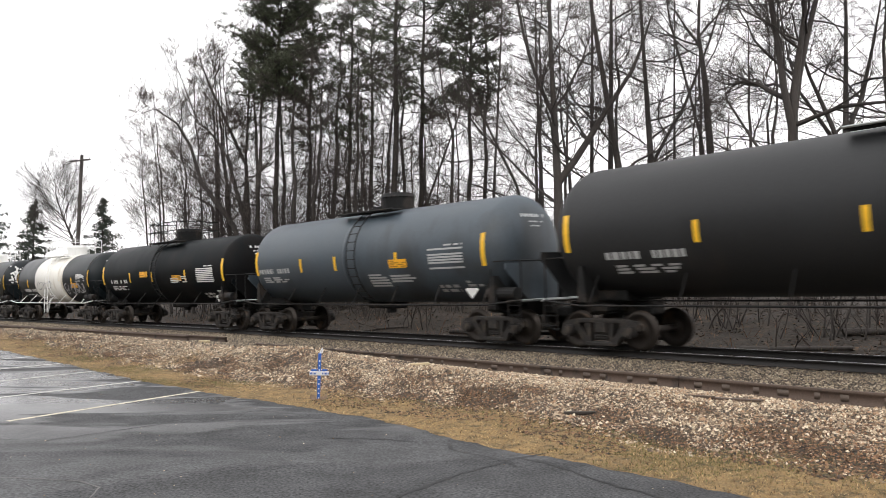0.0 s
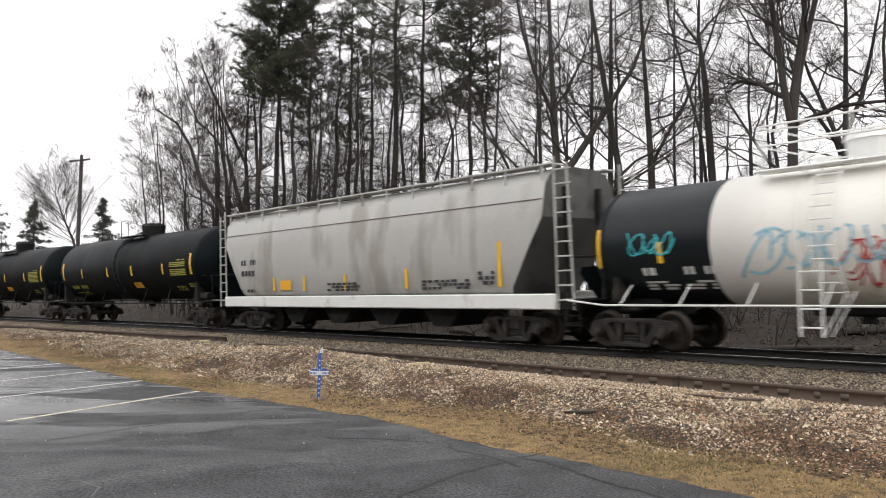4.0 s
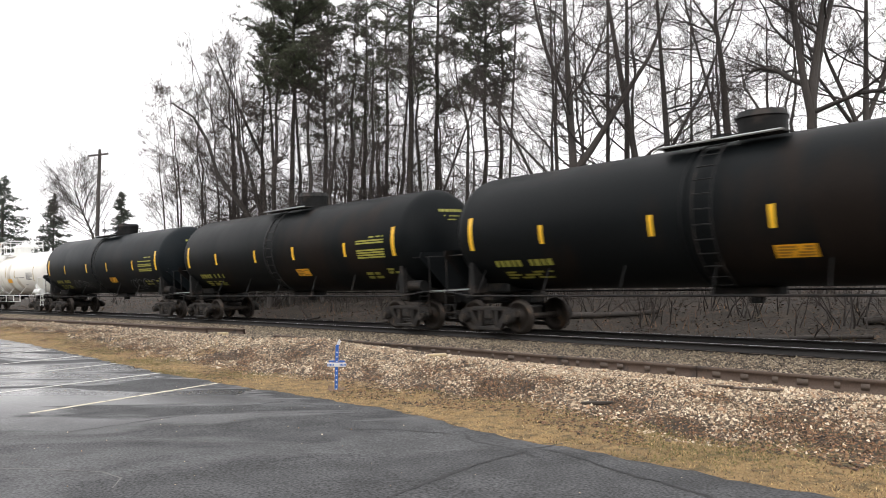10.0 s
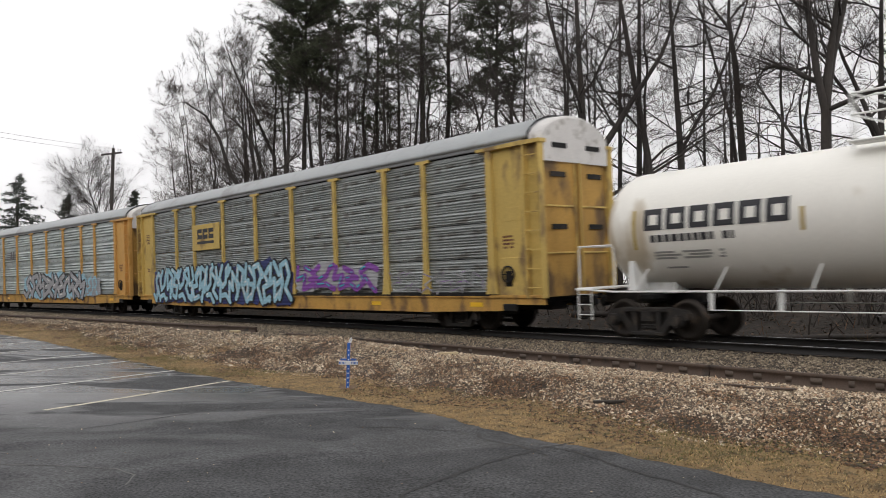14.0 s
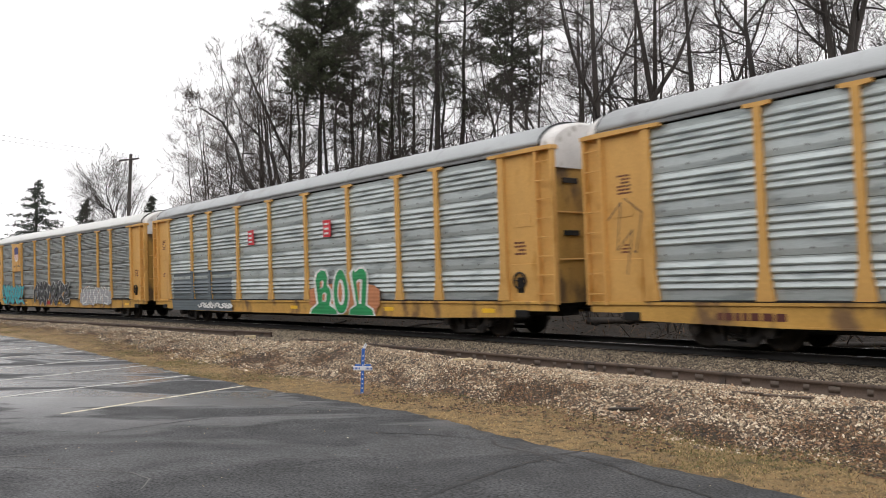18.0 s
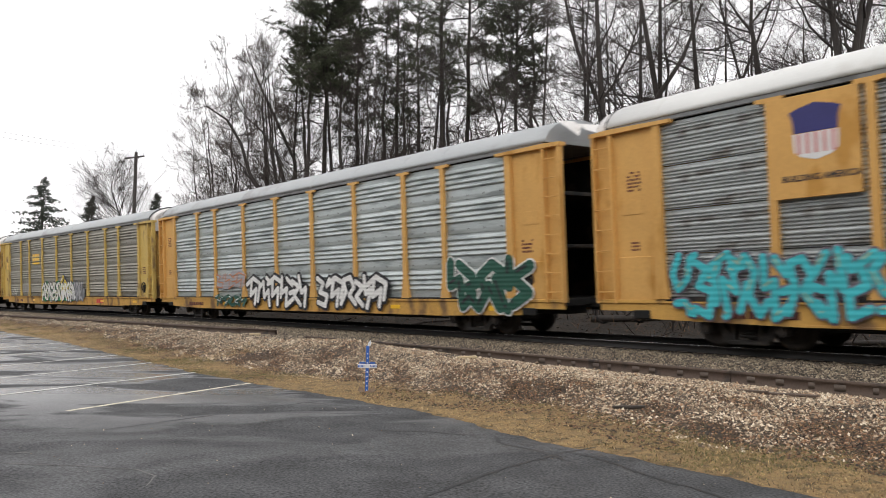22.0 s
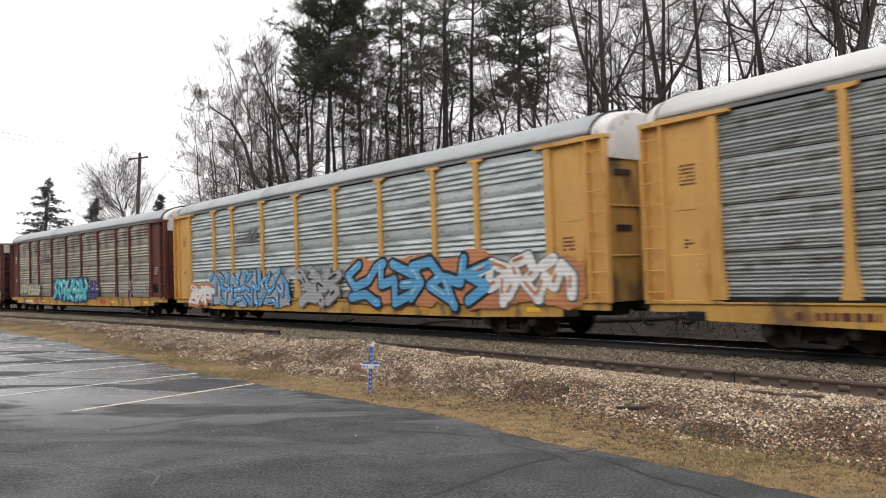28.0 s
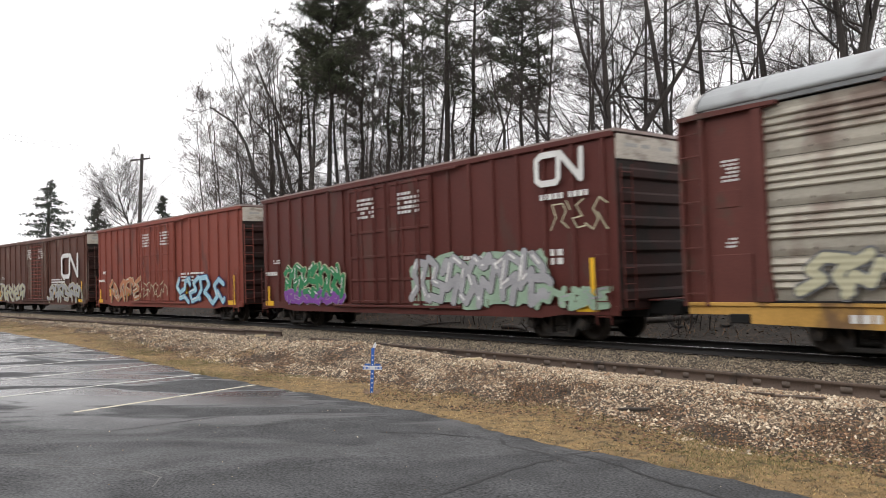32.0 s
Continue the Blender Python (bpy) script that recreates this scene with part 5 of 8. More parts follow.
def autorack(label, paint, panel_mat, roof_mat, rows, seed, front, open_front=False, folded=False):
    L = 28.5
    c = run(car("autorack", label), front, L)
    if roof_mat.name not in ROOF_CACHE:
        ROOF_CACHE[roof_mat.name] = rack_roof(roof_mat)
    part("roof", ROOF_CACHE[roof_mat.name], None, c, "curved metal roof")
    if paint.name not in POST_CACHE:
        POST_CACHE[paint.name] = tapered_post(paint)
    pm = panels_for(panel_mat, rows)
    # deck and sills
    bm = fresh()
    box(bm, (0, 0, 0.95), (27.0, 2.7, 0.2), 0.02)
    box(bm, (0, 0, 0.75), (26.0, 0.7, 0.3), 0.02)
    part("deck", bm, FRAME_BLACK, c)
    for k in (-1, 1):
        bm = fresh()
        prism(bm, [(-13.75, 0.8), (-12.7, 0.8), (-12.2, 0.62), (-8.6, 0.54), (8.6, 0.54), (12.2, 0.62), (12.7, 0.8), (13.75, 0.8), (13.75, 1.0), (-13.75, 1.0)], k * 1.46 - 0.03, k * 1.46 + 0.03)
        box(bm, (0, k * 1.47, 1.02), (27.5, 0.12, 0.08), 0.01)
        box(bm, (0, k * 1.47, 0.57), (17.0, 0.1, 0.04))
        part("side_sill", bm, YELLOW_SILL, c)
        part("sill_ledge", box(fresh(), (0, k * 1.5, 1.085 if rows == 4 else 1.075), (23.6, 0.07, 0.11 if rows == 4 else 0.04), 0.008), FRAME_BLACK, c)
        bm = fresh()
        box(bm, (0, k * 1.48, 5.175), (26.4, 0.06, 0.13), 0.01)
        part("top_chord", bm, FASCIA, c, "dull grey eaves strip")
        # a black strip fills in the dark of the gap below the eaves
        part("eaves_gap_shade", box(fresh(), (0, k * 1.4, 5.08), (23.8, 0.05, 0.1), 0.005), FRAME_BLACK, c)
        for x in RACK_POSTS:
            part("post", POST_CACHE[paint.name], None, c, "", pose(x, k * 1.5, 0))
        for a, b in zip(RACK_POSTS, RACK_POSTS[1:]):
            for r in range(rows):
                part("side_panel", pm[round(b - a, 2)], None, c, "", pose(a + 0.01, -1.43, 1.1 + 4.0 / rows * r) if k < 0 else pose(b - 0.01, 1.43, 1.1 + 4.0 / rows * r, 0, 0, 180))
        for e in (-1, 1):
            # solid end section: corner post, sheet, a channel with rungs at the very end, an eave board above
            q = part("end_section", box(fresh(), (e * 12.62, k * 1.43, 3.03), (1.3, 0.06, 4.12), 0.01), paint, c)
            part("corner_post", prism(fresh(), [(e * 11.9 + dx, z) for dx, z in ((-0.2, 1.08), (0.2, 1.08), (0.13, 1.7), (0.11, 5.1), (-0.09, 5.1), (-0.1, 1.7))], k * 1.5 - 0.06, k * 1.5 + 0.06), paint, q)
            part("end_channel", box(fresh(), (e * 13.5, k * 1.4, 3.03), (0.58, 0.05, 4.12), 0.01), paint, q)
            for fx in (13.22, 13.77):
                part("channel_flange", box(fresh(), (e * fx, k * 1.5, 3.03), (0.07, 0.18, 4.12), 0.012), paint, q)
            for i in range(8):
                part("rung", rod(fresh(), (e * 13.24, k * 1.575, 1.25 + 0.5 * i), (e * 13.78, k * 1.575, 1.25 + 0.5 * i), 0.017, 5), paint, q)
            part("eave_board", prism(fresh(), [(e * 11.45, 5.05), (e * 13.84, 5.05), (e * 13.84, 5.15), (e * 13.2, 5.17), (e * 11.45, 5.13)], k * 1.46 - 0.13, k * 1.46 + 0.13), paint, q)
            part("kick_panel", box(fresh(), (e * 12.62, k * 1.47, 1.55), (0.95, 0.04, 1.05), 0.012), paint, q)
            if k < 0:
                part("data_plate", box(fresh(), (e * 12.66, -1.467, 3.25), (0.55, 0.012, 0.36), 0.004), paint, q)
            part("jacking_pad", box(fresh(), (e * 12.5, k * 1.47, 0.72), (0.5, 0.1, 0.2), 0.02), FRAME_BLACK, q)
    for e in (-1, 1):
        # folding end doors, rounded towards the middle
        if open_front and e > 0:
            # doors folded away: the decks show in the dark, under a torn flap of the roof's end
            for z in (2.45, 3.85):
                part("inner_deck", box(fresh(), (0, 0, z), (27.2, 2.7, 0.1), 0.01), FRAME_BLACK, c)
            # added black sheets stand in for the darkness of the hollow inside
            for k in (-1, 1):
                part("inner_shade_lining", box(fresh(), (11.0, k * 1.385, 3.05), (5.0, 0.03, 4.15), 0.005), FRAME_BLACK, c)
            part("inner_shade_screen", box(fresh(), (8.5, 0, 3.05), (0.1, 2.7, 4.1), 0.01), FRAME_BLACK, c)
            for y, w, h in ((-1.0, 0.7, 0.3), (-0.1, 0.9, 0.16), (0.8, 0.7, 0.36)):
                bm = fresh()
                v = [bm.verts.new(p) for p in ((13.6, y - w / 2, 5.75), (13.6, y + w / 2, 5.8), (13.9, y + w * 0.4, 5.62), (13.95, y + 0.1, 5.62 - h), (13.85, y - w * 0.4, 5.55))]
                bm.faces.new(v)
                part("torn_flap", bm, CAP_WHITE, c, "torn white flap hanging from the roof's end")
        for k in (-1, 1) if not (open_front and e > 0) else ():
            bm = fresh()
            pts = [(1.4, 13.66), (1.28, 13.7), (0.8, 13.73), (0.03, 13.75)]
            for (y0, x0), (y1, x1) in zip(pts, pts[1:]):
                v = [bm.verts.new((e * x, k * y, z)) for x, y, z in ((x0, y0, 1.0), (x1, y1, 1.0), (x1, y1, 5.0), (x0, y0, 5.0))]
                bm.faces.new(v)
                w = [bm.verts.new((e * (x - 0.06), k * y, z)) for x, y, z in ((x0, y0, 1.0), (x1, y1, 1.0), (x1, y1, 5.0), (x0, y0, 5.0))]
                bm.faces.new(w[::-1])
            bmesh.ops.remove_doubles(bm, verts=bm.verts, dist=0.001)
            d = part("end_door", bm, paint if paint == BROWN_PAINT else YELLOW_GRIME_SHADE, c)
            if folded:
                # upright folds of a leaved door
                for i in range(5):
                    part("door_fold", rod(fresh(), (e * 13.75, k * (0.2 + 0.27 * i), 1.0), (e * 13.75, k * (0.2 + 0.27 * i), 5.0), 0.055, 6), paint, d)
            else:
                for z in (2.15, 3.4):
                    part("door_bar", box(fresh(), (e * 13.76, k * 0.7, z), (0.03, 1.2, 0.05), 0.01), paint, d)
                for z in (2.85, 4.25):
                    part("vent_slot", box(fresh(), (e * 13.755, k * 0.78, z), (0.03, 0.62, 0.14), 0.005), FRAME_BLACK, d)
            part("hinge_rod", rod(fresh(), (e * 13.78, k * 0.12, 1.0), (e * 13.78, k * 0.12, 4.6), 0.025, 6), paint, d)
        if not (open_front and e > 0):
            # a pale hood closes the end between the doors and the roof
            bm = fresh()
            arch = [(-1.45, 5.14), (-1.44, 5.33), (-1.3, 5.5), (-1.06, 5.67), (-0.76, 5.8), (-0.4, 5.88)]
            arch = arch + [(0.0, 5.91)] + [(-y, z) for y, z in arch[::-1]]
            a0 = [bm.verts.new((e * 13.28, y, z)) for y, z in arch]
            a1 = [bm.verts.new((e * 13.7, y * 0.985, 5.14 + (z - 5.14) * 0.97)) for y, z in arch]
            a2 = [bm.verts.new((e * 13.78, y * 0.95, 5.14 + (z - 5.14) * 0.86)) for y, z in arch]
            a3 = [bm.verts.new((e * 13.78, y * 0.95, 4.58)) for y, z in arch]
            for p, q in ((a0, a1), (a1, a2), (a2, a3)):
                for i in range(12):
                    bm.faces.new((p[i], p[i + 1], q[i + 1], q[i])).smooth = p is not a2
            bmesh.ops.recalc_face_normals(bm, faces=bm.faces)
            hood = part("end_hood", bm, CAP_WHITE, c, "grubby white panel closing the roof's end")
            bm = fresh()
            polyline(bm, [(e * 13.35, y * 1.035, z + 0.035) for y, z in arch], 0.022, 5)
            part("hood_seal", bm, FRAME_BLACK, hood, "dark seal along the roof's edge")
            if rows == 4:
                for k in (-1, 1):
                    part("vent_slot", box(fresh(), (e * 13.785, k * 0.72, 5.02), (0.02, 0.62, 0.14), 0.005), FRAME_BLACK, hood)
        if e > 0:
            bm = fresh()
            lathe(bm, [(-0.02, 0.2), (-0.02, 0.24), (0.02, 0.24), (0.02, 0.2), (-0.02, 0.2)], 20)
            for a in range(3):
                rod(bm, (0, 0.22 * math.cos(a * 2.1), 0.22 * math.sin(a * 2.1)), (0, 0, 0), 0.012, 5)
            part("brake_wheel", bm, FRAME_BLACK, c, "", pose(12.5, -1.53, 1.62, 0, 0, 90))
            part("brake_gear", box(fresh(), (12.5, -1.48, 1.5), (0.26, 0.06, 0.42), 0.02), FRAME_BLACK, c)
        bogie(c, e * 10.05)
    couplers(c, L)
    # piping below the deck
    bm = fresh()
    for y, z in ((-1.2, 0.5), (-0.9, 0.44)):
        rod(bm, (-8.5, y, z), (8.5, y, z), 0.03, 6)
    box(bm, (2.5, -0.8, 0.62), (1.2, 0.5, 0.3), 0.05)
    rod(bm, (-3.5, -0.8, 0.62), (-2.6, -0.8, 0.62), 0.2, 12)
    part("brake_piping", bm, FRAME_BLACK, c)
    rs = random.Random(seed)
    bm = fresh()
    for x0, x1, z0, n, hh in ((12.42, 12.9, 3.12, 3, 0.28), (12.3, 12.7, 2.3, 4, 0.4), (-12.8, -12.4, 3.6, 6, 0.5), (-12.75, -12.5, 2.2, 3, 0.24)):
        for i in range(n):
            for a, b in bars_row(rs, x0, x1, 0.09, 0.03):
                box(bm, ((a + b) / 2, -1.463, z0 + hh * (i + 0.5) / n), (b - a, 0.008, hh / n * 0.55))
    part("stencil", bm, BROWN_PAINT if paint != BROWN_PAINT else LETTER_WHITE, c)
    bm = fresh()
    for a, b in bars_row(rs, -10.2, -8.6, 0.2, 0.06):
        box(bm, ((a + b) / 2, -1.495, 0.76), (b - a, 0.008, 0.16))
    part("lettering", bm, BROWN_PAINT if paint != BROWN_PAINT else LETTER_WHITE, c)
    for x in (-6.2, 0.4, 6.5, 11.2):
        bm = fresh()
        box(bm, (x, -1.497, 0.79), (0.5, 0.008, 0.12))
        part("reflector", bm, YELLOW_REFLECT, c)
    return c


RACKS = [
    autorack("autorack with weathered grey panels, pale yellow posts and graffiti", YELLOW_PALE, GALV_DIRTY, ROOF_GREY, 4, 1, -193.38),
    autorack("autorack with bright galvanised ribbed panels and yellow posts, large grey graffiti", YELLOW_PAINT, GALV, ROOF_GREY, 1, 2, -222.16),
    autorack("autorack with bright galvanised ribbed panels, yellow posts and green block graffiti", YELLOW_PAINT, GALV, ROOF_GREY, 1, 3, -250.92),
    autorack("autorack with grey ribbed panels, yellow posts and a white roof", YELLOW_PAINT, GALV_DIRTY, ROOF_WHITE, 4, 4, -279.78),
    autorack("autorack with an open dark end, galvanised panels and white graffiti", YELLOW_PAINT, GALV, ROOF_GREY, 1, 5, -308.59, True),
    autorack("autorack with weathered grey ribbed panels, pale yellow posts and lime graffiti", YELLOW_PALE, GALV_TAUPE, ROOF_GREY, 1, 6, -337.19),
    autorack("autorack with grey ribbed panels, yellow posts and magenta graffiti", YELLOW_PAINT, GALV_DIRTY, ROOF_WHITE, 4, 7, -365.77, folded=True),
    autorack("autorack with galvanised ribbed panels, yellow posts and blue graffiti", YELLOW_PAINT, GALV, ROOF_GREY, 1, 8, -394.57),
    autorack("autorack with rust-stained ribbed panels, brown posts and turquoise graffiti", BROWN_PAINT, GALV_BROWN, ROOF_GREY, 1, 9, -423.46),
]


# ---- boxcars ----
def boxcar(label, paint, front, seed, ribs=19):
    L, H0, H1, hb = 20.75, 0.82, 5.2, 9.35
    c = run(car("boxcar", label), front, L)
    bm = fresh()
    box(bm, (0, 0, (H0 + H1) / 2), (2 * hb, 2.86, H1 - H0), 0.02)
    part("body", bm, paint, c)
    bm = fresh()
    prism(bm, [(-hb - 0.1, H1), (hb + 0.1, H1), (hb + 0.1, H1 + 0.08), (-hb - 0.1, H1 + 0.08)], -1.5, 1.5)
    for i in range(14):
        box(bm, (-hb + 2 * hb * (i + 0.5) / 14, 0, H1 + 0.1), (0.12, 2.9, 0.06), 0.02)
    part("roof", bm, ROOF_BROWN, c)
    for k in (-1, 1):
        bm = fresh()
        box(bm, (0, k * 1.46, H1 - 0.04), (2 * hb, 0.1, 0.16), 0.02)
        part("top_rail", bm, paint, c)
        bm = fresh()
        prism(bm, [(-hb, 0.95), (-hb, 0.72), (-7.6, 0.72), (-6.8, 0.62), (6.8, 0.62), (7.6, 0.72), (hb, 0.72), (hb, 0.95)], k * 1.47 - 0.04, k * 1.47 + 0.04)
        part("side_sill", bm, paint, c)
        n = ribs
        for i in range(n):
            x = -hb + 0.35 + (2 * hb - 0.7) * i / (n - 1)
            if abs(x + 0.1) < 2.5:
                continue
            bm = fresh()
            box(bm, (x, k * 1.46, 3.05), (0.12, 0.09, 4.15), 0.025)
            part("side_post", bm, paint, c)
        for j, x in enumerate((-1.3, 1.1)):
            d = part("door", box(fresh(), (x, k * 1.5, 2.95), (2.3, 0.07, 4.1), 0.02), paint, c)
            for dz in (1.0, 1.75, 2.55, 3.4, 4.2, 4.9):
                part("door_rib", box(fresh(), (x, k * 1.545, dz), (2.2, 0.05, 0.09), 0.012), paint, d)
            for dx in (-1.08, -0.35, 0.35, 1.08):
                part("door_stile", box(fresh(), (x + dx, k * 1.55, 2.95), (0.08, 0.06, 4.0), 0.012), paint, d)
            for dx in (-0.55, 0.55):
                part("lock_rod", rod(fresh(), (x + dx, k * 1.6, 0.95), (x + dx, k * 1.6, 4.95), 0.03, 6), paint, d)
        for zt in (0.86, 5.06):
            part("door_track", box(fresh(), (0, k * 1.58, zt), (7.2, 0.06, 0.08), 0.01), paint, c)
        for e in (-1, 1):
            straight_ladder(c, paint, (e * (hb - 0.35), k * 1.62, 0.5), (e * (hb - 0.35), k * 1.62, 2.4), 0.45, (1, 0, 0), 5, 0.018)
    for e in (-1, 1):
        # end ribs and sheet carry the gap's shade in their colour
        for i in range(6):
            part("end_rib", box(fresh(), (e * (hb + 0.03), 0, 1.2 + 3.0 * i / 5), (0.16, 2.7, 0.3), 0.06), BOX_END_SHADE, c)
        part("end_sheet", box(fresh(), (e * (hb + 0.012), 0, 2.7), (0.03, 2.84, 3.7), 0.005), BOX_END_SHADE, c)
        bm = fresh()
        box(bm, (e * (hb + 0.03), 0, 4.85), (0.07, 2.8, 0.62), 0.01)
        part("end_top_panel", bm, END_PANEL, c, "off-white panel across the end's top")
        straight_ladder(c, paint, (e * (hb + 0.16), -1.2 * e, 0.9), (e * (hb + 0.16), -1.2 * e, 4.4), 0.42, (0, 1, 0), 9, 0.018, "end_ladder")
        marks = fresh()
        for a, w in ((-1.1, 0.5), (-0.45, 0.35), (0.3, 0.55)):
            box(marks, (e * (hb + 0.068), a + w / 2, 4.9), (0.006, w, 0.09))
        part("stencil", marks, LETTER_GREY, c)
        part("crossover_platform", box(fresh(), (e * (hb + 0.2), 0.4, 1.05), (0.3, 1.6, 0.04), 0.01), paint, c)
        bm = fresh()
        box(bm, (e * (hb + 0.35), 0, 0.86), (1.1, 0.5, 0.36), 0.03)
        part("draft_gear", bm, FRAME_BLACK, c)
        bogie(c, e * 7.1)
    bm = fresh()
    box(bm, (0, 0, 0.76), (2 * hb, 0.6, 0.3), 0.02)
    for x in (-4, -1.5, 1.5, 4):
        box(bm, (x, 0, 0.78), (0.12, 2.6, 0.25), 0.02)
    part("underframe", bm, FRAME_BLACK, c)
    couplers(c, L)
    for x, z0, z1 in ((hb - 0.75, 1.0, 2.15), (hb - 3.4, 1.35, 1.85), (-hb + 0.55, 1.0, 1.6), (-hb + 2.2, 1.2, 1.6), (3.6, 1.3, 1.8), (-4.2, 1.2, 1.6)):
        bm = fresh()
        box(bm, (x, -1.512, (z0 + z1) / 2), (0.16, 0.008, z1 - z0))
        part("reflector", bm, YELLOW_REFLECT, c)
    for x in (hb - 0.95, -hb + 0.6):
        bm = fresh()
        box(bm, (x, -1.517, 0.9), (0.7, 0.008, 0.2))
        part("reflector", bm, YELLOW_REFLECT, c)
    rs = random.Random(seed)
    bm = fresh()
    for x0, x1, z0, n, hh in ((-1.9, -0.8, 3.85, 5, 0.75), (0.55, 1.7, 3.85, 5, 0.75), (3.0, 5.6, 1.9, 3, 0.5), (-hb + 0.3, -hb + 1.3, 2.0, 1, 0.25), (-hb + 1.0, -hb + 1.6, 2.5, 2, 0.2)):
        for i in range(n):
            for a, b in bars_row(rs, x0, x1, 0.16, 0.05):
                box(bm, ((a + b) / 2, -1.575 if abs(x0) < 2.5 else -1.512, z0 + hh * (i + 0.5) / n), (b - a, 0.008, hh / n * 0.6))
    part("lettering", bm, LETTER_WHITE, c)
    return c


BOXES = [boxcar("oxide-red boxcar with double doors, white lettering and grey graffiti", BOX_RED, -452.45, 1),
         boxcar("faded red boxcar with double doors and pale blue graffiti", BOX_LIGHT, -473.2, 2),
         boxcar("brown boxcar with a louvred door and pale graffiti", BOX_BROWN, -494.0, 3, 15),
         boxcar("dark oxide-red boxcar with pale grey graffiti", BOX_RED, -514.8, 4)]


# ---- covered hopper ----
# the hopper's grey made darker, to put the ends' shade into the colour
HOPPER_END_SHADE = material("hopper_shaded_end", (0.09, 0.088, 0.082), 0.7, vary=0.3, scale=1.0, fine=30, bump=0.05, spot=(0.05, 0.047, 0.043), spot_amount=0.4)


def hopper(front):
    L = 17.7
    c = run(car("covered_hopper", "pale grey covered hopper car with rounded sides and a roof walkway"), front, L)
    bm = fresh()
    prof = [(-1.32, 1.3), (-1.5, 1.55), (-1.56, 2.4), (-1.56, 3.3), (-1.45, 4.15), (-1.15, 4.5), (-0.5, 4.62)]
    prof = prof + [(-y, z) for y, z in prof[::-1]]

    def half(z, k):
        # the end sheets lean in towards the bottom
        return 8.25 * k if z > 3.4 else (8.25 - (3.4 - z) * 0.62) * k
    ra = [bm.verts.new((half(z, 1), y, z)) for y, z in prof]
    rb = [bm.verts.new((half(z, -1), y, z)) for y, z in prof]
    n = len(prof)
    for i in range(n - 1):
        f = bm.faces.new((ra[i], ra[i + 1], rb[i + 1], rb[i]))
        f.smooth = True
    bm.faces.new((ra[-1], ra[0], rb[0], rb[-1]))
    bmesh.ops.recalc_face_normals(bm, faces=bm.faces)
    part("body", bm, HOPPER_GREY, c)
    for k in (-1, 1):
        bm = fresh()
        edge = [bm.verts.new((half(z, k), y, z)) for y, z in prof]
        for i in range(n // 2 - 1):
            bm.faces.new((edge[i], edge[i + 1], edge[n - 2 - i], edge[n - 1 - i]))
        part("end_sheet", bm, HOPPER_END_SHADE, c, "sloping end sheet, its grey darkened for shade")
    part("seam", rod(fresh(), (-8.2, -1.52, 3.75), (8.2, -1.52, 3.75), 0.012, 4), ROOF_BROWN, c, "thin rusty weld seam")
    for k in (-1, 1):
        part("side_sill", box(fresh(), (0, k * 1.46, 1.16), (16.9, 0.14, 0.4), 0.03), WHITE_PAINT, c)
        bm = fresh()
        box(bm, (0, k * 1.15, 4.62), (16.8, 0.5, 0.05), 0.01)
        part("roof_walk", bm, HOPPER_GREY, c)
        for i in range(14):
            x = -8.1 + 16.2 * i / 13
            part("walk_bracket", rod(fresh(), (x, k * 1.4, 4.2), (x, k * 1.38, 4.62), 0.028, 5), HOPPER_GREY, c)
    for e in (-1, 1):
        for yy in (-1.42, 1.42):
            rung_ladder(c, HOPPER_GREY, ([(e * 8.5, yy, 0.95), (e * 8.5, yy, 4.78)], [(e * 9.0, yy, 0.95), (e * 8.9, yy, 4.6)]), [((e * 8.5, yy, 1.2 + 0.36 * i), (e * 9.0, yy, 1.2 + 0.36 * i)) for i in range(10)], 0.03, "end_ladder")
        bm = fresh()
        box(bm, (e * 8.5, 0, 1.05), (1.0, 2.8, 0.2), 0.03)
        box(bm, (e * 8.0, 0, 0.9), (2.2, 0.6, 0.34), 0.03)
        for yy in (-0.7, 0.7):
            box(bm, (e * 8.3, yy, 2.6), (0.14, 0.14, 3.0), 0.02)
        part("end_frame", bm, FRAME_BLACK, c)
        bogie(c, e * 6.75)
    for x in (-3.9, -1.3, 1.3, 3.9):
        bm = fresh()
        prism(bm, [(x - 1.2, 1.35), (x + 1.2, 1.35), (x + 0.35, 0.42), (x - 0.35, 0.42)], -1.1, 1.1)
        part("discharge_chute", bm, FRAME_BLACK, c)
    for i in range(5):
        bm = fresh()
        rod(bm, (-6.4 + 3.2 * i, 0, 4.6), (-6.4 + 3.2 * i, 0, 4.72), 0.4, 16)
        part("roof_hatch", bm, HOPPER_GREY, c)
    couplers(c, L)
    R = random.Random(3)
    bm = fresh()
    for x0, x1, z0, hh, n in ((-7.0, -5.9, 2.5, 0.3, 1), (-7.0, -5.75, 2.1, 0.28, 1), (-1.2, 0.6, 1.5, 0.3, 3), (3.6, 5.6, 1.5, 0.3, 3), (-7.0, -6.0, 1.5, 0.15, 1), (5.9, 6.5, 1.6, 0.4, 3)):
        for i in range(n):
            for a, b in bars_row(R, x0, x1, 0.2, 0.07):
                box(bm, ((a + b) / 2, -1.565, z0 + hh * (i + 0.5) / n), (b - a, 0.008, hh / n * 0.7))
    part("lettering", bm, LETTER_BLACK, c)
    for x, hh in ((-4.6, 0.5), (-2.6, 0.5), (-0.2, 0.5), (2.9, 0.6), (6.7, 1.2)):
        part("reflector", box(fresh(), (x, -1.562, 1.55 + hh / 2), (0.13, 0.008, hh)), YELLOW_REFLECT, c)
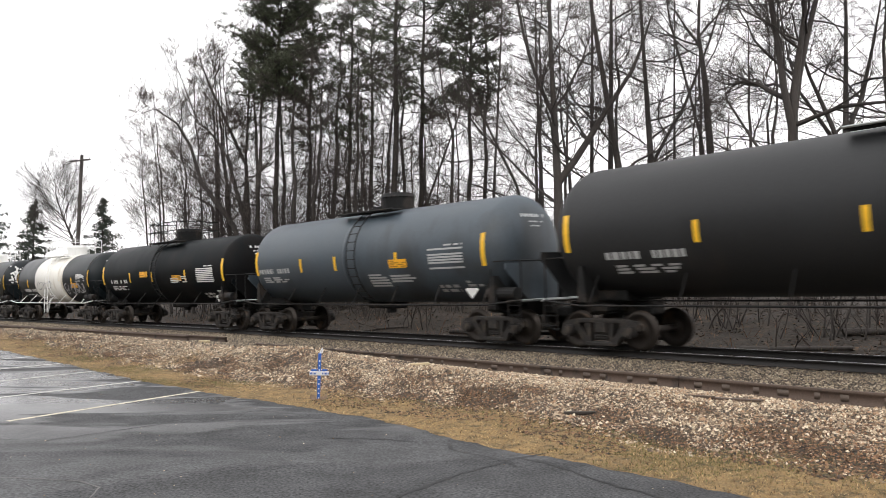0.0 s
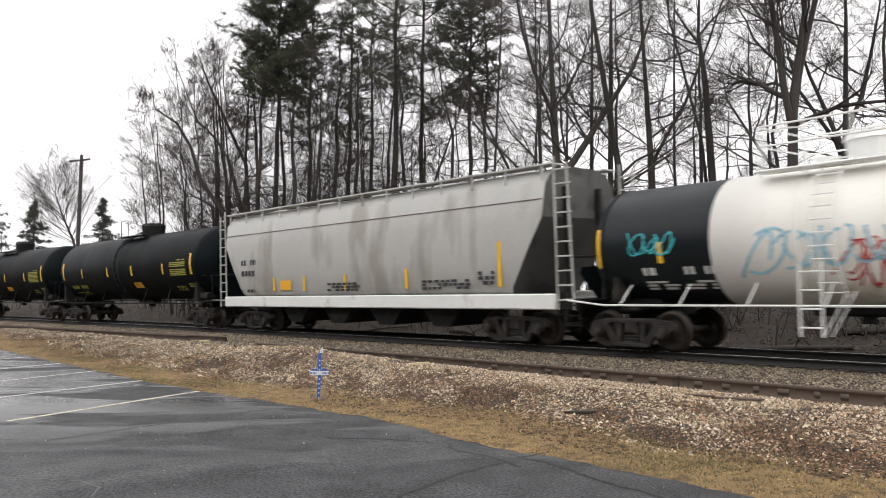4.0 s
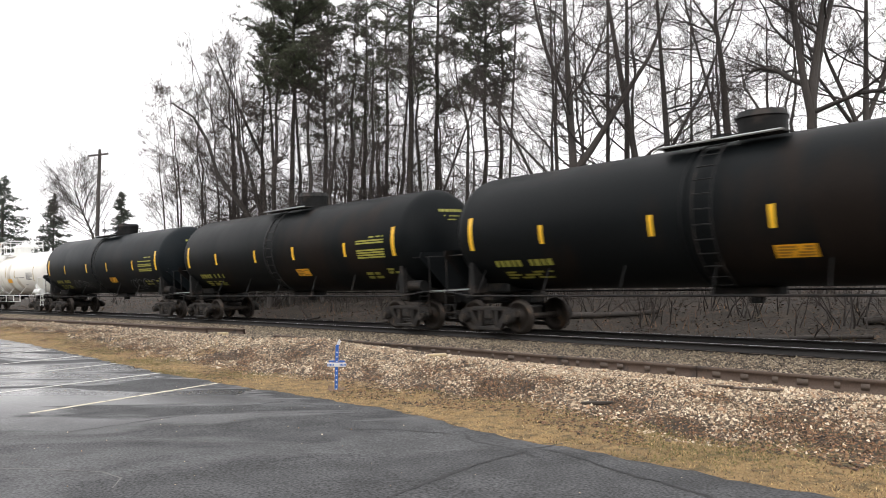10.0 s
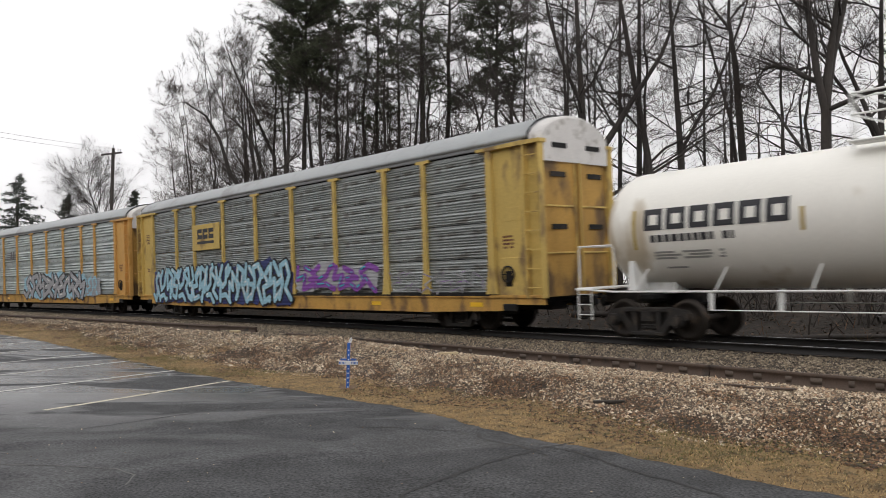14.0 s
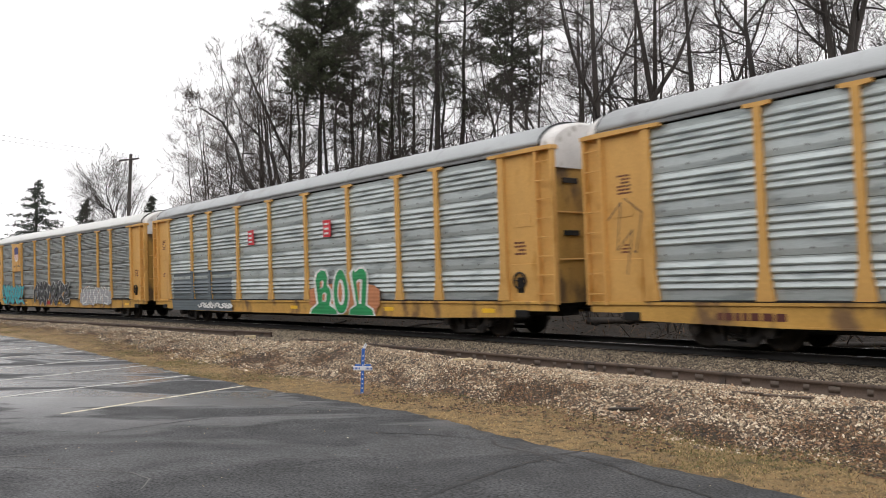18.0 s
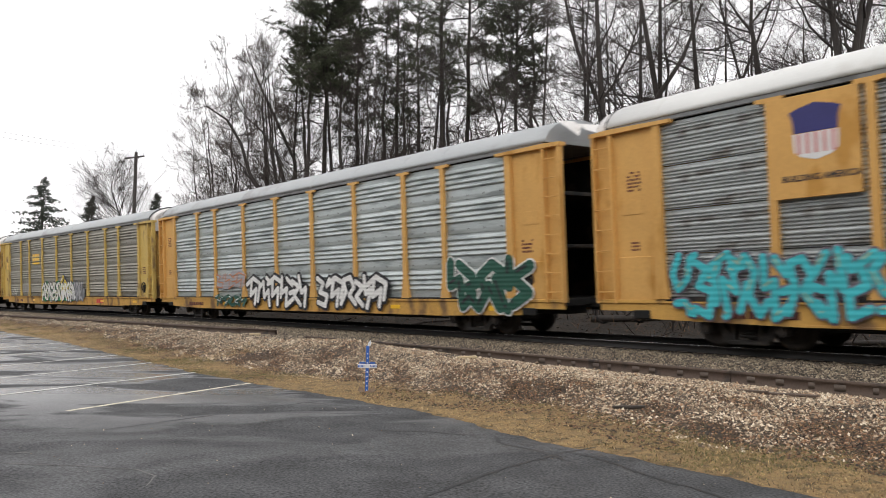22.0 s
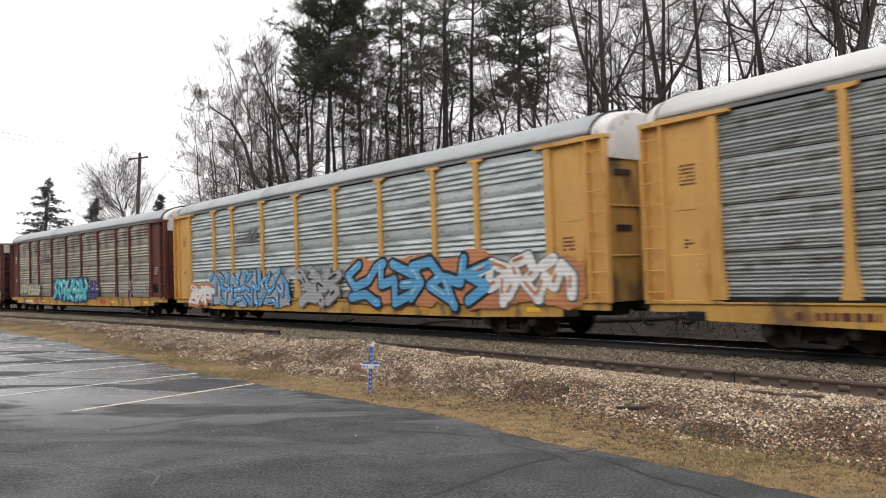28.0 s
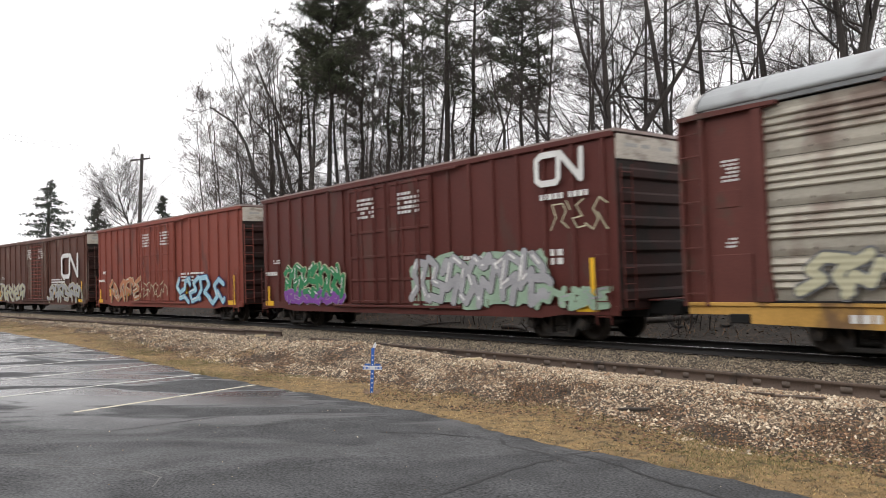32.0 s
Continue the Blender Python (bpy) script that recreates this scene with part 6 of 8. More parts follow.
    part("warning_panel", box(fresh(), (-3.8, -1.562, 1.75), (0.7, 0.008, 0.34)), LABEL_ORANGE, c, "orange warning panel")
    return c


hopper(-49.9)


# ---- sprayed and painted marks. They lie on the car's near side ----
def spray(name, color, ribs=True):
    """Spray paint; on ribbed sides the ribs show through it."""
    m = material(name, color, 0.5, vary=0.22, scale=2.0, fine=40, bump=0.0)
    if ribs:
        n, l = m.node_tree.nodes, m.node_tree.links
        tc = n.new("ShaderNodeTexCoord")
        wv = n.new("ShaderNodeTexWave")
        wv.bands_direction = "Z"
        wv.inputs["Scale"].default_value = 2.5
        wv.inputs["Distortion"].default_value = 0.0
        bp = n.new("ShaderNodeBump")
        bp.inputs["Strength"].default_value, bp.inputs["Distance"].default_value = 0.2, 0.03
        l.new(tc.outputs["Object"], wv.inputs["Vector"])
        l.new(wv.outputs["Fac"], bp.inputs["Height"])
        l.new(bp.outputs[0], n["Principled BSDF"].inputs["Normal"])
    return m


PAINTS = {
    "black": (0.02, 0.02, 0.024), "pink": (0.5, 0.2, 0.18), "purple_grey": (0.16, 0.13, 0.17), "faded": (0.1, 0.095, 0.1), "white": (0.72, 0.72, 0.7), "silver": (0.36, 0.36, 0.38), "grey": (0.16, 0.165, 0.175), "blue": (0.1, 0.34, 0.6), "pale_blue": (0.32, 0.55, 0.66),
    "navy": (0.02, 0.03, 0.14), "teal": (0.05, 0.45, 0.5), "green": (0.02, 0.22, 0.08), "leaf_green": (0.015, 0.26, 0.085), "dark_green": (0.015, 0.08, 0.055), "lime": (0.4, 0.45, 0.05), "magenta": (0.5, 0.03, 0.3), "purple": (0.22, 0.06, 0.34),
    "orange": (0.5, 0.2, 0.09), "cream": (0.5, 0.48, 0.33), "mint": (0.3, 0.42, 0.31), "red": (0.55, 0.03, 0.04), "grey_blue": (0.1, 0.125, 0.14), "slate": (0.2, 0.22, 0.24), "yellow": (0.62, 0.46, 0.05)}
SPRAY = {k: spray("spray_" + k, v) for k, v in PAINTS.items()}


SPRAY_FLAT = {k: spray("flat_spray_" + k, v, False) for k, v in PAINTS.items()}


def capsule(bm, a, b, w, y):
    """A flat rounded stroke from a to b in the x-z plane."""
    a, b = Vector(a), Vector(b)
    d = (b - a).normalized() if (b - a).length > 1e-6 else Vector((1, 0))
    n = Vector((-d.y, d.x))
    pts = []
    for i in range(5):
        t = -math.pi / 2 + math.pi * i / 4
        pts.append(b + (d * math.cos(t) + n * math.sin(t)) * w)
    for i in range(5):
        t = math.pi / 2 + math.pi * i / 4
        pts.append(a + (d * math.cos(t) + n * math.sin(t)) * w)
    bm.faces.new([bm.verts.new((p.x, y, p.y)) for p in pts])


def cloud(bm, x0, x1, z0, z1, y, rs, n=9):
    """An uneven patch of background paint."""
    pts = []
    k = 26
    for i in range(k):
        a = 6.2832 * i / k
        q = rs.uniform(0.82, 1.08)
        ca, sa = math.cos(a), math.sin(a)
        px = math.copysign(abs(ca) ** 0.5, ca) * q
        pz = math.copysign(abs(sa) ** 0.5, sa) * q
        pts.append(((x0 + x1) / 2 + px * (x1 - x0) / 2, y, (z0 + z1) / 2 + pz * (z1 - z0) / 2))
    bm.faces.new([bm.verts.new(p) for p in pts])


# skeletons of interlocking strokes, in a unit box: chevrons, hooks, bolts and loops
STROKES = (
    [[(-0.1, 0.75), (0.35, 0.95), (0.2, 0.35), (0.75, 0.6), (0.6, 0.05)], [(0.45, 1.0), (1.05, 0.8), (0.9, 0.3)]],
    [[(0.0, 0.1), (0.3, 0.5), (0.1, 0.9), (0.6, 1.0), (0.85, 0.65), (0.55, 0.4), (1.0, 0.1)]],
    [[(0.15, 1.0), (0.05, 0.45), (0.5, 0.6), (0.4, 0.0), (0.95, 0.25)], [(0.5, 0.95), (0.95, 0.7)], [(0.7, 0.45), (1.1, 0.5)]],
    [[(-0.05, 0.2), (0.25, 0.0), (0.55, 0.3), (0.35, 0.7), (0.7, 0.95), (1.05, 0.75)], [(0.6, 0.5), (0.95, 0.05)]],
    [[(0.0, 0.85), (0.5, 0.65), (0.1, 0.35), (0.55, 0.05)], [(0.55, 1.0), (0.7, 0.45), (1.05, 0.6), (0.85, 0.0)]],
    [[(0.3, 1.0), (0.0, 0.7), (0.25, 0.4), (0.65, 0.55), (0.8, 0.9), (1.05, 1.0)], [(0.15, 0.15), (0.6, 0.2), (0.95, 0.0)]],
    [[(0.05, 0.0), (0.15, 0.55), (0.5, 0.3), (0.6, 0.85), (0.95, 0.6), (1.05, 0.15)], [(0.0, 0.8), (0.35, 1.0)]],
    [[(0.9, 1.0), (0.45, 0.8), (0.75, 0.5), (0.2, 0.4), (0.35, 0.05), (0.9, 0.15)], [(0.0, 0.95), (0.2, 0.7)]],
)


def graffiti(c, x0, x1, z0, z1, fill, line, n, seed, shine=None, back=None, wide=0.17, edge=0.055, y=-1.557, wild=0.5, label=""):
    """An unreadable sprayed sprawl: thick interlocking strokes with edges, spikes and streaks."""
    rs = random.Random(seed)
    paints = SPRAY if y > -1.56 else SPRAY_FLAT
    H, W = z1 - z0, x1 - x0
    w = W / n
    thin = wide < 0.1
    hw = wide * 0.4 if thin else min(max(wide * 0.72, 0.09), w * 0.15, H * 0.13)
    lines, last = [], -1
    for i in range(n):
        g = rs.randrange(len(STROKES))
        g = (g + 1) % len(STROKES) if g == last else g
        last = g
        flip = rs.random() < 0.3
        lean = rs.uniform(-0.12, 0.22) * (0.4 + wild)
        ax, bx = x0 + w * (i - 0.06 - 0.1 * wild * rs.random()), w * (1.04 + 0.15 * wild * rs.random())
        lo, hi = z0 + hw + H * 0.06 * wild * rs.random(), z1 - hw - H * 0.12 * wild * rs.random()
        for path in STROKES[g]:
            pts = []
            for u, v in path:
                u = 1 - u if flip else u
                u, v = u + rs.uniform(-0.06, 0.06) * wild, v + rs.uniform(-0.05, 0.05) * wild
                pts.append((ax + bx * (u + lean * (v - 0.5)), lo + (hi - lo) * min(max(v, 0), 1)))
            if wild > 0.45 and rs.random() < 0.5:
                # a spur past the stroke's end
                (px, pz), (qx, qz) = pts[-2], pts[-1]
                pts.append((qx + (qx - px) * 0.15 + rs.uniform(-0.1, 0.1), min(max(qz + rs.uniform(-0.15, 0.15), z0), z1)))
            lines.append(pts)
    if back:
        bm = fresh()
        m = max(2, int(W / 1.1))
        for i in range(m):
            q = x0 + W * (i + 0.5) / m
            cloud(bm, q - 0.8, q + 0.8, z0 + rs.uniform(0, 0.15), z1 + rs.uniform(-0.3, 0.08), y + 0.003 - 0.0004 * i, rs)
        part("graffiti_background", bm, paints[back], c)

    def draw(name, mat, half, depth, label="", dx=0.0, dz=0.0):
        bm = fresh()
        j = 0
        for pts in lines:
            for a, b in zip(pts, pts[1:]):
                capsule(bm, (a[0] + dx, max(a[1] + dz, 0.56 + half)), (b[0] + dx, max(b[1] + dz, 0.56 + half)), half, y - depth - 0.00012 * j)
                j += 1
        part(name, bm, mat, c, label)
    if line and not thin:
        draw("graffiti_outline", paints[line], hw + edge, 0.0)
    draw("graffiti_fill", paints[fill], hw, 0.02, label)
    if shine:
        bm = fresh()
        for j, pts in enumerate(lines):
            for a, b in zip(pts, pts[1:]):
                if rs.random() < 0.55:
                    p, q = Vector(a), Vector(b)
                    o = Vector((-0.3, 0.35)) * hw
                    capsule(bm, p.lerp(q, 0.15) + o, p.lerp(q, rs.uniform(0.4, 0.85)) + o, hw * 0.26, y - 0.042 - 0.0002 * j)
        part("graffiti_shine", bm, paints[shine], c)


def flat_shape(bm, pts, y):
    bm.faces.new([bm.verts.new((x, y, z)) for x, z in pts])
    return bm


def stroke_path(pts, w, y):
    bm = fresh()
    for i, (a, b) in enumerate(zip(pts, pts[1:])):
        capsule(bm, a, b, w, y - 0.0003 * i)
    return bm


def writing(c, text, x, z, size, bold, mat, y, label="", squeeze=1.0):
    """Letters in the built-in font, standing on the near side."""
    cu = bpy.data.curves.new("lettering", "FONT")
    cu.body, cu.size, cu.offset, cu.resolution_u = text, size, bold, 4
    tmp = bpy.data.objects.new("lettering", cu)
    me = bpy.data.meshes.new_from_object(tmp)
    bpy.data.objects.remove(tmp)
    me.transform(Matrix.Diagonal((squeeze, 1, 1, 1)))
    me.materials.clear()
    me.materials.append(mat)
    ob = part("lettering", me, None, c, label, pose(x, y, z, 90, 0, 0))
    return ob


A1, A2, A3, A4, A5, A6, A7, A8, A9 = RACKS
B1, B2, B3, B4 = BOXES
PY = -1.557


def panel_sign(c, x0, x1, z0, z1, mat, y=PY, label="painted panel"):
    return part("sign_panel", box(fresh(), ((x0 + x1) / 2, y + 0.02, (z0 + z1) / 2), (x1 - x0, 0.03, z1 - z0), 0.01), mat, c, label)


def bar_logo(c, x0, x1, z0, z1, n, mat, y, under=True):
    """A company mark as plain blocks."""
    w = (x1 - x0) / n
    for i in range(n):
        a, b, mid = x0 + w * (i + 0.06), x0 + w * (i + 0.92), (z0 + z1) / 2
        bm = flat_shape(fresh(), [(a, z0), (b, z0), (b, mid - 0.04), (a + 0.14, mid - 0.04), (a + 0.14, mid + 0.05), (b, mid + 0.05), (b, z1), (a, z1)], y - 0.001)
        part("company_mark", bm, mat, c, "company mark")
    if under:
        part("company_mark", flat_shape(fresh(), [(x0, z0 - 0.22), (x1, z0 - 0.22), (x1, z0 - 0.1), (x0, z0 - 0.1)], y), mat, c, "line under the company mark")


def faded_mark(c):
    """A worn company mark: speed lines running into a slanted block."""
    for k in range(4):
        part("company_mark", flat_shape(fresh(), [(-6.7 + 0.06 * k, 3.5 + 0.13 * k), (-5.6 + 0.06 * k, 3.5 + 0.13 * k), (-5.57 + 0.06 * k, 3.56 + 0.13 * k), (-6.67 + 0.06 * k, 3.56 + 0.13 * k)], PY), SPRAY["faded"], c, "faded dark company mark")
    for x in (-5.55, -5.1):
        part("company_mark", flat_shape(fresh(), [(x, 3.48), (x + 0.36, 3.48), (x + 0.56, 4.0), (x + 0.2, 4.0)], PY - 0.001), SPRAY["faded"], c, "faded dark company mark")


# first rack
panel_sign(A1, -7.1, -4.5, 3.05, 4.2, YELLOW_PALE)
bar_logo(A1, -6.7, -5.0, 3.55, 4.0, 3, LETTER_BLACK, PY - 0.003)
graffiti(A1, -11.6, 1.3, 0.62, 2.45, "pale_blue", "black", 18, 101, "white", "navy", 0.15, 0.085, wild=0.9, label="pale blue wild-style graffiti")
graffiti(A1, 1.8, 6.6, 1.15, 2.2, "purple", None, 4, 102, "teal", "silver", 0.14)
graffiti(A1, 7.4, 11.6, 1.1, 1.85, "silver", None, 5, 103, "purple", None, 0.06)
# second
graffiti(A2, -2.5, 7.6, 0.75, 2.45, "silver", "black", 7, 111, "white", "pale_blue", 0.2, 0.1, wild=0.4, label="silver and black block graffiti")
graffiti(A2, 7.9, 9.6, 0.9, 2.2, "pale_blue", None, 2, 112, "orange", "silver", 0.1)
faded_mark(A2)
graffiti(A2, -12.9, -12.1, 1.6, 3.6, "black", None, 1, 113, None, None, 0.03)
# third: block letters in green with white edges
cloud_bm = fresh()
crs2 = random.Random(9)
cloud(cloud_bm, 1.6, 4.7, 0.62, 1.7, PY + 0.004, crs2)
cloud(cloud_bm, 4.8, 6.1, 0.62, 1.65, PY + 0.0035, crs2)
part("graffiti_background", cloud_bm, SPRAY["orange"], A3)


def painted_letter(c, edge, body, holes):
    """A broad letter: white edge, green body, white counters with the orange ground inside."""
    edge, body, *holes = [[(x, 0.56 + (z - 0.56) * 0.87) for x, z in q] for q in (edge, body, *holes)]
    part("graffiti_letter", flat_shape(fresh(), edge, PY - 0.004), SPRAY["white"], c, "white edge of a large graffiti letter")
    part("graffiti_letter", flat_shape(fresh(), body, PY - 0.01), SPRAY["leaf_green"], c, "large green graffiti letter")
    for hole in holes:
        mx, mz = sum(q[0] for q in hole) / len(hole), sum(q[1] for q in hole) / len(hole)
        part("graffiti_letter", flat_shape(fresh(), hole, PY - 0.016), SPRAY["white"], c, "white opening in a graffiti letter")
        part("graffiti_letter", flat_shape(fresh(), [(mx - 0.04 + (x - mx) * 0.55, mz + (z - mz) * 0.75) for x, z in hole], PY - 0.022), SPRAY["orange"], c, "orange ground in a graffiti letter")


B_EDGE = [(1.62, 0.55), (1.7, 0.78), (2.12, 1.0), (2.04, 1.5), (1.96, 2.0), (2.12, 2.33), (2.48, 2.48), (2.86, 2.44), (3.02, 2.15), (2.98, 1.8), (3.16, 1.64), (3.22, 1.3), (3.14, 1.02), (3.55, 0.78), (3.62, 0.55)]
B_BODY = [(1.74, 0.57), (1.82, 0.74), (2.28, 0.98), (2.2, 1.5), (2.12, 1.95), (2.25, 2.25), (2.5, 2.4), (2.8, 2.36), (2.93, 2.1), (2.9, 1.75), (3.08, 1.6), (3.14, 1.3), (3.02, 0.92), (3.45, 0.74), (3.52, 0.57)]
painted_letter(A3, B_EDGE, B_BODY, ([(2.42, 1.62), (2.45, 1.9), (2.6, 2.0), (2.7, 1.9), (2.62, 1.66)], [(2.55, 1.08), (2.58, 1.4), (2.75, 1.48), (2.88, 1.4), (2.8, 1.08)]))
O_RING = [(3.79 + 0.46 * math.cos(a) * (1 - 0.12 * math.sin(a)), 1.5 + 0.9 * math.sin(a)) for a in (0.35 * k for k in range(18))]
painted_letter(A3, [(3.79 + (x - 3.79) * 1.2 - 0.03, 1.5 + (z - 1.5) * 1.05) for x, z in O_RING], O_RING, ([(3.81 + (x - 3.79) * 0.5, 1.46 + (z - 1.48) * 0.6) for x, z in O_RING],))
N_EDGE = [(4.24, 0.55), (4.28, 0.8), (4.62, 0.98), (4.5, 1.5), (4.34, 2.25), (4.6, 2.48), (4.74, 2.36), (4.95, 2.47), (5.24, 2.47), (5.46, 2.24), (5.49, 1.9), (5.38, 1.0), (5.72, 0.83), (5.84, 0.55)]
N_BODY = [(4.3, 0.57), (4.36, 0.78), (4.76, 0.95), (4.66, 1.5), (4.5, 2.2), (4.62, 2.36), (4.72, 2.25), (4.95, 2.38), (5.2, 2.38), (5.38, 2.2), (5.4, 1.9), (5.28, 0.95), (5.66, 0.78), (5.74, 0.57)]
painted_letter(A3, N_EDGE, N_BODY, ([(4.9, 1.0), (4.82, 1.6), (4.78, 1.9), (4.98, 2.0), (5.14, 1.95), (5.04, 1.0)],))
for x in (-3.2, 2.7):
    sign = panel_sign(A3, x, x + 0.5, 3.36, 3.98, SPRAY["red"], label="small red square sign")
    for k in range(3):
        part("company_mark", flat_shape(fresh(), [(x + 0.1, 3.46 + 0.17 * k), (x + 0.38, 3.46 + 0.17 * k), (x + 0.38, 3.53 + 0.17 * k), (x + 0.1, 3.53 + 0.17 * k)], PY - 0.004), LETTER_WHITE, A3)
def overpaint(c, x0, x1, top, mat, label):
    """Paint rolled over ribs, posts and sill alike."""
    for a, b in zip(RACK_POSTS, RACK_POSTS[1:]):
        u, v = max(a, x0), min(b, x1)
        if v - u > 0.1:
            part("paint_patch", rib_panel(v - u - 0.02, top - 1.1, mat, 16), None, c, label, pose(u + 0.01, -1.437, 1.1))
    for x in RACK_POSTS:
        if x0 < x < x1:
            part("paint_patch", prism(fresh(), [(x - 0.206, 1.08), (x + 0.206, 1.08), (x + 0.107, 1.75), (x + 0.09, top), (x - 0.09, top), (x - 0.107, 1.75)], -1.556, -1.5), mat, c, label)
    part("paint_patch", flat_shape(fresh(), [(x0 + 0.1, 0.57), (x1 + 0.2, 0.57), (x1, 1.06), (x0, 1.06)], -1.535), mat, c, label)


overpaint(A3, -11.5, -5.0, 2.42, SPRAY["grey_blue"], "blue-grey overpainted patch")
graffiti(A3, -8.1, -4.8, 0.66, 0.95, "white", None, 6, 121, None, None, 0.12)
FLAT_NAVY = spray("sign_navy", (0.03, 0.03, 0.14), False)
FLAT_PINK = spray("sign_faded_red", (0.55, 0.22, 0.2), False)
# fourth: shield on a yellow panel
panel_sign(A4, -9.14, -7.31, 3.05, 5.05, YELLOW_PAINT)
part("company_mark", flat_shape(fresh(), [(-8.58, 4.3), (-7.72, 4.3), (-7.7, 4.55), (-7.64, 4.72), (-7.8, 4.78), (-8.15, 4.86), (-8.5, 4.78), (-8.66, 4.72), (-8.6, 4.55)], PY - 0.004), FLAT_NAVY, A4, "dark blue top of a shield")
part("company_mark", flat_shape(fresh(), [(-8.6, 4.29), (-7.7, 4.29), (-7.72, 3.95), (-7.85, 3.84), (-8.15, 3.76), (-8.45, 3.84), (-8.58, 3.95)], PY - 0.004), LETTER_WHITE, A4, "pale lower part of a shield")
for k in range(5):
    part("company_mark", flat_shape(fresh(), [(-8.52 + 0.17 * k, 3.9), (-8.44 + 0.17 * k, 3.88), (-8.44 + 0.17 * k, 4.28), (-8.52 + 0.17 * k, 4.28)], PY - 0.008), FLAT_PINK, A4, "faded red stripe of the shield")
writing(A4, "BUILDING AMERICA", -8.85, 3.38, 0.17, 0.004, LETTER_BLACK, PY - 0.006, "small dark slogan lettering")
graffiti(A4, -11.5, -6.6, 0.62, 2.15, "teal", "purple_grey", 9, 131, "mint", None, 0.12, 0.04, wild=0.9)
graffiti(A4, -4.1, 2.6, 0.62, 2.3, "black", "white", 6, 132, "silver", None, 0.2, 0.04, wild=0.5, label="black graffiti with thin white edges")
graffiti(A4, 4.6, 9.0, 0.65, 1.9, "white", None, 5, 133, "orange", "silver", 0.09)
# fifth
graffiti(A5, -3.7, 1.0, 0.65, 2.0, "white", "black", 5, 141, None, None, 0.13, 0.1, wild=0.25, label="white block graffiti with black edges")
graffiti(A5, 1.8, 6.1, 0.65, 1.9, "white", "black", 5, 142, None, None, 0.13, 0.1, wild=0.25, label="white block graffiti with black edges")
graffiti(A5, 9.4, 12.6, 0.6, 2.4, "dark_green", "white", 3, 143, "black", None, 0.26, 0.05, wild=0.9)
graffiti(A5, -6.9, -4.1, 1.4, 2.2, "orange", None, 3, 144, None, "silver", 0.07)
graffiti(A5, -6.9, -4.1, 0.62, 1.25, "dark_green", None, 3, 145, "white", None, 0.12)
# sixth
bar_logo(A6, -6.2, -4.7, 3.55, 4.05, 3, YELLOW_REFLECT, PY)
graffiti(A6, -4.0, 2.0, 0.64, 2.1, "white", "black", 10, 151, "lime", "green", 0.15, 0.06, wild=0.8, label="lime and green graffiti")
graffiti(A6, -0.2, 0.9, 0.64, 2.5, "yellow", "navy", 1, 152, "white", None, 0.2)
graffiti(A6, 1.6, 3.5, 0.75, 2.0, "silver", "grey", 4, 153, "white", "grey", 0.12, 0.05)
graffiti(A6, -10.9, -9.7, 1.15, 1.7, "white", None, 2, 154, None, None, 0.05)
graffiti(A6, -8.4, -6.8, 1.2, 2.1, "silver", None, 3, 155, None, None, 0.06)
panel_sign(A6, -12.5, -12.0, 3.1, 3.6, YELLOW_REFLECT, -1.5)
# seventh
panel_sign(A7, -6.3, -3.3, 2.95, 4.3, YELLOW_PAINT)
part("company_mark", stroke_path([(-4.9, 4.0), (-5.6, 4.0), (-5.8, 3.8), (-5.8, 3.45), (-5.6, 3.3), (-5.0, 3.3)], 0.08, PY - 0.004), LETTER_BLACK, A7, "black company mark")
part("company_mark", stroke_path([(-4.85, 3.3), (-4.85, 4.0), (-4.2, 3.3), (-4.2, 4.0)], 0.08, PY - 0.004), LETTER_BLACK, A7, "black company mark")
graffiti(A7, -6.3, 1.4, 0.62, 2.75, "magenta", "black", 7, 161, None, "magenta", 0.3, 0.06, wild=0.6, label="magenta bubble graffiti with dark edges")
graffiti(A7, 2.1, 8.6, 0.66, 2.7, "black", "white", 5, 162, "magenta", None, 0.24, 0.09, wild=0.7)
graffiti(A7, 8.9, 11.5, 0.9, 1.8, "silver", None, 4, 163, None, None, 0.07)
# eighth
graffiti(A8, -9.3, -2.0, 0.64, 2.3, "blue", "black", 8, 171, "white", "silver", 0.13, 0.04, wild=0.7, label="blue graffiti with black edges")
graffiti(A8, -1.0, 1.7, 0.7, 2.3, "silver", "grey", 2, 172, "black", None, 0.26)
graffiti(A8, 2.5, 9.6, 0.75, 2.5, "blue", "black", 4, 173, "pale_blue", "orange", 0.21, 0.1, wild=0.6, label="bright blue graffiti with black edges")
graffiti(A8, 9.4, 12.8, 0.8, 2.4, "white", "grey", 3, 174, "orange", "orange", 0.22, 0.06, wild=0.9)
graffiti(A8, -11.7, -9.2, 0.66, 1.75, "white", "orange", 2, 175, "red", None, 0.26, 0.16, wild=0.9, label="white and orange flame of graffiti")
faded_mark(A8)
# ninth
graffiti(A9, -3.5, 2.6, 0.7, 2.35, "teal", "navy", 5, 181, "white", "navy", 0.24, 0.06, wild=0.4, label="turquoise graffiti on a navy ground")
graffiti(A9, 2.6, 4.4, 0.9, 2.2, "navy", None, 2, 182, "white", None, 0.25)
graffiti(A9, -11.0, -6.6, 1.1, 2.05, "cream", "grey", 5, 183, None, None, 0.14, 0.05)
graffiti(A9, -6.4, -4.0, 1.1, 2.0, "silver", None, 3, 184, None, None, 0.05)
graffiti(A9, 7.8, 11.6, 1.05, 2.15, "silver", None, 5, 185, "white", None, 0.08, wild=0.9)
faded_mark(A9)
# boxcars
BY = -1.565


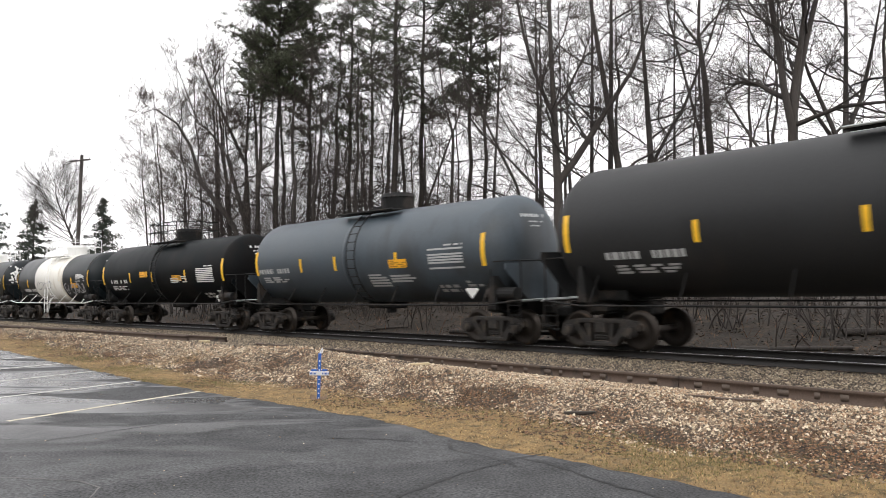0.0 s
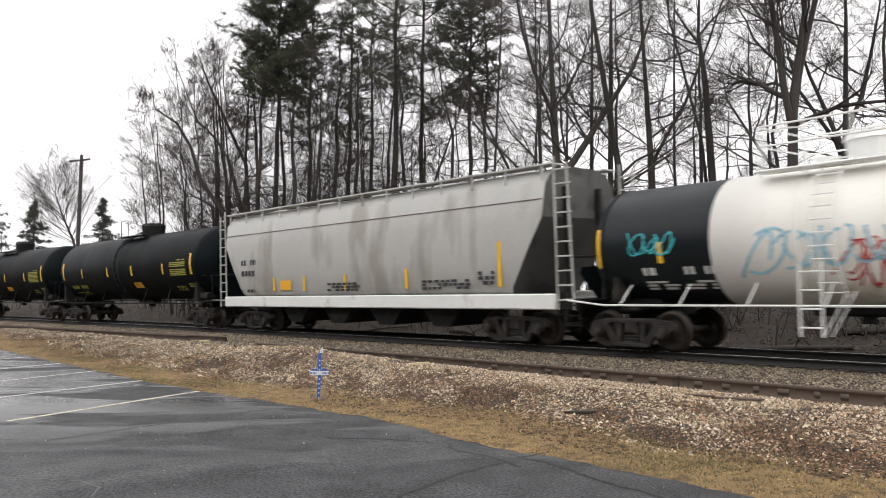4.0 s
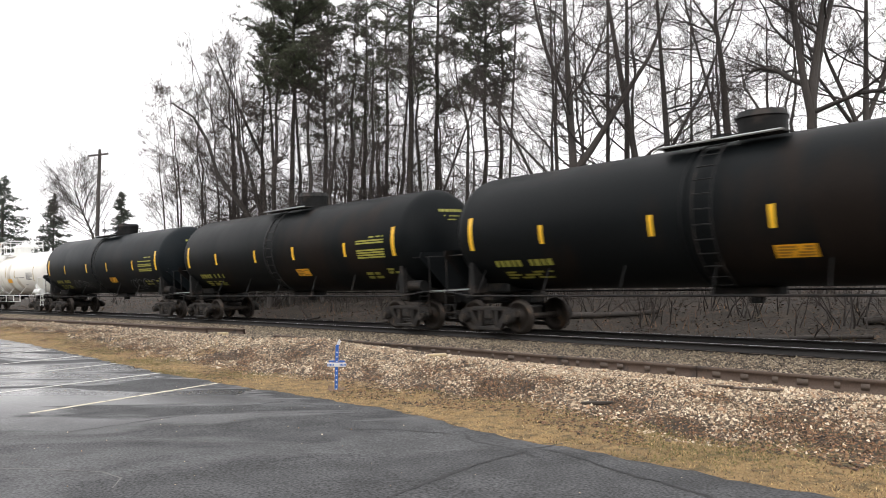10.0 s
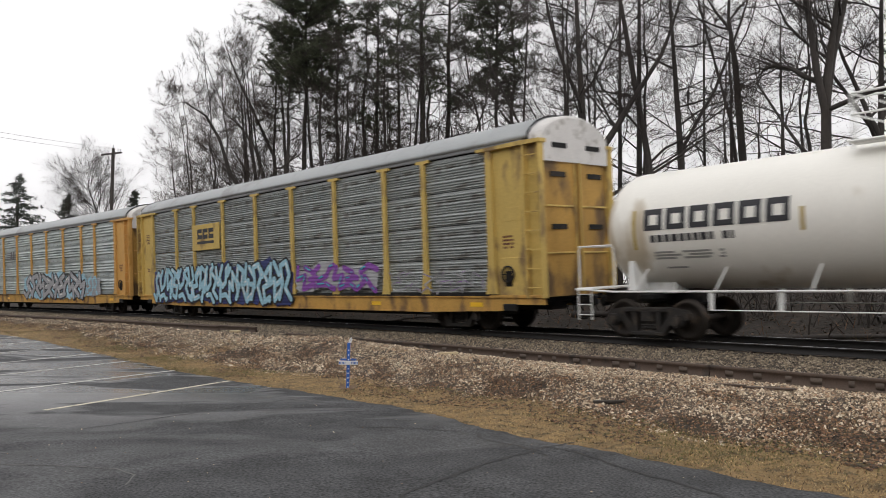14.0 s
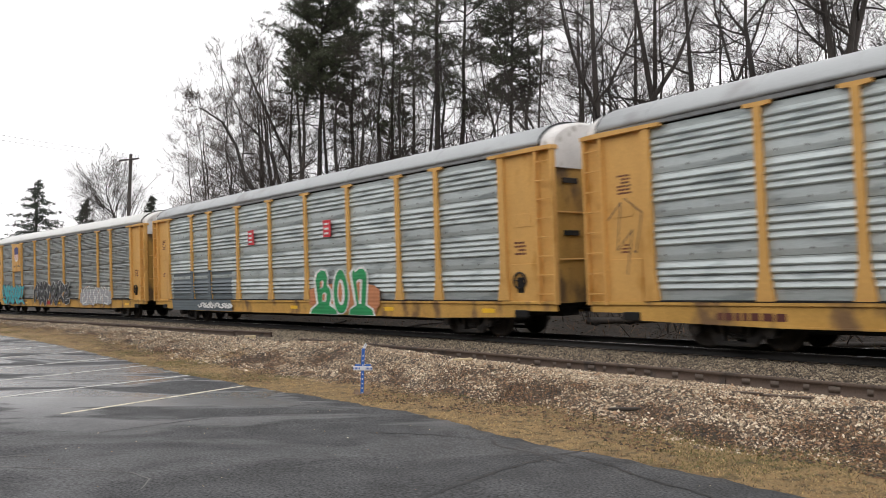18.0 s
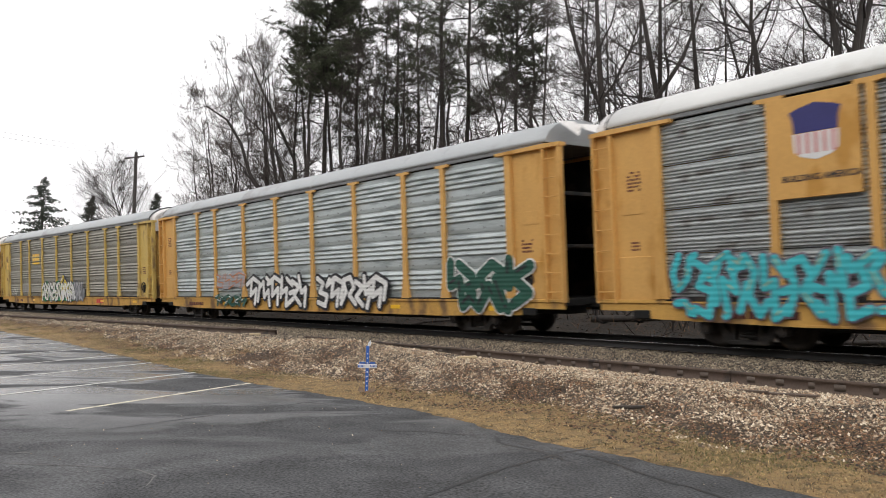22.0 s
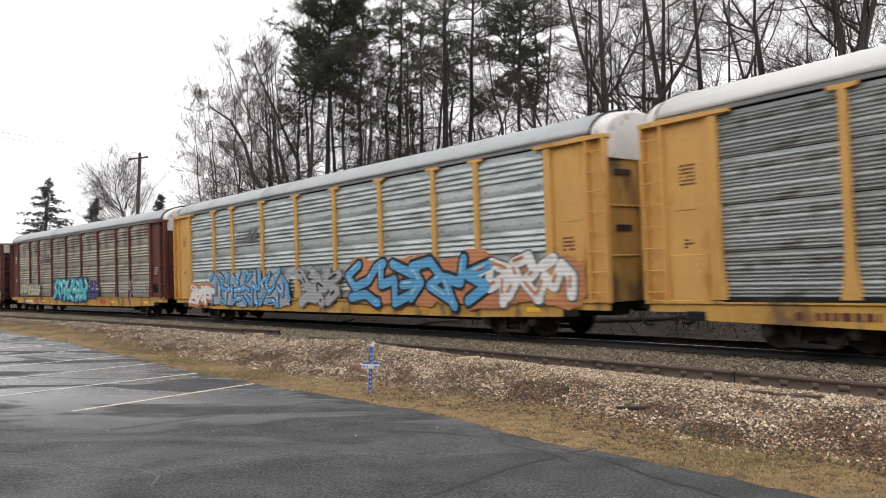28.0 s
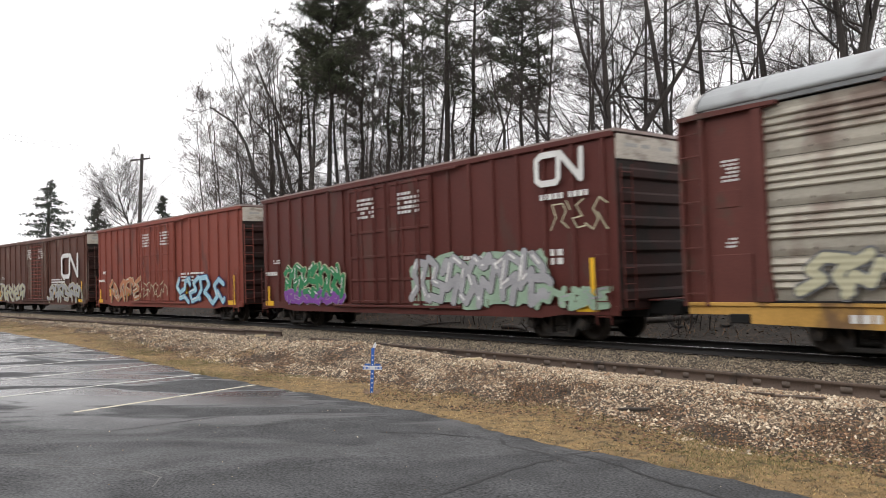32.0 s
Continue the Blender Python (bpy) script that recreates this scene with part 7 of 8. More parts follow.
def noodle_mark(c, x, z, w, h, t, mat):
    part("company_mark", stroke_path([(x + w * 0.42, z + h), (x + w * 0.1, z + h), (x, z + h * 0.85), (x, z + h * 0.15), (x + w * 0.1, z), (x + w * 0.42, z), (x + w * 0.48, z + h * 0.15), (x + w * 0.5, z + h)], t, BY), mat, c, "white company mark")
    part("company_mark", stroke_path([(x + w * 0.52, z + h), (x + w * 0.95, z + h * 0.02), (x + w * 0.97, z + h)], t, BY), mat, c, "white company mark")


noodle_mark(B1, 6.85, 4.15, 1.6, 0.75, 0.085, LETTER_WHITE)
bm = fresh()
for a, b in bars_row(random.Random(4), 6.8, 8.6, 0.14, 0.05):
    flat_shape(bm, [(a, 3.72), (b, 3.72), (b, 3.87), (a, 3.87)], BY)
part("lettering", bm, LETTER_WHITE, B1)
graffiti(B1, 7.4, 9.2, 2.8, 3.7, "cream", None, 3, 201, None, None, 0.045, y=BY, wild=1.0)
graffiti(B1, -7.2, -2.9, 0.85, 1.5, "purple", "silver", 5, 206, None, "purple", 0.2, 0.03, y=BY, wild=0.5, label="purple foot of the graffiti")
graffiti(B1, -7.2, -2.9, 1.1, 2.5, "green", "cream", 6, 202, "white", None, 0.26, 0.04, y=BY, wild=0.8, label="green and purple graffiti")
graffiti(B1, 1.3, 7.0, 0.8, 2.6, "silver", "black", 7, 203, "white", "mint", 0.17, 0.022, y=BY, wild=0.8, label="grey and mint graffiti")
graffiti(B1, 6.8, 9.2, 0.8, 1.5, "mint", None, 3, 204, "silver", None, 0.16, y=BY)
bm = fresh()
for z in (2.25, 2.02):
    for a, b in bars_row(random.Random(6), 5.9, 7.6, 0.2, 0.09):
        flat_shape(bm, [(a, z), (b, z), (b, z + 0.17), (a, z + 0.17)], -1.45)
part("lettering", bm, LETTER_WHITE, B1)
graffiti(B2, 2.8, 7.6, 0.75, 2.3, "pale_blue", "navy", 4, 211, "white", None, 0.16, 0.05, y=BY, wild=0.9, label="pale blue graffiti with dark edges")
graffiti(B2, -6.8, -2.3, 0.8, 2.3, "orange", "cream", 4, 212, "white", None, 0.14, 0.04, y=BY, wild=0.9)
graffiti(B2, -2.0, 1.5, 1.1, 2.0, "cream", None, 4, 213, "orange", None, 0.06, y=BY - 0.03)
noodle_mark(B3, 5.2, 2.5, 3.0, 1.4, 0.14, LETTER_WHITE)
graffiti(B3, 2.5, 8.8, 0.75, 2.1, "silver", "cream", 6, 221, None, None, 0.1, y=BY)
graffiti(B3, -8.5, -2.6, 0.75, 2.2, "cream", "silver", 5, 222, None, None, 0.12, y=BY)
bm = fresh()
for k in range(16):
    box(bm, (0.0, -1.59, 1.0 + 0.25 * k), (2.2, 0.03, 0.06), 0.008)
part("door_louvre", bm, BOX_LIGHT, B3)
graffiti(B4, 2.0, 8.0, 0.8, 2.1, "silver", None, 6, 231, None, None, 0.1, y=BY)

# tank cars: sprayed tags, a placard on each end
TANKS = [q[0] for q in TRAIN if q[0].name.startswith("tank_car")]
for q, (zc, R, x) in zip(TANKS, ((2.84, 1.62, 7.0), (2.62, 1.52, 5.1), (2.5, 1.45, 4.9), (2.42, 1.4, 4.2), (2.42, 1.4, 4.2))):
    bm = fresh()
    px, py, pz = on_tank(R, zc, x, zc - 1.1, 0.03)
    flat_shape(bm, [(x, pz - 0.26), (x + 0.26, pz), (x, pz + 0.26), (x - 0.26, pz)], py)
    part("placard", bm, WHITE_PAINT, q, "white diamond placard")


def tank_tag(c, R, zc, x0, x1, h0, h1, color, seed, n=4, w=0.03):
    """A scrawl of looping strokes that follows the tank's curve."""
    rs = random.Random(seed)
    bm = fresh()
    st = (x1 - x0) / n
    for i in range(n):
        for loop in range(2):
            cx, ch = x0 + st * (i + 0.5) + rs.uniform(-0.15, 0.15) * st, (h0 + h1) / 2 + rs.uniform(-0.12, 0.12) * (h1 - h0)
            rx, rh = st * rs.uniform(0.3, 0.62), (h1 - h0) * rs.uniform(0.3, 0.52)
            a0, turn, slant = rs.uniform(0, 6.28), rs.choice((-1, 1)) * rs.uniform(3.0, 5.6), rs.uniform(0.1, 0.5)
            last = None
            for k in range(11):
                a = a0 + turn * k / 10
                dh = rh * math.sin(a * (1.0 if loop else 1.5))
                u = Vector(on_tank(R, zc, cx + rx * math.cos(a) + slant * dh, ch + dh, 0.009))
                if last is not None and (u - last).length > 0.01:
                    d = (u - last).normalized()
                    nn = Vector((0, -1, (u.z - zc) / R)).normalized().cross(d) * w * 0.6
                    bm.faces.new([bm.verts.new(q) for q in (last - nn, u + d * w * 0.3 - nn, u + d * w * 0.3 + nn, last + nn)])
                last = u
    part("graffiti_fill", bm, SPRAY[color], c, "small sprayed tag")


tank_tag(TANKS[3], 1.4, 2.42, 2.0, 4.6, 1.6, 2.2, "silver", 31, 4, 0.06)
tank_tag(TANKS[3], 1.408, 2.42, -2.0, 0.2, 1.85, 2.4, "grey", 38, 3, 0.018)
tank_tag(TANKS[4], 1.408, 2.42, -1.6, 1.2, 1.7, 2.6, "pale_blue", 32, 4, 0.05)
tank_tag(TANKS[4], 1.408, 2.42, 0.2, 1.4, 1.5, 2.4, "red", 33, 3, 0.03)
tank_tag(TANKS[4], 1.4, 2.42, -4.4, -3.2, 2.2, 2.7, "teal", 34, 3)
tank_tag(TANKS[4], 1.4, 2.42, 2.2, 4.0, 2.3, 2.8, "teal", 35, 4)
tank_tag(TANKS[10], 1.62, 2.82, -4.0, -1.5, 1.5, 2.0, "grey", 36, 4, 0.02)
tank_tag(TANKS[10], 1.62, 2.82, 3.6, 6.6, 1.4, 2.0, "grey", 37, 4, 0.02)
# wild white tag on a dark head
bm = fresh()
wrs = random.Random(8)
for i in range(34):
    y0, z0 = wrs.uniform(-0.95, 0.6), wrs.uniform(-0.25, 0.9)
    y1, z1 = y0 + wrs.uniform(-0.5, 0.5), z0 + wrs.uniform(-0.4, 0.4)
    pt = lambda y, z: (5.75 - 0.6 * (1 - math.sqrt(max(0.02, 1 - ((y / 1.4) ** 2 + (z / 1.4) ** 2) ** 1.1))) + 0.02, y, 2.42 + z)
    n2 = Vector((y1 - y0, z1 - z0)).normalized() * 0.045 if (y1, z1) != (y0, z0) else Vector((0.04, 0))
    bm.faces.new([bm.verts.new(pt(*k)) for k in ((y0 - n2.y, z0 + n2.x), (y1 - n2.y, z1 + n2.x), (y1 + n2.y, z1 - n2.x), (y0 + n2.y, z0 - n2.x))])
part("graffiti_fill", bm, SPRAY["white"], TANKS[4], "white scrawl on the tank's end")
# dark company mark on the white tank car: a row of heavy blocks
for k in range(6):
    a, b = -5.9 + 0.59 * k, -5.9 + 0.59 * k + 0.5
    bm = tank_plate(fresh(), 1.42, 2.56, a, a + 0.15, 2.52, 3.0, 0.008, 3)
    for q in ((2.87, 3.0), (2.52, 2.64)):
        tank_plate(bm, 1.42, 2.56, a + 0.15, b, q[0], q[1], 0.008, 2)
    tank_plate(bm, 1.42, 2.56, b - 0.13, b, 2.64, 2.87, 0.008, 2)
    part("company_mark", bm, LETTER_BLACK, TANKS[11], "bold dark block of the company mark")
for c, xs in ((A6, (5.75,)), (A9, (-8.2, 4.6)), (A4, (-2.0,))):
    for x in xs:
        for k in range(3):
            part("company_mark", box(fresh(), (x + 0.34 * k, -1.495, 0.8), (0.26, 0.008, 0.24)), SPRAY["red"], c, "small red company mark")


# ---- trees behind the railway ----
BARK = material("grey_brown_bark", (0.046, 0.039, 0.035), 0.9, vary=0.4, scale=2.5, fine=18, bump=0.8, spot=(0.04, 0.033, 0.028), spot_amount=0.5, spot_scale=2, stretch=(1, 1, 0.25), bump_dist=0.03)
BARK_DARK = material("dark_bark", (0.033, 0.027, 0.023), 0.9, vary=0.4, scale=2.5, fine=18, bump=0.8, stretch=(1, 1, 0.25), bump_dist=0.03)
TWIG = material("twigs", (0.046, 0.035, 0.03), 0.9, vary=0.3, scale=1, fine=9, bump=0.0)
TWIG_PALE = material("pale_twigs", (0.1, 0.082, 0.072), 0.9, vary=0.3, scale=1, fine=9, bump=0.0)
NEEDLES = material("pine_needles", (0.054, 0.062, 0.033), 0.8, vary=0.5, scale=0.8, fine=6, bump=0.0, per_piece=0.3)
NEEDLES_DARK = material("spruce_needles", (0.05, 0.062, 0.045), 0.8, vary=0.5, scale=0.8, fine=6, bump=0.0, per_piece=0.3)


class Wood:
    """Collects tubes for one tree: thick ones, limbs and twigs apart."""

    def __init__(self):
        self.v = {0: [], 1: [], 2: []}
        self.f = {0: [], 1: [], 2: []}

    def tube(self, level, pts, radii, k):
        V, F = self.v[level], self.f[level]
        t = (pts[-1] - pts[0]).normalized()
        u = t.orthogonal().normalized()
        w = t.cross(u)
        b0 = len(V)
        for p, r in zip(pts, radii):
            for i in range(k):
                a = 6.2832 * i / k
                q = p + (u * math.cos(a) + w * math.sin(a)) * r
                V.append((q.x, q.y, q.z))
        for j in range(len(pts) - 1):
            for i in range(k):
                a, b = b0 + j * k + i, b0 + j * k + (i + 1) % k
                F.append((a, b, b + k, a + k))


def bend(rs, p, d, length, n, wander, lift):
    """A wandering line from p along d; lift bends it up or down."""
    pts = [p]
    st = length / n
    for i in range(n):
        d = (d + Vector((rs.gauss(0, wander), rs.gauss(0, wander), rs.gauss(0, wander * 0.7) + lift))).normalized()
        p = p + d * st
        pts.append(p)
    return pts, d


def branch(wood, rs, p, d, length, r, depth, cfg):
    n = 5 if depth >= 2 else 3 if depth == 1 else 1
    pts, _ = bend(rs, p, d, length, n, cfg["wander"] * (1.0 if depth >= 2 else 0.6), cfg["lift"])
    tip = max(0.004, r * 0.35)
    radii = [r + (tip - r) * i / n for i in range(n + 1)]
    wood.tube(1 if depth >= 2 else 2, pts, radii, 5 if depth >= 3 else 4 if depth == 2 else 3)
    if depth == 0:
        return
    kids = cfg["kids"][depth]
    for i in range(kids):
        q = 0.22 + 0.75 * (i + rs.random() * 0.8) / kids
        j = min(n - 1, int(q * n))
        base = pts[j].lerp(pts[j + 1], q * n - j)
        ax = (pts[j + 1] - pts[j]).normalized()
        side = ax.orthogonal().normalized()
        side.rotate(Matrix.Rotation(rs.uniform(0, 6.283), 3, ax))
        ang = rs.uniform(0.4, 0.9) if depth > 1 else rs.uniform(0.3, 0.75)
        nd = (ax * math.cos(ang) + side * math.sin(ang)).normalized()
        ratio = rs.uniform(0.38, 0.62) if depth > 2 else rs.uniform(0.45, 0.8)
        branch(wood, rs, base, nd, length * ratio * (1.1 - 0.4 * q), max(0.006, radii[j] * rs.uniform(0.4, 0.62)), depth - 1, cfg)


def finish(wood, name, label, bark, twig, category="tree", group="bare trees behind the railway"):
    root = tagged(new(name), label, category, group)
    for lv, nm, mt in ((0, "trunk", bark), (1, "branching", bark), (2, "crown", twig)):
        if wood.v[lv]:
            part(nm, quick_mesh(nm, wood.v[lv], wood.f[lv], mt, lv < 2), None, root)
    return root


def bare_tree(x, y, tall, r, lean=(0, 0), seed=1, label="tall bare deciduous tree with grey bark", first=0.35, limbs=9, reach=0.33, kids=(0, 5, 6, 6), wander=0.22, lift=0.05, forks=(), pale=False, bark=None, crook=0.035, path=None, rise=(-0.1, 0.8), sway=0.0):
    """forks: (height share, sideways x, sideways y, length) of trunk-like limbs."""
    rs = random.Random(seed)
    wood = Wood()
    cfg = {"wander": wander, "lift": lift, "kids": kids}
    z0 = float(height(np.array([x]), np.array([y]))[0]) - 0.2
    n = 12
    pts = [Vector((x, y, z0))]
    for i in range(1, n + 1):
        q = i / n
        pts.append(Vector((x + lean[0] * tall * q + rs.gauss(0, crook) * tall * 0.12, y + lean[1] * tall * q + rs.gauss(0, crook) * tall * 0.12, z0 + tall * q)))
    if path:
        n = len(path) - 1
        pts = [Vector(p) for p in path]
    radii = [r * (1.25 if i == 0 else 1.0) * (1 - 0.93 * (i / n) ** 1.1) for i in range(n + 1)]
    wood.tube(0, pts, radii, 9)

    def at(q):
        j = min(n - 1, int(q * n))
        return pts[j].lerp(pts[j + 1], q * n - j), radii[j]

    for q, sx, sy, ln in forks:
        p, rr = at(q)
        d = Vector((sx, sy, 1)).normalized()
        k = 7
        fp = [p]
        for i in range(k):
            d = (d + Vector((rs.gauss(0, 0.07), rs.gauss(0, 0.07), 0.12))).normalized()
            fp.append(fp[-1] + d * ln / k)
        fr = [rr * 0.55 * (1 - 0.75 * i / k) for i in range(k + 1)]
        wood.tube(0, fp, fr, 8)
        for i in range(6):
            j = 1 + i % (k - 1)
            a = rs.uniform(0, 6.283)
            branch(wood, rs, fp[j], Vector((math.cos(a), math.sin(a), rs.uniform(0.2, 0.9))).normalized(), ln * rs.uniform(0.25, 0.5), fr[j] * 0.5, 3, cfg)
    for i in range(limbs):
        q = first + (0.97 - first) * (i + rs.random() * 0.7) / limbs
        p, rr = at(q)
        a = rs.uniform(0, 6.283) if i % 3 else rs.choice((0.0, 3.14)) + rs.uniform(-0.5, 0.5)
        d = Vector((math.cos(a) + sway, math.sin(a), rs.uniform(*rise) + q * 0.4)).normalized()
        branch(wood, rs, p, d, tall * reach * rs.uniform(0.6, 1.1) * (1.15 - 0.6 * q), rr * rs.uniform(0.22, 0.42), 3, cfg)
    return finish(wood, "bare_tree", label, bark or BARK, TWIG_PALE if pale else TWIG)


def needle_mesh(name, C, spread, count, rs, mat, up=0.2, length=0.3, width=0.02):
    """Tufts of needles: thin triangles that spring from each centre."""
    n = len(C)
    P = np.repeat(C, count, 0)
    d = rs.normal(0, 1, (n * count, 3))
    d[:, 2] = d[:, 2] * 0.7 + up
    d /= np.linalg.norm(d, axis=1)[:, None]
    P = P + d * spread * rs.uniform(0, 0.8, (len(P), 1))
    tip = P + d * (length * rs.uniform(0.6, 1.2, (len(P), 1)))
    w = np.cross(d, rs.normal(0, 1, d.shape))
    w /= np.linalg.norm(w, axis=1)[:, None] + 1e-9
    V = np.stack([P - w * width, P + w * width, tip], 1).reshape(-1, 3)
    return quick_mesh(name, V, np.arange(len(V)).reshape(-1, 3), mat)


def pine(x, y, tall, r, seed, crown_from=0.55, wide=4.2, tufts=420, dead=18, label="tall pine with a bare lower trunk and dark needle tufts", lean=0.0, boughs=36):
    rs = random.Random(seed)
    nr = np.random.RandomState(seed)
    wood = Wood()
    z0 = float(height(np.array([x]), np.array([y]))[0]) - 0.2
    n = 10
    pts = [Vector((x + lean * tall * i / n + rs.gauss(0, 0.06), y + rs.gauss(0, 0.06), z0 + tall * i / n)) for i in range(n + 1)]
    radii = [r * (1 - 0.85 * i / n) for i in range(n + 1)]
    wood.tube(0, pts, radii, 8)
    cfg = {"wander": 0.1, "lift": 0.05, "kids": (0, 3, 3, 4)}
    C = []
    for i in range(boughs):
        q = crown_from + (0.99 - crown_from) * (i + rs.random()) / boughs
        j = min(n - 1, int(q * n))
        p = pts[j].lerp(pts[j + 1], q * n - j)
        a = rs.uniform(0, 6.283)
        k = (1 - q) / (1 - crown_from)
        ln = wide * (0.3 + 0.75 * math.sin(min(1, k * 1.15) * 2.4)) * rs.uniform(0.45, 1.1)
        d = Vector((math.cos(a), math.sin(a), rs.uniform(0.0, 0.45))).normalized()
        bp, _ = bend(rs, p, d, ln, 5, 0.12, 0.05)
        wood.tube(1, bp, [0.05 * (1 - 0.7 * t / 5) for t in range(6)], 4)
        for m in range(int(tufts / boughs)):
            u = rs.uniform(0.25, 1.0)
            t = min(4, int(u * 5))
            b = bp[t].lerp(bp[t + 1], u * 5 - t)
            e = Vector((rs.gauss(0, 0.35), rs.gauss(0, 0.35), rs.gauss(0.1, 0.2)))
            wood.tube(2, [b, b + e], [0.012, 0.005], 3)
            C.append(tuple(b + e))
    for i in range(dead):
        q = 0.15 + (crown_from - 0.1) * (i + rs.random()) / dead
        j = min(n - 1, int(q * n))
        p = pts[j].lerp(pts[j + 1], q * n - j)
        a = rs.uniform(0, 6.283)
        branch(wood, rs, p, Vector((math.cos(a), math.sin(a), rs.uniform(-0.2, 0.3))).normalized(), rs.uniform(1.2, 3.4), 0.035, 2, cfg)
    root = finish(wood, "pine_tree", label, BARK_DARK, TWIG, "pine", "pines behind the railway")
    part("foliage", needle_mesh("foliage", np.array(C), 0.2, 24, nr, NEEDLES, 0.25, 0.26, 0.019), None, root, "dark green needle tufts")
    return root


def spruce(x, y, tall, wide, seed):
    rs = random.Random(seed)
    nr = np.random.RandomState(seed)
    wood = Wood()
    z0 = float(height(np.array([x]), np.array([y]))[0]) - 0.2
    wood.tube(0, [Vector((x, y, z0)), Vector((x, y, z0 + tall * 0.5)), Vector((x, y, z0 + tall))], [0.22, 0.12, 0.02], 7)
    C = []
    for i in range(90):
        q = 0.05 + 0.93 * (i + rs.random()) / 90
        a = rs.uniform(0, 6.283)
        ln = wide * (1 - q) ** 0.95 * rs.uniform(0.45, 1.1) + 0.15
        p = Vector((x, y, z0 + tall * q))
        pts = [p]
        d = Vector((math.cos(a), math.sin(a), 0.05))
        for j in range(4):
            d = (d + Vector((0, 0, -0.14 if j < 2 else 0.18))).normalized()
            pts.append(pts[-1] + d * ln / 4)
        wood.tube(1, pts, [0.03, 0.025, 0.02, 0.012, 0.006], 3)
        for m in range(int(5 + ln * 7)):
            u = rs.uniform(0.15, 1.0)
            t = min(3, int(u * 4))
            b = pts[t].lerp(pts[t + 1], u * 4 - t)
            C.append((b.x + rs.gauss(0, 0.12 + 0.1 * ln), b.y + rs.gauss(0, 0.1 + 0.08 * ln), b.z + rs.gauss(-0.06, 0.09)))
    root = finish(wood, "spruce_tree", "dark green spruce with drooping layered boughs", BARK_DARK, TWIG, "spruce", "spruces beyond the railway")
    part("foliage", needle_mesh("foliage", np.array(C), 0.14, 9, nr, NEEDLES_DARK, -0.1, 0.34, 0.045), None, root, "dark green needles")
    return root


# tall bare trees on the bank
bare_tree(7.5, 36, 20.9, 0.27, seed=500, path=[(7.5, 36, 1.6), (7.4, 36, 7.4), (7.1, 36, 13.4), (6.8, 36, 22.5)], label="tall bare tree with grey furrowed bark", first=0.2, reach=0.3, limbs=13, forks=((0.33, 0.9, 0.0, 9), (0.5, -0.55, 0.0, 10)))
bare_tree(8.8, 38, 17.9, 0.12, seed=501, path=[(8.8, 38, 1.6), (8.4, 38, 7.9), (8.0, 38, 10.4), (7.8, 38, 19.5)], label="slender bare tree on the wooded bank", first=0.25, reach=0.3, limbs=8)
bare_tree(10.9, 44, 24.1, 0.16, seed=502, path=[(10.9, 44, 1.6), (11.0, 44, 9.0), (11.1, 44, 18.7), (11.1, 44, 25.7)], label="tall bare tree with grey furrowed bark", first=0.25, reach=0.3, limbs=10)
bare_tree(11.0, 37, 21.5, 0.23, seed=503, path=[(11.0, 37, 1.6), (10.6, 37, 8.1), (9.3, 37, 16.1), (9.0, 37, 23.1)], label="tall bare tree with grey furrowed bark", first=0.25, reach=0.3, limbs=11)
bare_tree(11.0, 40, 22.5, 0.2, seed=504, path=[(11.0, 40, 1.6), (11.0, 40, 8.6), (11.1, 40, 17.1), (11.1, 40, 24.1)], label="tall bare tree with grey furrowed bark", first=0.25, reach=0.3, limbs=11)
bare_tree(12.6, 38, 21.8, 0.23, seed=505, path=[(12.6, 38, 1.6), (12.5, 38, 8.5), (12.2, 38, 13.9), (11.7, 38, 23.4)], label="tall bare tree with grey furrowed bark", first=0.2, reach=0.3, limbs=12, forks=((0.34, 0.5, 0.0, 12),))
bare_tree(15.2, 42, 22.3, 0.1, seed=506, path=[(15.2, 42, 1.6), (15.1, 42, 9.5), (15.2, 42, 16.9), (15.4, 42, 23.9)], label="slender bare tree on the wooded bank", first=0.25, reach=0.3, limbs=10)
bare_tree(18.0, 43, 23.3, 0.12, seed=507, path=[(18.0, 43, 1.6), (17.0, 43, 11.2), (15.3, 43, 17.9), (14.4, 43, 24.9)], label="slender bare tree on the wooded bank", first=0.25, reach=0.3, limbs=10)
bare_tree(15.5, 37, 21.4, 0.2, seed=508, path=[(15.5, 37, 1.6), (14.9, 37, 12.5), (14.6, 37, 14.9), (14.9, 37, 23.0)], label="tall bare tree with grey furrowed bark", first=0.35, reach=0.3, limbs=9, forks=((0.6, -0.9, 0.0, 2.5),))
bare_tree(16.9, 33, 19.9, 0.25, seed=509, path=[(16.9, 33, 1.6), (17.2, 33, 10.7), (17.8, 33, 14.5), (18.4, 33, 21.5)], label="stout bare tree dividing into several upright stems", first=0.2, reach=0.3, limbs=13, forks=((0.28, -0.16, 0.0, 14), (0.3, 0.3, 0.0, 14)))
bare_tree(23.7, 36, 18.9, 0.13, seed=510, path=[(23.7, 36, 1.6), (20.8, 36, 9.5), (19.1, 36, 11.9), (18.6, 36, 13.5), (17.5, 36, 20.5)], label="slender bare tree on the wooded bank", first=0.25, reach=0.3, limbs=9)
bare_tree(20.4, 35, 20.7, 0.19, seed=511, path=[(20.4, 35, 1.6), (20.7, 35, 9.6), (20.9, 35, 15.3), (20.9, 35, 22.3)], label="tall bare tree with grey furrowed bark", first=0.2, reach=0.34, limbs=11, lift=0.0, forks=((0.3, -0.6, 0.0, 7), (0.33, 0.6, 0.0, 7)))
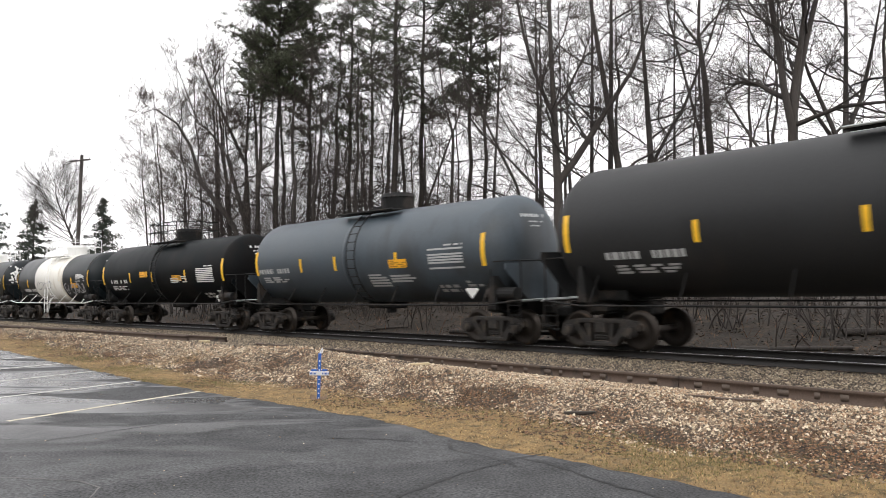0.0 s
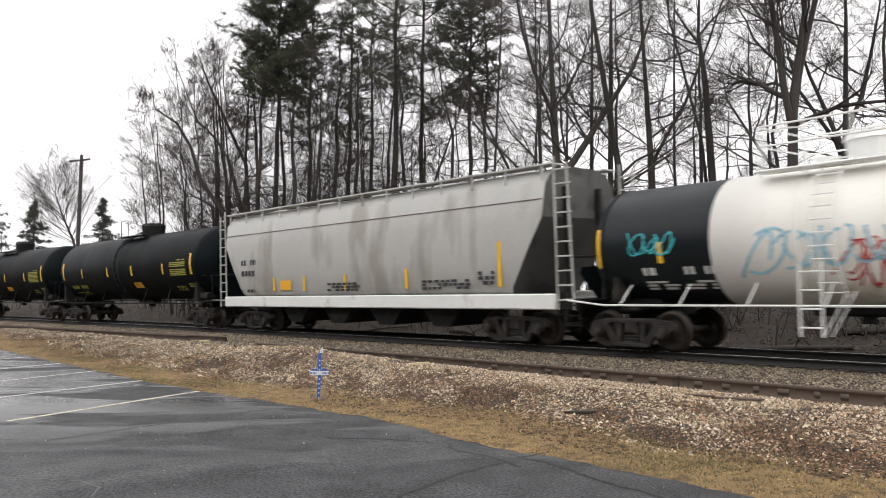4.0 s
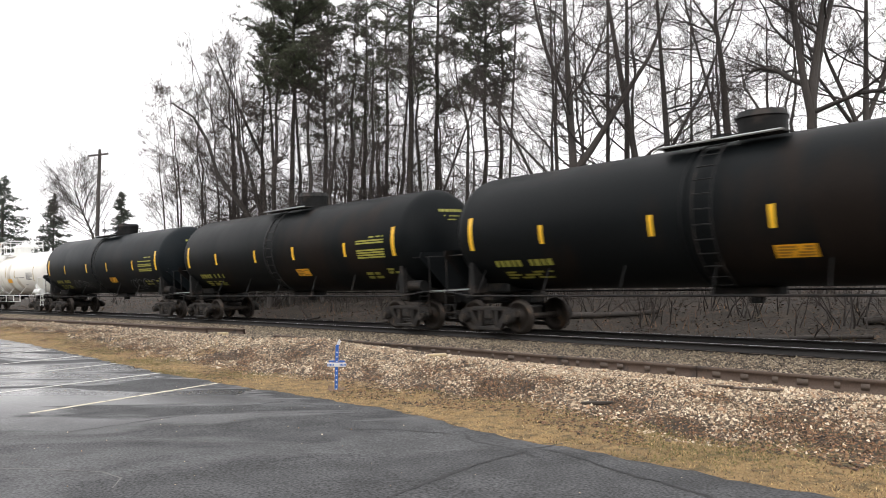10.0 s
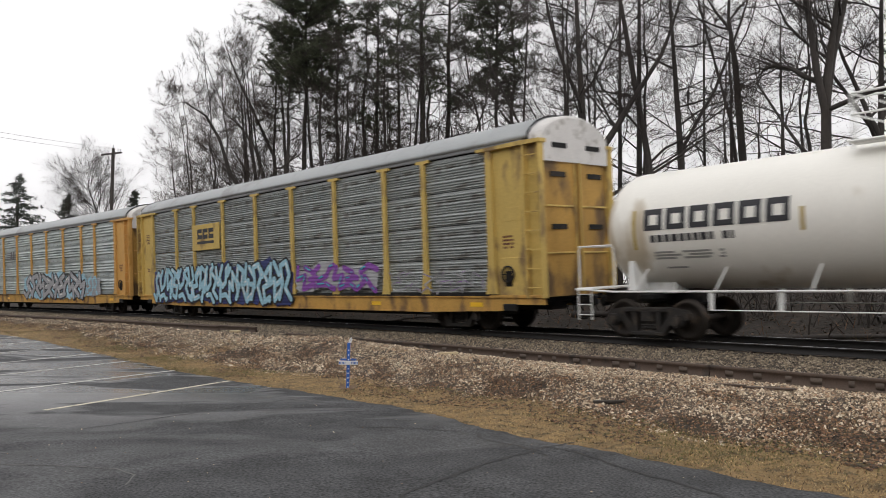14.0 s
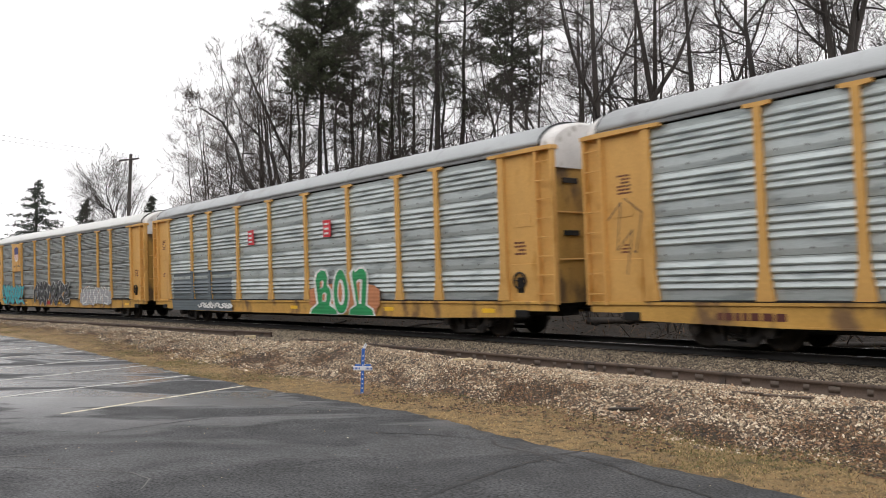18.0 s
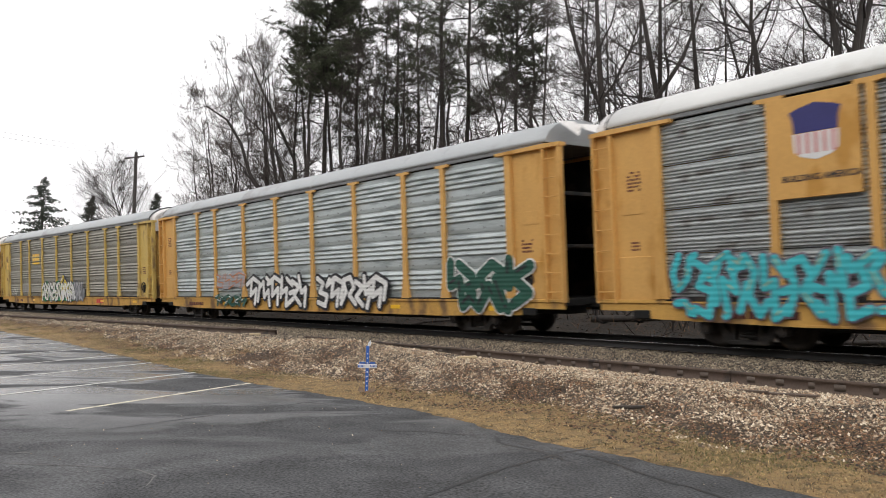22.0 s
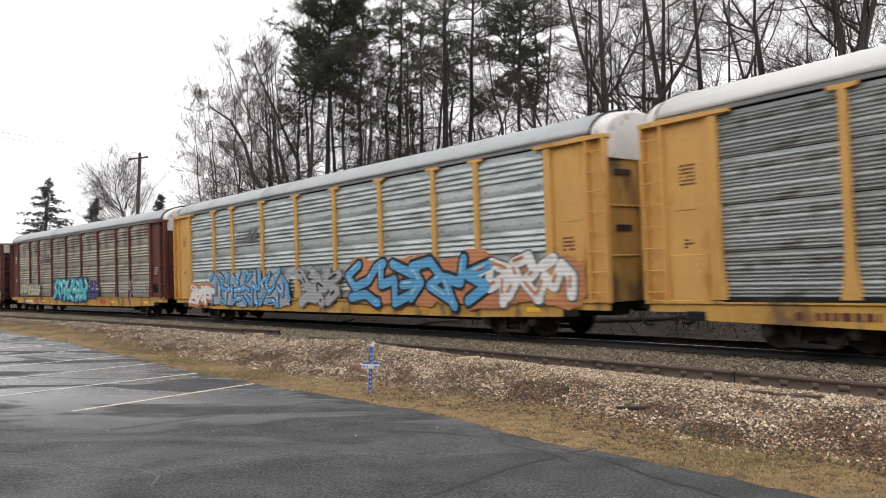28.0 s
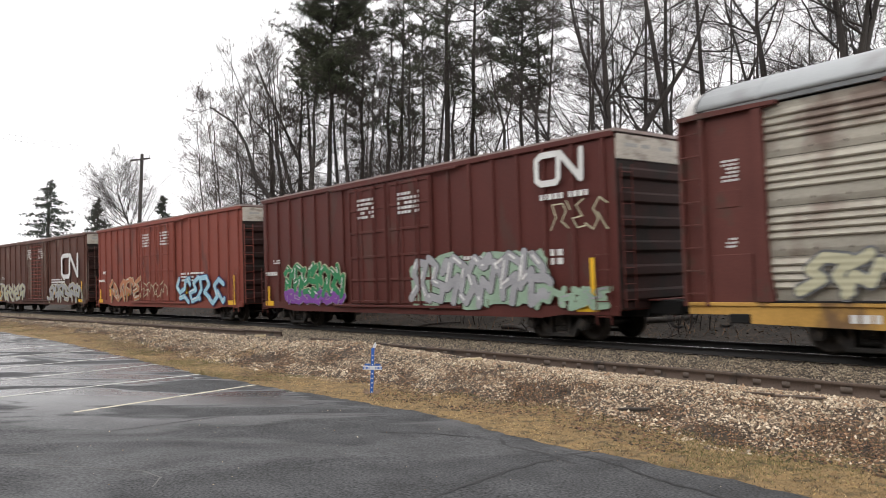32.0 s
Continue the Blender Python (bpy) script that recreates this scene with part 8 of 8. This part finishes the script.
bare_tree(19.8, 40, 20.2, 0.08, seed=512, path=[(19.8, 40, 1.6), (19.4, 40, 11.6), (20.2, 40, 14.8), (20.7, 40, 21.8)], label="slender bare tree on the wooded bank", first=0.25, reach=0.3, limbs=8)
bare_tree(7.9, 42, 19.4, 0.11, seed=513, path=[(7.9, 42, 1.6), (6.4, 42, 8.1), (3.5, 42, 14.0), (1.8, 42, 21.0)], label="slender bare tree on the wooded bank", first=0.25, reach=0.3, limbs=7)
bare_tree(5.2, 44, 22.7, 0.11, seed=514, path=[(5.2, 44, 1.6), (5.4, 44, 8.3), (5.8, 44, 17.3), (5.9, 44, 24.3)], label="slender bare tree on the wooded bank", first=0.25, reach=0.3, limbs=9)
bare_tree(8.4, 44, 21.1, 0.14, seed=515, path=[(8.4, 44, 1.6), (8.1, 44, 8.7), (7.8, 44, 15.7), (7.8, 44, 22.7)], label="slender bare tree on the wooded bank", first=0.25, reach=0.3, limbs=9)
bare_tree(3.0, 46, 19.4, 0.11, seed=516, path=[(3.0, 46, 1.6), (3.2, 46, 11.7), (2.6, 46, 14.0), (1.7, 46, 21.0)], label="slender bare tree on the wooded bank", first=0.25, reach=0.3, limbs=9)
bare_tree(0.8, 47, 20.4, 0.11, seed=517, path=[(0.8, 47, 1.6), (1.8, 47, 8.0), (3.6, 47, 13.1), (4.6, 47, 22.0)], label="slender bare tree on the wooded bank", first=0.25, reach=0.3, limbs=9)
bare_tree(-8.5, 50, 11.6, 0.18, seed=518, path=[(-8.5, 50, 1.6), (-10.3, 50, 6.5), (-12.4, 50, 9.3), (-13.1, 50, 11.5), (-14.0, 50, 13.0), (-15.4, 50, 13.9), (-17.3, 50, 13.2)], label="tall bare tree with grey furrowed bark", first=0.3, reach=0.25, limbs=22, kids=(0, 4, 5, 6), pale=True, lift=0.1)
bare_tree(-9.0, 51, 15.8, 0.16, seed=519, path=[(-9.0, 51, 1.6), (-9.8, 51, 6.8), (-11.0, 51, 11.0), (-12.0, 51, 12.5), (-13.0, 51, 13.4), (-14.6, 51, 17.4)], label="tall bare tree with grey furrowed bark", first=0.3, reach=0.2, limbs=20, kids=(0, 4, 5, 6), pale=True, lift=0.1)
bare_tree(-9.5, 52, 16.7, 0.16, seed=520, path=[(-9.5, 52, 1.6), (-10.0, 52, 10.7), (-12.6, 52, 16.2), (-13.4, 52, 18.3)], label="tall bare tree with grey furrowed bark", first=0.3, reach=0.2, limbs=20, kids=(0, 4, 5, 6), pale=True, lift=0.1)
bare_tree(-17.3, 60, 13.9, 0.085, seed=521, path=[(-17.3, 60, 1.6), (-17.7, 60, 6.0), (-18.0, 60, 10.3), (-18.4, 60, 13.2), (-19.1, 60, 17.0)], label="slender bare tree on the wooded bank", first=0.12, reach=0.24, limbs=24, rise=(0.3, 0.9), pale=True)
bare_tree(-11.7, 53, 8.4, 0.09, seed=522, path=[(-11.7, 53, 1.6), (-12.4, 53, 8.2), (-14.0, 53, 9.0), (-15.5, 53, 10.0)], label="slender bare tree on the wooded bank", first=0.2, reach=0.36, limbs=14, pale=True)
bare_tree(23.4, 36, 21, 0.15, (0.0, 0), 13, first=0.25, limbs=9, reach=0.38, lift=-0.03, label="bare tree with drooping twigs")
bare_tree(13.6, 48, 20, 0.16, (0, 0), 18)
bare_tree(18.6, 47, 20, 0.16, (0, 0), 19)
bare_tree(22.4, 45, 19, 0.16, (0, 0), 20)
for i, (x, y, t, r, l) in enumerate(((-12.9, 54, 17.2, 0.11, -0.07), (-11.2, 55, 19.0, 0.12, -0.06), (-9.6, 56, 20.5, 0.13, -0.05), (-14.2, 55, 14.5, 0.09, -0.08), (-10.4, 51, 18.0, 0.11, -0.08))):
    bare_tree(x, y, t, r, (l, 0), 540 + i, first=0.35, limbs=17, reach=0.19, kids=(0, 4, 5, 5), wander=0.12, lift=0.1, rise=(0.5, 1.4), pale=True, label="slender bare tree with upswept twigs at the edge of the woods")
for i, (x, y, t, r, l, w) in enumerate(((-18.2, 60, 15.5, 0.085, -0.1, -0.5), (-15.6, 56, 17.0, 0.09, -0.12, -0.4), (-13.6, 54, 19.0, 0.1, -0.1, -0.3))):
    bare_tree(x, y, t, r, (l, 0), 560 + i, first=0.3, limbs=18, reach=0.19, kids=(0, 4, 5, 5), wander=0.14, lift=0.08, rise=(0.3, 1.1), sway=w, pale=True, label="slender bare tree leaning out of the woods' edge")
# the mixed clump farther along
for i, (x, y, t, r, l) in enumerate(((-10.5, 52, 16, 0.2, -0.1), (-11.6, 53, 16.5, 0.2, -0.06), (-9.0, 50, 19, 0.2, 0.02), (-6.3, 49, 19, 0.18, -0.02), (-4.4, 51, 20, 0.2, 0.03), (-2.6, 48, 18, 0.17, 0.0),
                                     (-0.9, 50, 19, 0.17, 0.03), (0.6, 47, 18, 0.16, -0.04), (-7.8, 56, 20, 0.18, -0.05), (-12.2, 56, 16.5, 0.17, -0.05), (-5.4, 47, 16, 0.14, 0.06))):
    bare_tree(x, y, t, r, (l, 0), 40 + i, first=0.18, limbs=17, reach=0.2 if i in (0, 1, 9) else 0.27, kids=(0, 4, 5, 6), label="bare many-branched tree in a dense clump", pale=i % 3 == 0)
bare_tree(-15.4, 58, 13, 0.075, (0.02, 0), 62, first=0.15, limbs=18, reach=0.24, pale=True, label="slender pale bare tree standing apart")
bare_tree(-37.2, 95, 13.0, 0.26, seed=63, path=[(-37.0, 95, 2.4), (-37.6, 95, 6.5), (-38.2, 95, 9), (-39.6, 95, 12), (-40.6, 95, 15)], first=0.45, limbs=44, reach=0.62, rise=(0.3, 1.1), sway=-0.55, kids=(0, 5, 6, 6), wander=0.12, lift=0.05, label="broad bare tree fanning out beyond the utility pole")
# brown undergrowth of young trees between the pines
BARK_BROWN = material("brown_young_bark", (0.06, 0.042, 0.032), 0.9, vary=0.4, scale=2.5, fine=18, bump=0.5, stretch=(1, 1, 0.25), bump_dist=0.02)
for i, (x, y, t, l) in enumerate(((-6.9, 53, 15.5, -0.02), (-5.6, 54, 16.5, 0.02), (-4.6, 55, 15.0, -0.03), (-3.8, 53, 16.0, 0.03), (-2.6, 54, 15.0, 0.0), (-1.3, 55, 14.0, 0.02), (0.9, 54, 13.0, 0.0), (2.6, 55, 12.5, 0.02))):
    bare_tree(x, y, t, 0.11, (l, 0), 580 + i, first=0.3, limbs=20, reach=0.2, kids=(0, 4, 5, 6), wander=0.16, lift=0.06, rise=(0.2, 1.0), bark=BARK_BROWN, label="young bare brown tree crowded between the pines")
# pines
pine(-7.7, 50, 22.5, 0.22, 70, 0.6, 3.9, 2600, label="tall pine with a dense dark crown", boughs=90)
pine(-5.9, 52, 20.5, 0.2, 71, 0.52, 3.2, 620, 44)
pine(-3.2, 52, 20.5, 0.2, 72, 0.45, 3.0, 620, 44)
pine(-0.2, 46, 25, 0.24, 73, 0.45, 3.2, 480, 30)
pine(1.4, 48, 24, 0.2, 74, 0.45, 3.4, 720, 26)
pine(4.5, 49, 22, 0.18, 75, 0.53, 3.6, 1500, 18, label="tall pine with a full green crown", boughs=80)
pine(-1.9, 55, 22, 0.18, 76, 0.6, 3.0, 300)
pine(5.6, 50, 23, 0.17, 77, 0.5, 3.0, 220)
pine(-10.4, 54, 17.5, 0.18, 78, 0.66, 2.4, 160)
pine(9.5, 52, 22, 0.16, 79, 0.5, 2.6, 160)
# spruces in the distance
spruce(-53.8, 105, 15.9, 8.6, 80)
spruce(-45.0, 100, 12.6, 5.0, 81)
spruce(-36.7, 100, 13.0, 5.0, 82)


# thinner woods farther back, and brush on the bank
frs = random.Random(77)
for i in range(11):
    q = i / 10
    x = -12 + 46 * q + frs.uniform(-1, 1)
    y = 66 + frs.uniform(-6, 12) - 10 * q
    bare_tree(x, y, frs.uniform(17, 24), frs.uniform(0.12, 0.24), (frs.uniform(-0.05, 0.05), 0), 200 + i, first=0.2, limbs=9, reach=0.36, kids=(0, 3, 3, 4), label="bare tree deeper in the woods", bark=BARK_DARK)


def brush(x, y, tall, seed):
    rs = random.Random(seed)
    wood = Wood()
    z0 = float(height(np.array([x]), np.array([y]))[0]) - 0.1
    cfg = {"wander": 0.16, "lift": 0.05, "kids": (0, 4, 4)}
    for i in range(9 if tall < 6 else 12):
        a = rs.uniform(0, 6.283)
        branch(wood, rs, Vector((x + rs.gauss(0, 0.5), y + rs.gauss(0, 0.5), z0)), Vector((math.cos(a) * 0.4, math.sin(a) * 0.4, 1)).normalized(), tall * rs.uniform(0.6, 1.1), rs.uniform(0.015, 0.035), 2, cfg)
    return finish(wood, "bare_shrub", "leafless brown shrub on the bank", BARK_DARK, TWIG, "shrub", "shrubs on the bank")


for i in range(46):
    st = -62 + 84 * i / 45 + frs.uniform(-0.8, 0.8)
    x, y = beside(st, -frs.uniform(8.5, 17))
    brush(x, y, frs.uniform(2.0, 5.5), 300 + i)
for i in range(22):
    brush(-14 + 19 * i / 21 + frs.uniform(-0.6, 0.6), frs.uniform(46, 56), frs.uniform(4.5, 10), 360 + i)
for i in range(18):
    brush(-11.5 + 15 * i / 17 + frs.uniform(-0.4, 0.4), frs.uniform(50, 60), frs.uniform(6, 9.5), 620 + i)
for i in range(34):
    x, y = beside(-22 + 46 * i / 33 + frs.uniform(-0.8, 0.8), -frs.uniform(6.5, 13))
    brush(x, y, frs.uniform(0.8, 2.4), 450 + i)
for i in range(16):
    brush(4 + 24 * i / 15 + frs.uniform(-0.6, 0.6), frs.uniform(40, 50), frs.uniform(4, 8), 420 + i)


# ---- small things ----
CROSS_BLUE = material("blue_gloss_paint", (0.03, 0.12, 0.45), 0.4, vary=0.15, scale=8, fine=60, bump=0.05)
PLASTIC_WHITE = material("white_plastic", (0.7, 0.72, 0.75), 0.4, vary=0.1, scale=8, fine=60, bump=0.05)
WOOD_PALE = material("bleached_wood", (0.5, 0.4, 0.25), 0.8, vary=0.2, scale=5, fine=30, bump=0.3, stretch=(0.3, 1, 1))
POLE_WOOD = material("weathered_pole", (0.062, 0.053, 0.048), 0.85, vary=0.3, scale=2, fine=25, bump=0.4, stretch=(1, 1, 0.15))


def roadside_cross(x, y):
    z = float(height(np.array([x]), np.array([y]))[0])
    c = tagged(new("memorial_cross"), "small blue wooden roadside cross with white studs, standing in the gravel", "cross")
    c.matrix_basis = pose(x, y, z - 0.05, 0, 1.0, 8) @ Matrix.Diagonal((0.97, 1, 0.92, 1))
    part("upright", box(fresh(), (0, 0, 0.44), (0.055, 0.04, 0.92), 0.006), CROSS_BLUE, c)
    part("arm", box(fresh(), (0, -0.022, 0.53), (0.34, 0.02, 0.075), 0.005), PLASTIC_WHITE, c, "white arm board with plain lettering bars")
    part("arm_trim", box(fresh(), (-0.09, -0.02, 0.59), (0.1, 0.02, 0.035), 0.006), CROSS_BLUE, c)
    part("arm_trim", box(fresh(), (0.09, -0.02, 0.59), (0.1, 0.02, 0.035), 0.006), CROSS_BLUE, c)
    bm = fresh()
    for i in range(5):
        for k in (-1, 1):
            box(bm, (k * (0.06 + 0.024 * i), -0.034, 0.53), (0.014, 0.004, 0.035))
    part("lettering", bm, CROSS_BLUE, c)
    for i in range(9):
        part("stud", box(fresh(), (0, -0.023, 0.08 + 0.085 * i), (0.022, 0.012, 0.026), 0.005), PLASTIC_WHITE, c)
    bm = fresh()
    polyline(bm, [(0.0, 0, 0.88), (0.02, 0, 0.96), (0.045, 0, 1.0), (0.05, 0, 0.96), (0.03, 0, 0.9)], 0.012, 6)
    part("ribbon", bm, PLASTIC_WHITE, c)
    return c


roadside_cross(-1.33, 13.7)
rs3 = np.random.RandomState(21)
for i in range(7):
    a = rs3.uniform(0, 6.28)
    q = np.array([[-1.33 + 0.13 * math.cos(a), 13.68 + 0.13 * math.sin(a), 0.0]])
    q[0, 2] = height(q[:, 0], q[:, 1])[0]
    tagged(new("rock", tri_scatter("rock", q, np.array([rs3.uniform(0.05, 0.08)]), rs3, STONE_PALE)), "pale rock at the foot of the cross", "rock", "rocks round the cross")


def plank(x, y, ln, turn, w, t, mat, label):
    z = float(height(np.array([x]), np.array([y]))[0])
    bm = fresh()
    box(bm, (0, 0, t / 2), (ln, w, t), t * 0.2)
    for v in bm.verts:
        v.co.z += 0.02 * math.sin(v.co.x * 5)
        v.co.y += 0.02 * math.sin(v.co.x * 3 + 1)
    me = mesh_of(bm, mat, "wood_scrap")
    o = tagged(new("wood_scrap", me), label, "wood scrap")
    o.matrix_basis = pose(x, y, z + 0.01, 0, 2, turn)


plank(0.5, 17.2, 0.42, 10, 0.12, 0.06, WOOD_PALE, "pale split piece of wood on the gravel")
plank(5.0, 11.6, 0.8, -35, 0.14, 0.03, RAIL_RUST, "rusty flat scrap lying by the siding rail")
plank(4.6, 11.9, 0.5, -60, 0.1, 0.03, RAIL_RUST, "rusty flat scrap lying by the siding rail")
plank(2.6, 11.2, 0.45, -15, 0.1, 0.04, TIMBER, "dark splinter of sleeper on the gravel")
plank(-6.6, 27.6, 0.5, -40, 0.12, 0.1, WOOD_PALE, "pale block lying at the end of the rail")


def fallen_log(s, d, ln, r, turn, seed):
    x, y = beside(s, d)
    rs = random.Random(seed)
    wood = Wood()
    z = float(height(np.array([x]), np.array([y]))[0]) + r * 0.7
    a = radians(turn)
    dv = Vector((math.cos(a), math.sin(a), 0.03))
    pts, _ = bend(rs, Vector((x, y, z)), dv, ln, 6, 0.05, 0.0)
    for p in pts:
        p.z = float(height(np.array([p.x]), np.array([p.y]))[0]) + r * 0.6
    wood.tube(0, pts, [r * (1 - 0.4 * i / 6) for i in range(7)], 8)
    cfg = {"wander": 0.15, "lift": 0.03, "kids": (0, 3, 3)}
    for i in range(3):
        branch(wood, rs, pts[2 + i], Vector((rs.gauss(0, 1), rs.gauss(0, 1), 0.6)).normalized(), rs.uniform(0.6, 1.6), r * 0.3, 1, cfg)
    finish(wood, "fallen_log", "grey fallen log among dead leaves on the bank", BARK, TWIG, "log", "fallen logs")


for i, (s, d, ln, r, tn) in enumerate(((9.5, -5.2, 3.0, 0.1, -40), (4.0, -4.8, 2.4, 0.08, -70), (13.5, -6.0, 3.6, 0.13, -30), (-3.0, -5.5, 3.0, 0.1, -60), (-9.0, -5.0, 2.8, 0.07, -20), (17.0, -5.0, 2.2, 0.09, -75), (0.5, -7.2, 4.0, 0.14, -45), (-16, -5.5, 3.0, 0.1, -50), (11.5, -7.5, 3.5, 0.12, -10))):
    fallen_log(s, d, ln, r, tn, 400 + i)

# brush wood and stalks on the far bank
s, d, P = scatter(2600, (-60, 22), (lambda s: -9.0 + 0 * s, lambda s: -3.6 + 0 * s), 1.2)
tagged(new("dead_stalks", blades("dead_stalks", P, rs.uniform(0.2, 0.7, len(P)), rs, LEAF_LITTER, 0.5, 0.008)), "dead stalks and fallen twigs on the bank", "stalks", kind="stuff")

# utility pole
pole = tagged(new("utility_pole"), "brown wooden utility pole with one crossarm and insulators", "utility pole")
pole.matrix_basis = pose(-24.6, 62, 1.5, 0, 0.4, -30)
part("post", rod(fresh(), (0, 0, -0.5), (0, 0, 11.6), 0.17, 10, 0.12), POLE_WOOD, pole)
part("crossarm", box(fresh(), (0, -0.15, 11.15), (2.3, 0.11, 0.13), 0.01), POLE_WOOD, pole)
for x in (-1.05, -0.75, 0.75, 1.05):
    part("insulator", rod(fresh(), (x, -0.15, 11.2), (x, -0.15, 11.42), 0.05, 8, 0.03), PLASTIC_WHITE, pole)
part("insulator", rod(fresh(), (0, 0, 11.6), (0, 0, 11.85), 0.05, 8, 0.03), PLASTIC_WHITE, pole)
for k in (-1, 1):
    part("brace", rod(fresh(), (k * 0.55, -0.15, 11.1), (0, -0.13, 10.5), 0.02, 5), POLE_WOOD, pole)
CABLE = material("cable_grey", (0.1, 0.1, 0.11), 0.6, vary=0.1, bump=0.0)


def cable(a, b, sag, r, label):
    bm = fresh()
    a, b = Vector(a), Vector(b)
    pts = [a.lerp(b, i / 16) - Vector((0, 0, sag * 4 * (i / 16) * (1 - i / 16))) for i in range(17)]
    polyline(bm, pts, r, 4)
    tagged(new("overhead_wire", mesh_of(bm, CABLE, "overhead_wire")), label, "wire", "overhead wires")


for dx, dz in ((-1.0, 0.0), (1.0, -0.05)):
    cable((-24.6 + dx * 0.87, 62 - dx * 0.5, 12.92), (-35.5 + dx, 41, 12.5 + dz), 0.3, 0.011, "thin overhead wire from the utility pole")
for k, (px, py) in enumerate(((-35.5, 41), (-66.6, 96), (-57.6, 112))):
    z = float(height(np.array([px]), np.array([py]))[0])
    other = tagged(new("utility_pole"), "plain wooden utility pole with a crossarm", "utility pole")
    other.matrix_basis = pose(px, py, z, 0, 0, -30 if k == 0 else 60)
    h = (13.1, 16.2, 15.4)[k] - z
    part("post", rod(fresh(), (0, 0, -0.4), (0, 0, h), 0.16, 8, 0.11), POLE_WOOD, other)
    part("crossarm", box(fresh(), (0, 0, h - 0.6), (2.4, 0.1, 0.13), 0.01), POLE_WOOD, other)
for dz in (0.0, -0.6, -1.3):
    cable((-66.6, 96, 15.2 + dz), (-57.6, 112, 14.9 + dz), 0.45, 0.014, "thin black overhead wire against the sky")

# low building in the distance
far_house = tagged(new("low_building"), "low brown building with a flat roof far beyond the railway", "building")
far_house.matrix_basis = pose(-71.5, 115, 2.0, 0, 0, 20)
part("wall", box(fresh(), (0, 0, 3.2), (14, 8, 6.4), 0.05), BOX_LIGHT, far_house)
part("roof", box(fresh(), (0, 0, 6.6), (14.8, 8.8, 0.4), 0.05), ROOF_BROWN, far_house)
for x in (-4, 0, 4):
    part("window", box(fresh(), (x, -4.02, 4.6), (1.4, 0.08, 1.2), 0.02), CABLE, far_house)

# unseen wall added to close the car park behind the camera and darken reflections
UNSEEN_WALL = material("unseen_grey_wall", (0.09, 0.09, 0.092), 0.9, vary=0.25, scale=0.6, fine=6, bump=0.3, spot=(0.07, 0.07, 0.072), spot_scale=0.4)
V, F = sweep([(-0.25, -0.6), (0.25, -0.6), (0.25, 12.0), (-0.25, 12.0)], -260, 90, 10.0, 31.0, 0.0)
tagged(new("wall_south", quick_mesh("wall_south", V, F, UNSEEN_WALL)), "plain grey unseen wall, added to darken the train's reflections", "wall", kind="structure")


# ---- what moves ----
SPEED = 14.325
# small slack runs along the train
SURGE_T = (0, 1.5, 2, 2.5, 8.5, 9, 9.5, 20.5, 21, 21.5, 22.5, 23, 23.5, 24, 24.5, 25, 25.5, 26.5, 28.5, 29, 29.5, 30.5, 31, 31.5, 32)
SURGE = (0, 0, 0.32, 0, 0, 0.35, 0, 0, 0.38, 0, 0, 0.42, 0, -0.25, -0.2, -0.18, 0.33, 0, 0, -0.42, 0, 0, -0.33, -0.1, -0.05)


def car_pose(s, truck=8.0):
    """A car whose middle is s metres along, standing on the track with both bogies."""
    x0, y0, _ = track_at(s - truck)
    x1, y1, _ = track_at(s + truck)
    z = RAIL_TOP + 0.75 * math.sin(CANT)
    return pose((x0 + x1) / 2, (y0 + y1) / 2, z, math.degrees(CANT), 0, math.degrees(math.atan2(y1 - y0, x1 - x0)))


def travelled(t):
    """How far the train has come: it slows a little at first, then gathers speed."""
    u = (t - 16) / 10
    return SPEED * t + 0.323 * u + 1.037 * u * u + 0.064 * u ** 3 + float(np.interp(t, SURGE_T, SURGE))


def roll(place, offset):
    """Turns of a wheel set while its car passes the car park: 62 m of track, a row for every frame."""
    times = [i / FPS for i in range(1, 32 * FPS) if -40 < place + travelled(i / FPS) < 22]
    at = lambda t: pose(offset, 0, 0.46, 0, math.degrees(min(max(place + travelled(t), -40), 22) / 0.458) % 360, 0)
    return [(t, at(t)) for t in [0.0] + times + [32.0]]


def motions():
    where = {}
    for c, front, L in TRAIN:
        where[c] = front - L / 2
        walk(c, [(t / 2, car_pose(front - L / 2 + travelled(t / 2), L * 0.36)) for t in range(0, 65)])
    for c, axle, offset in AXLES:
        walk(axle, roll(where[c] + offset, offset))


motions()
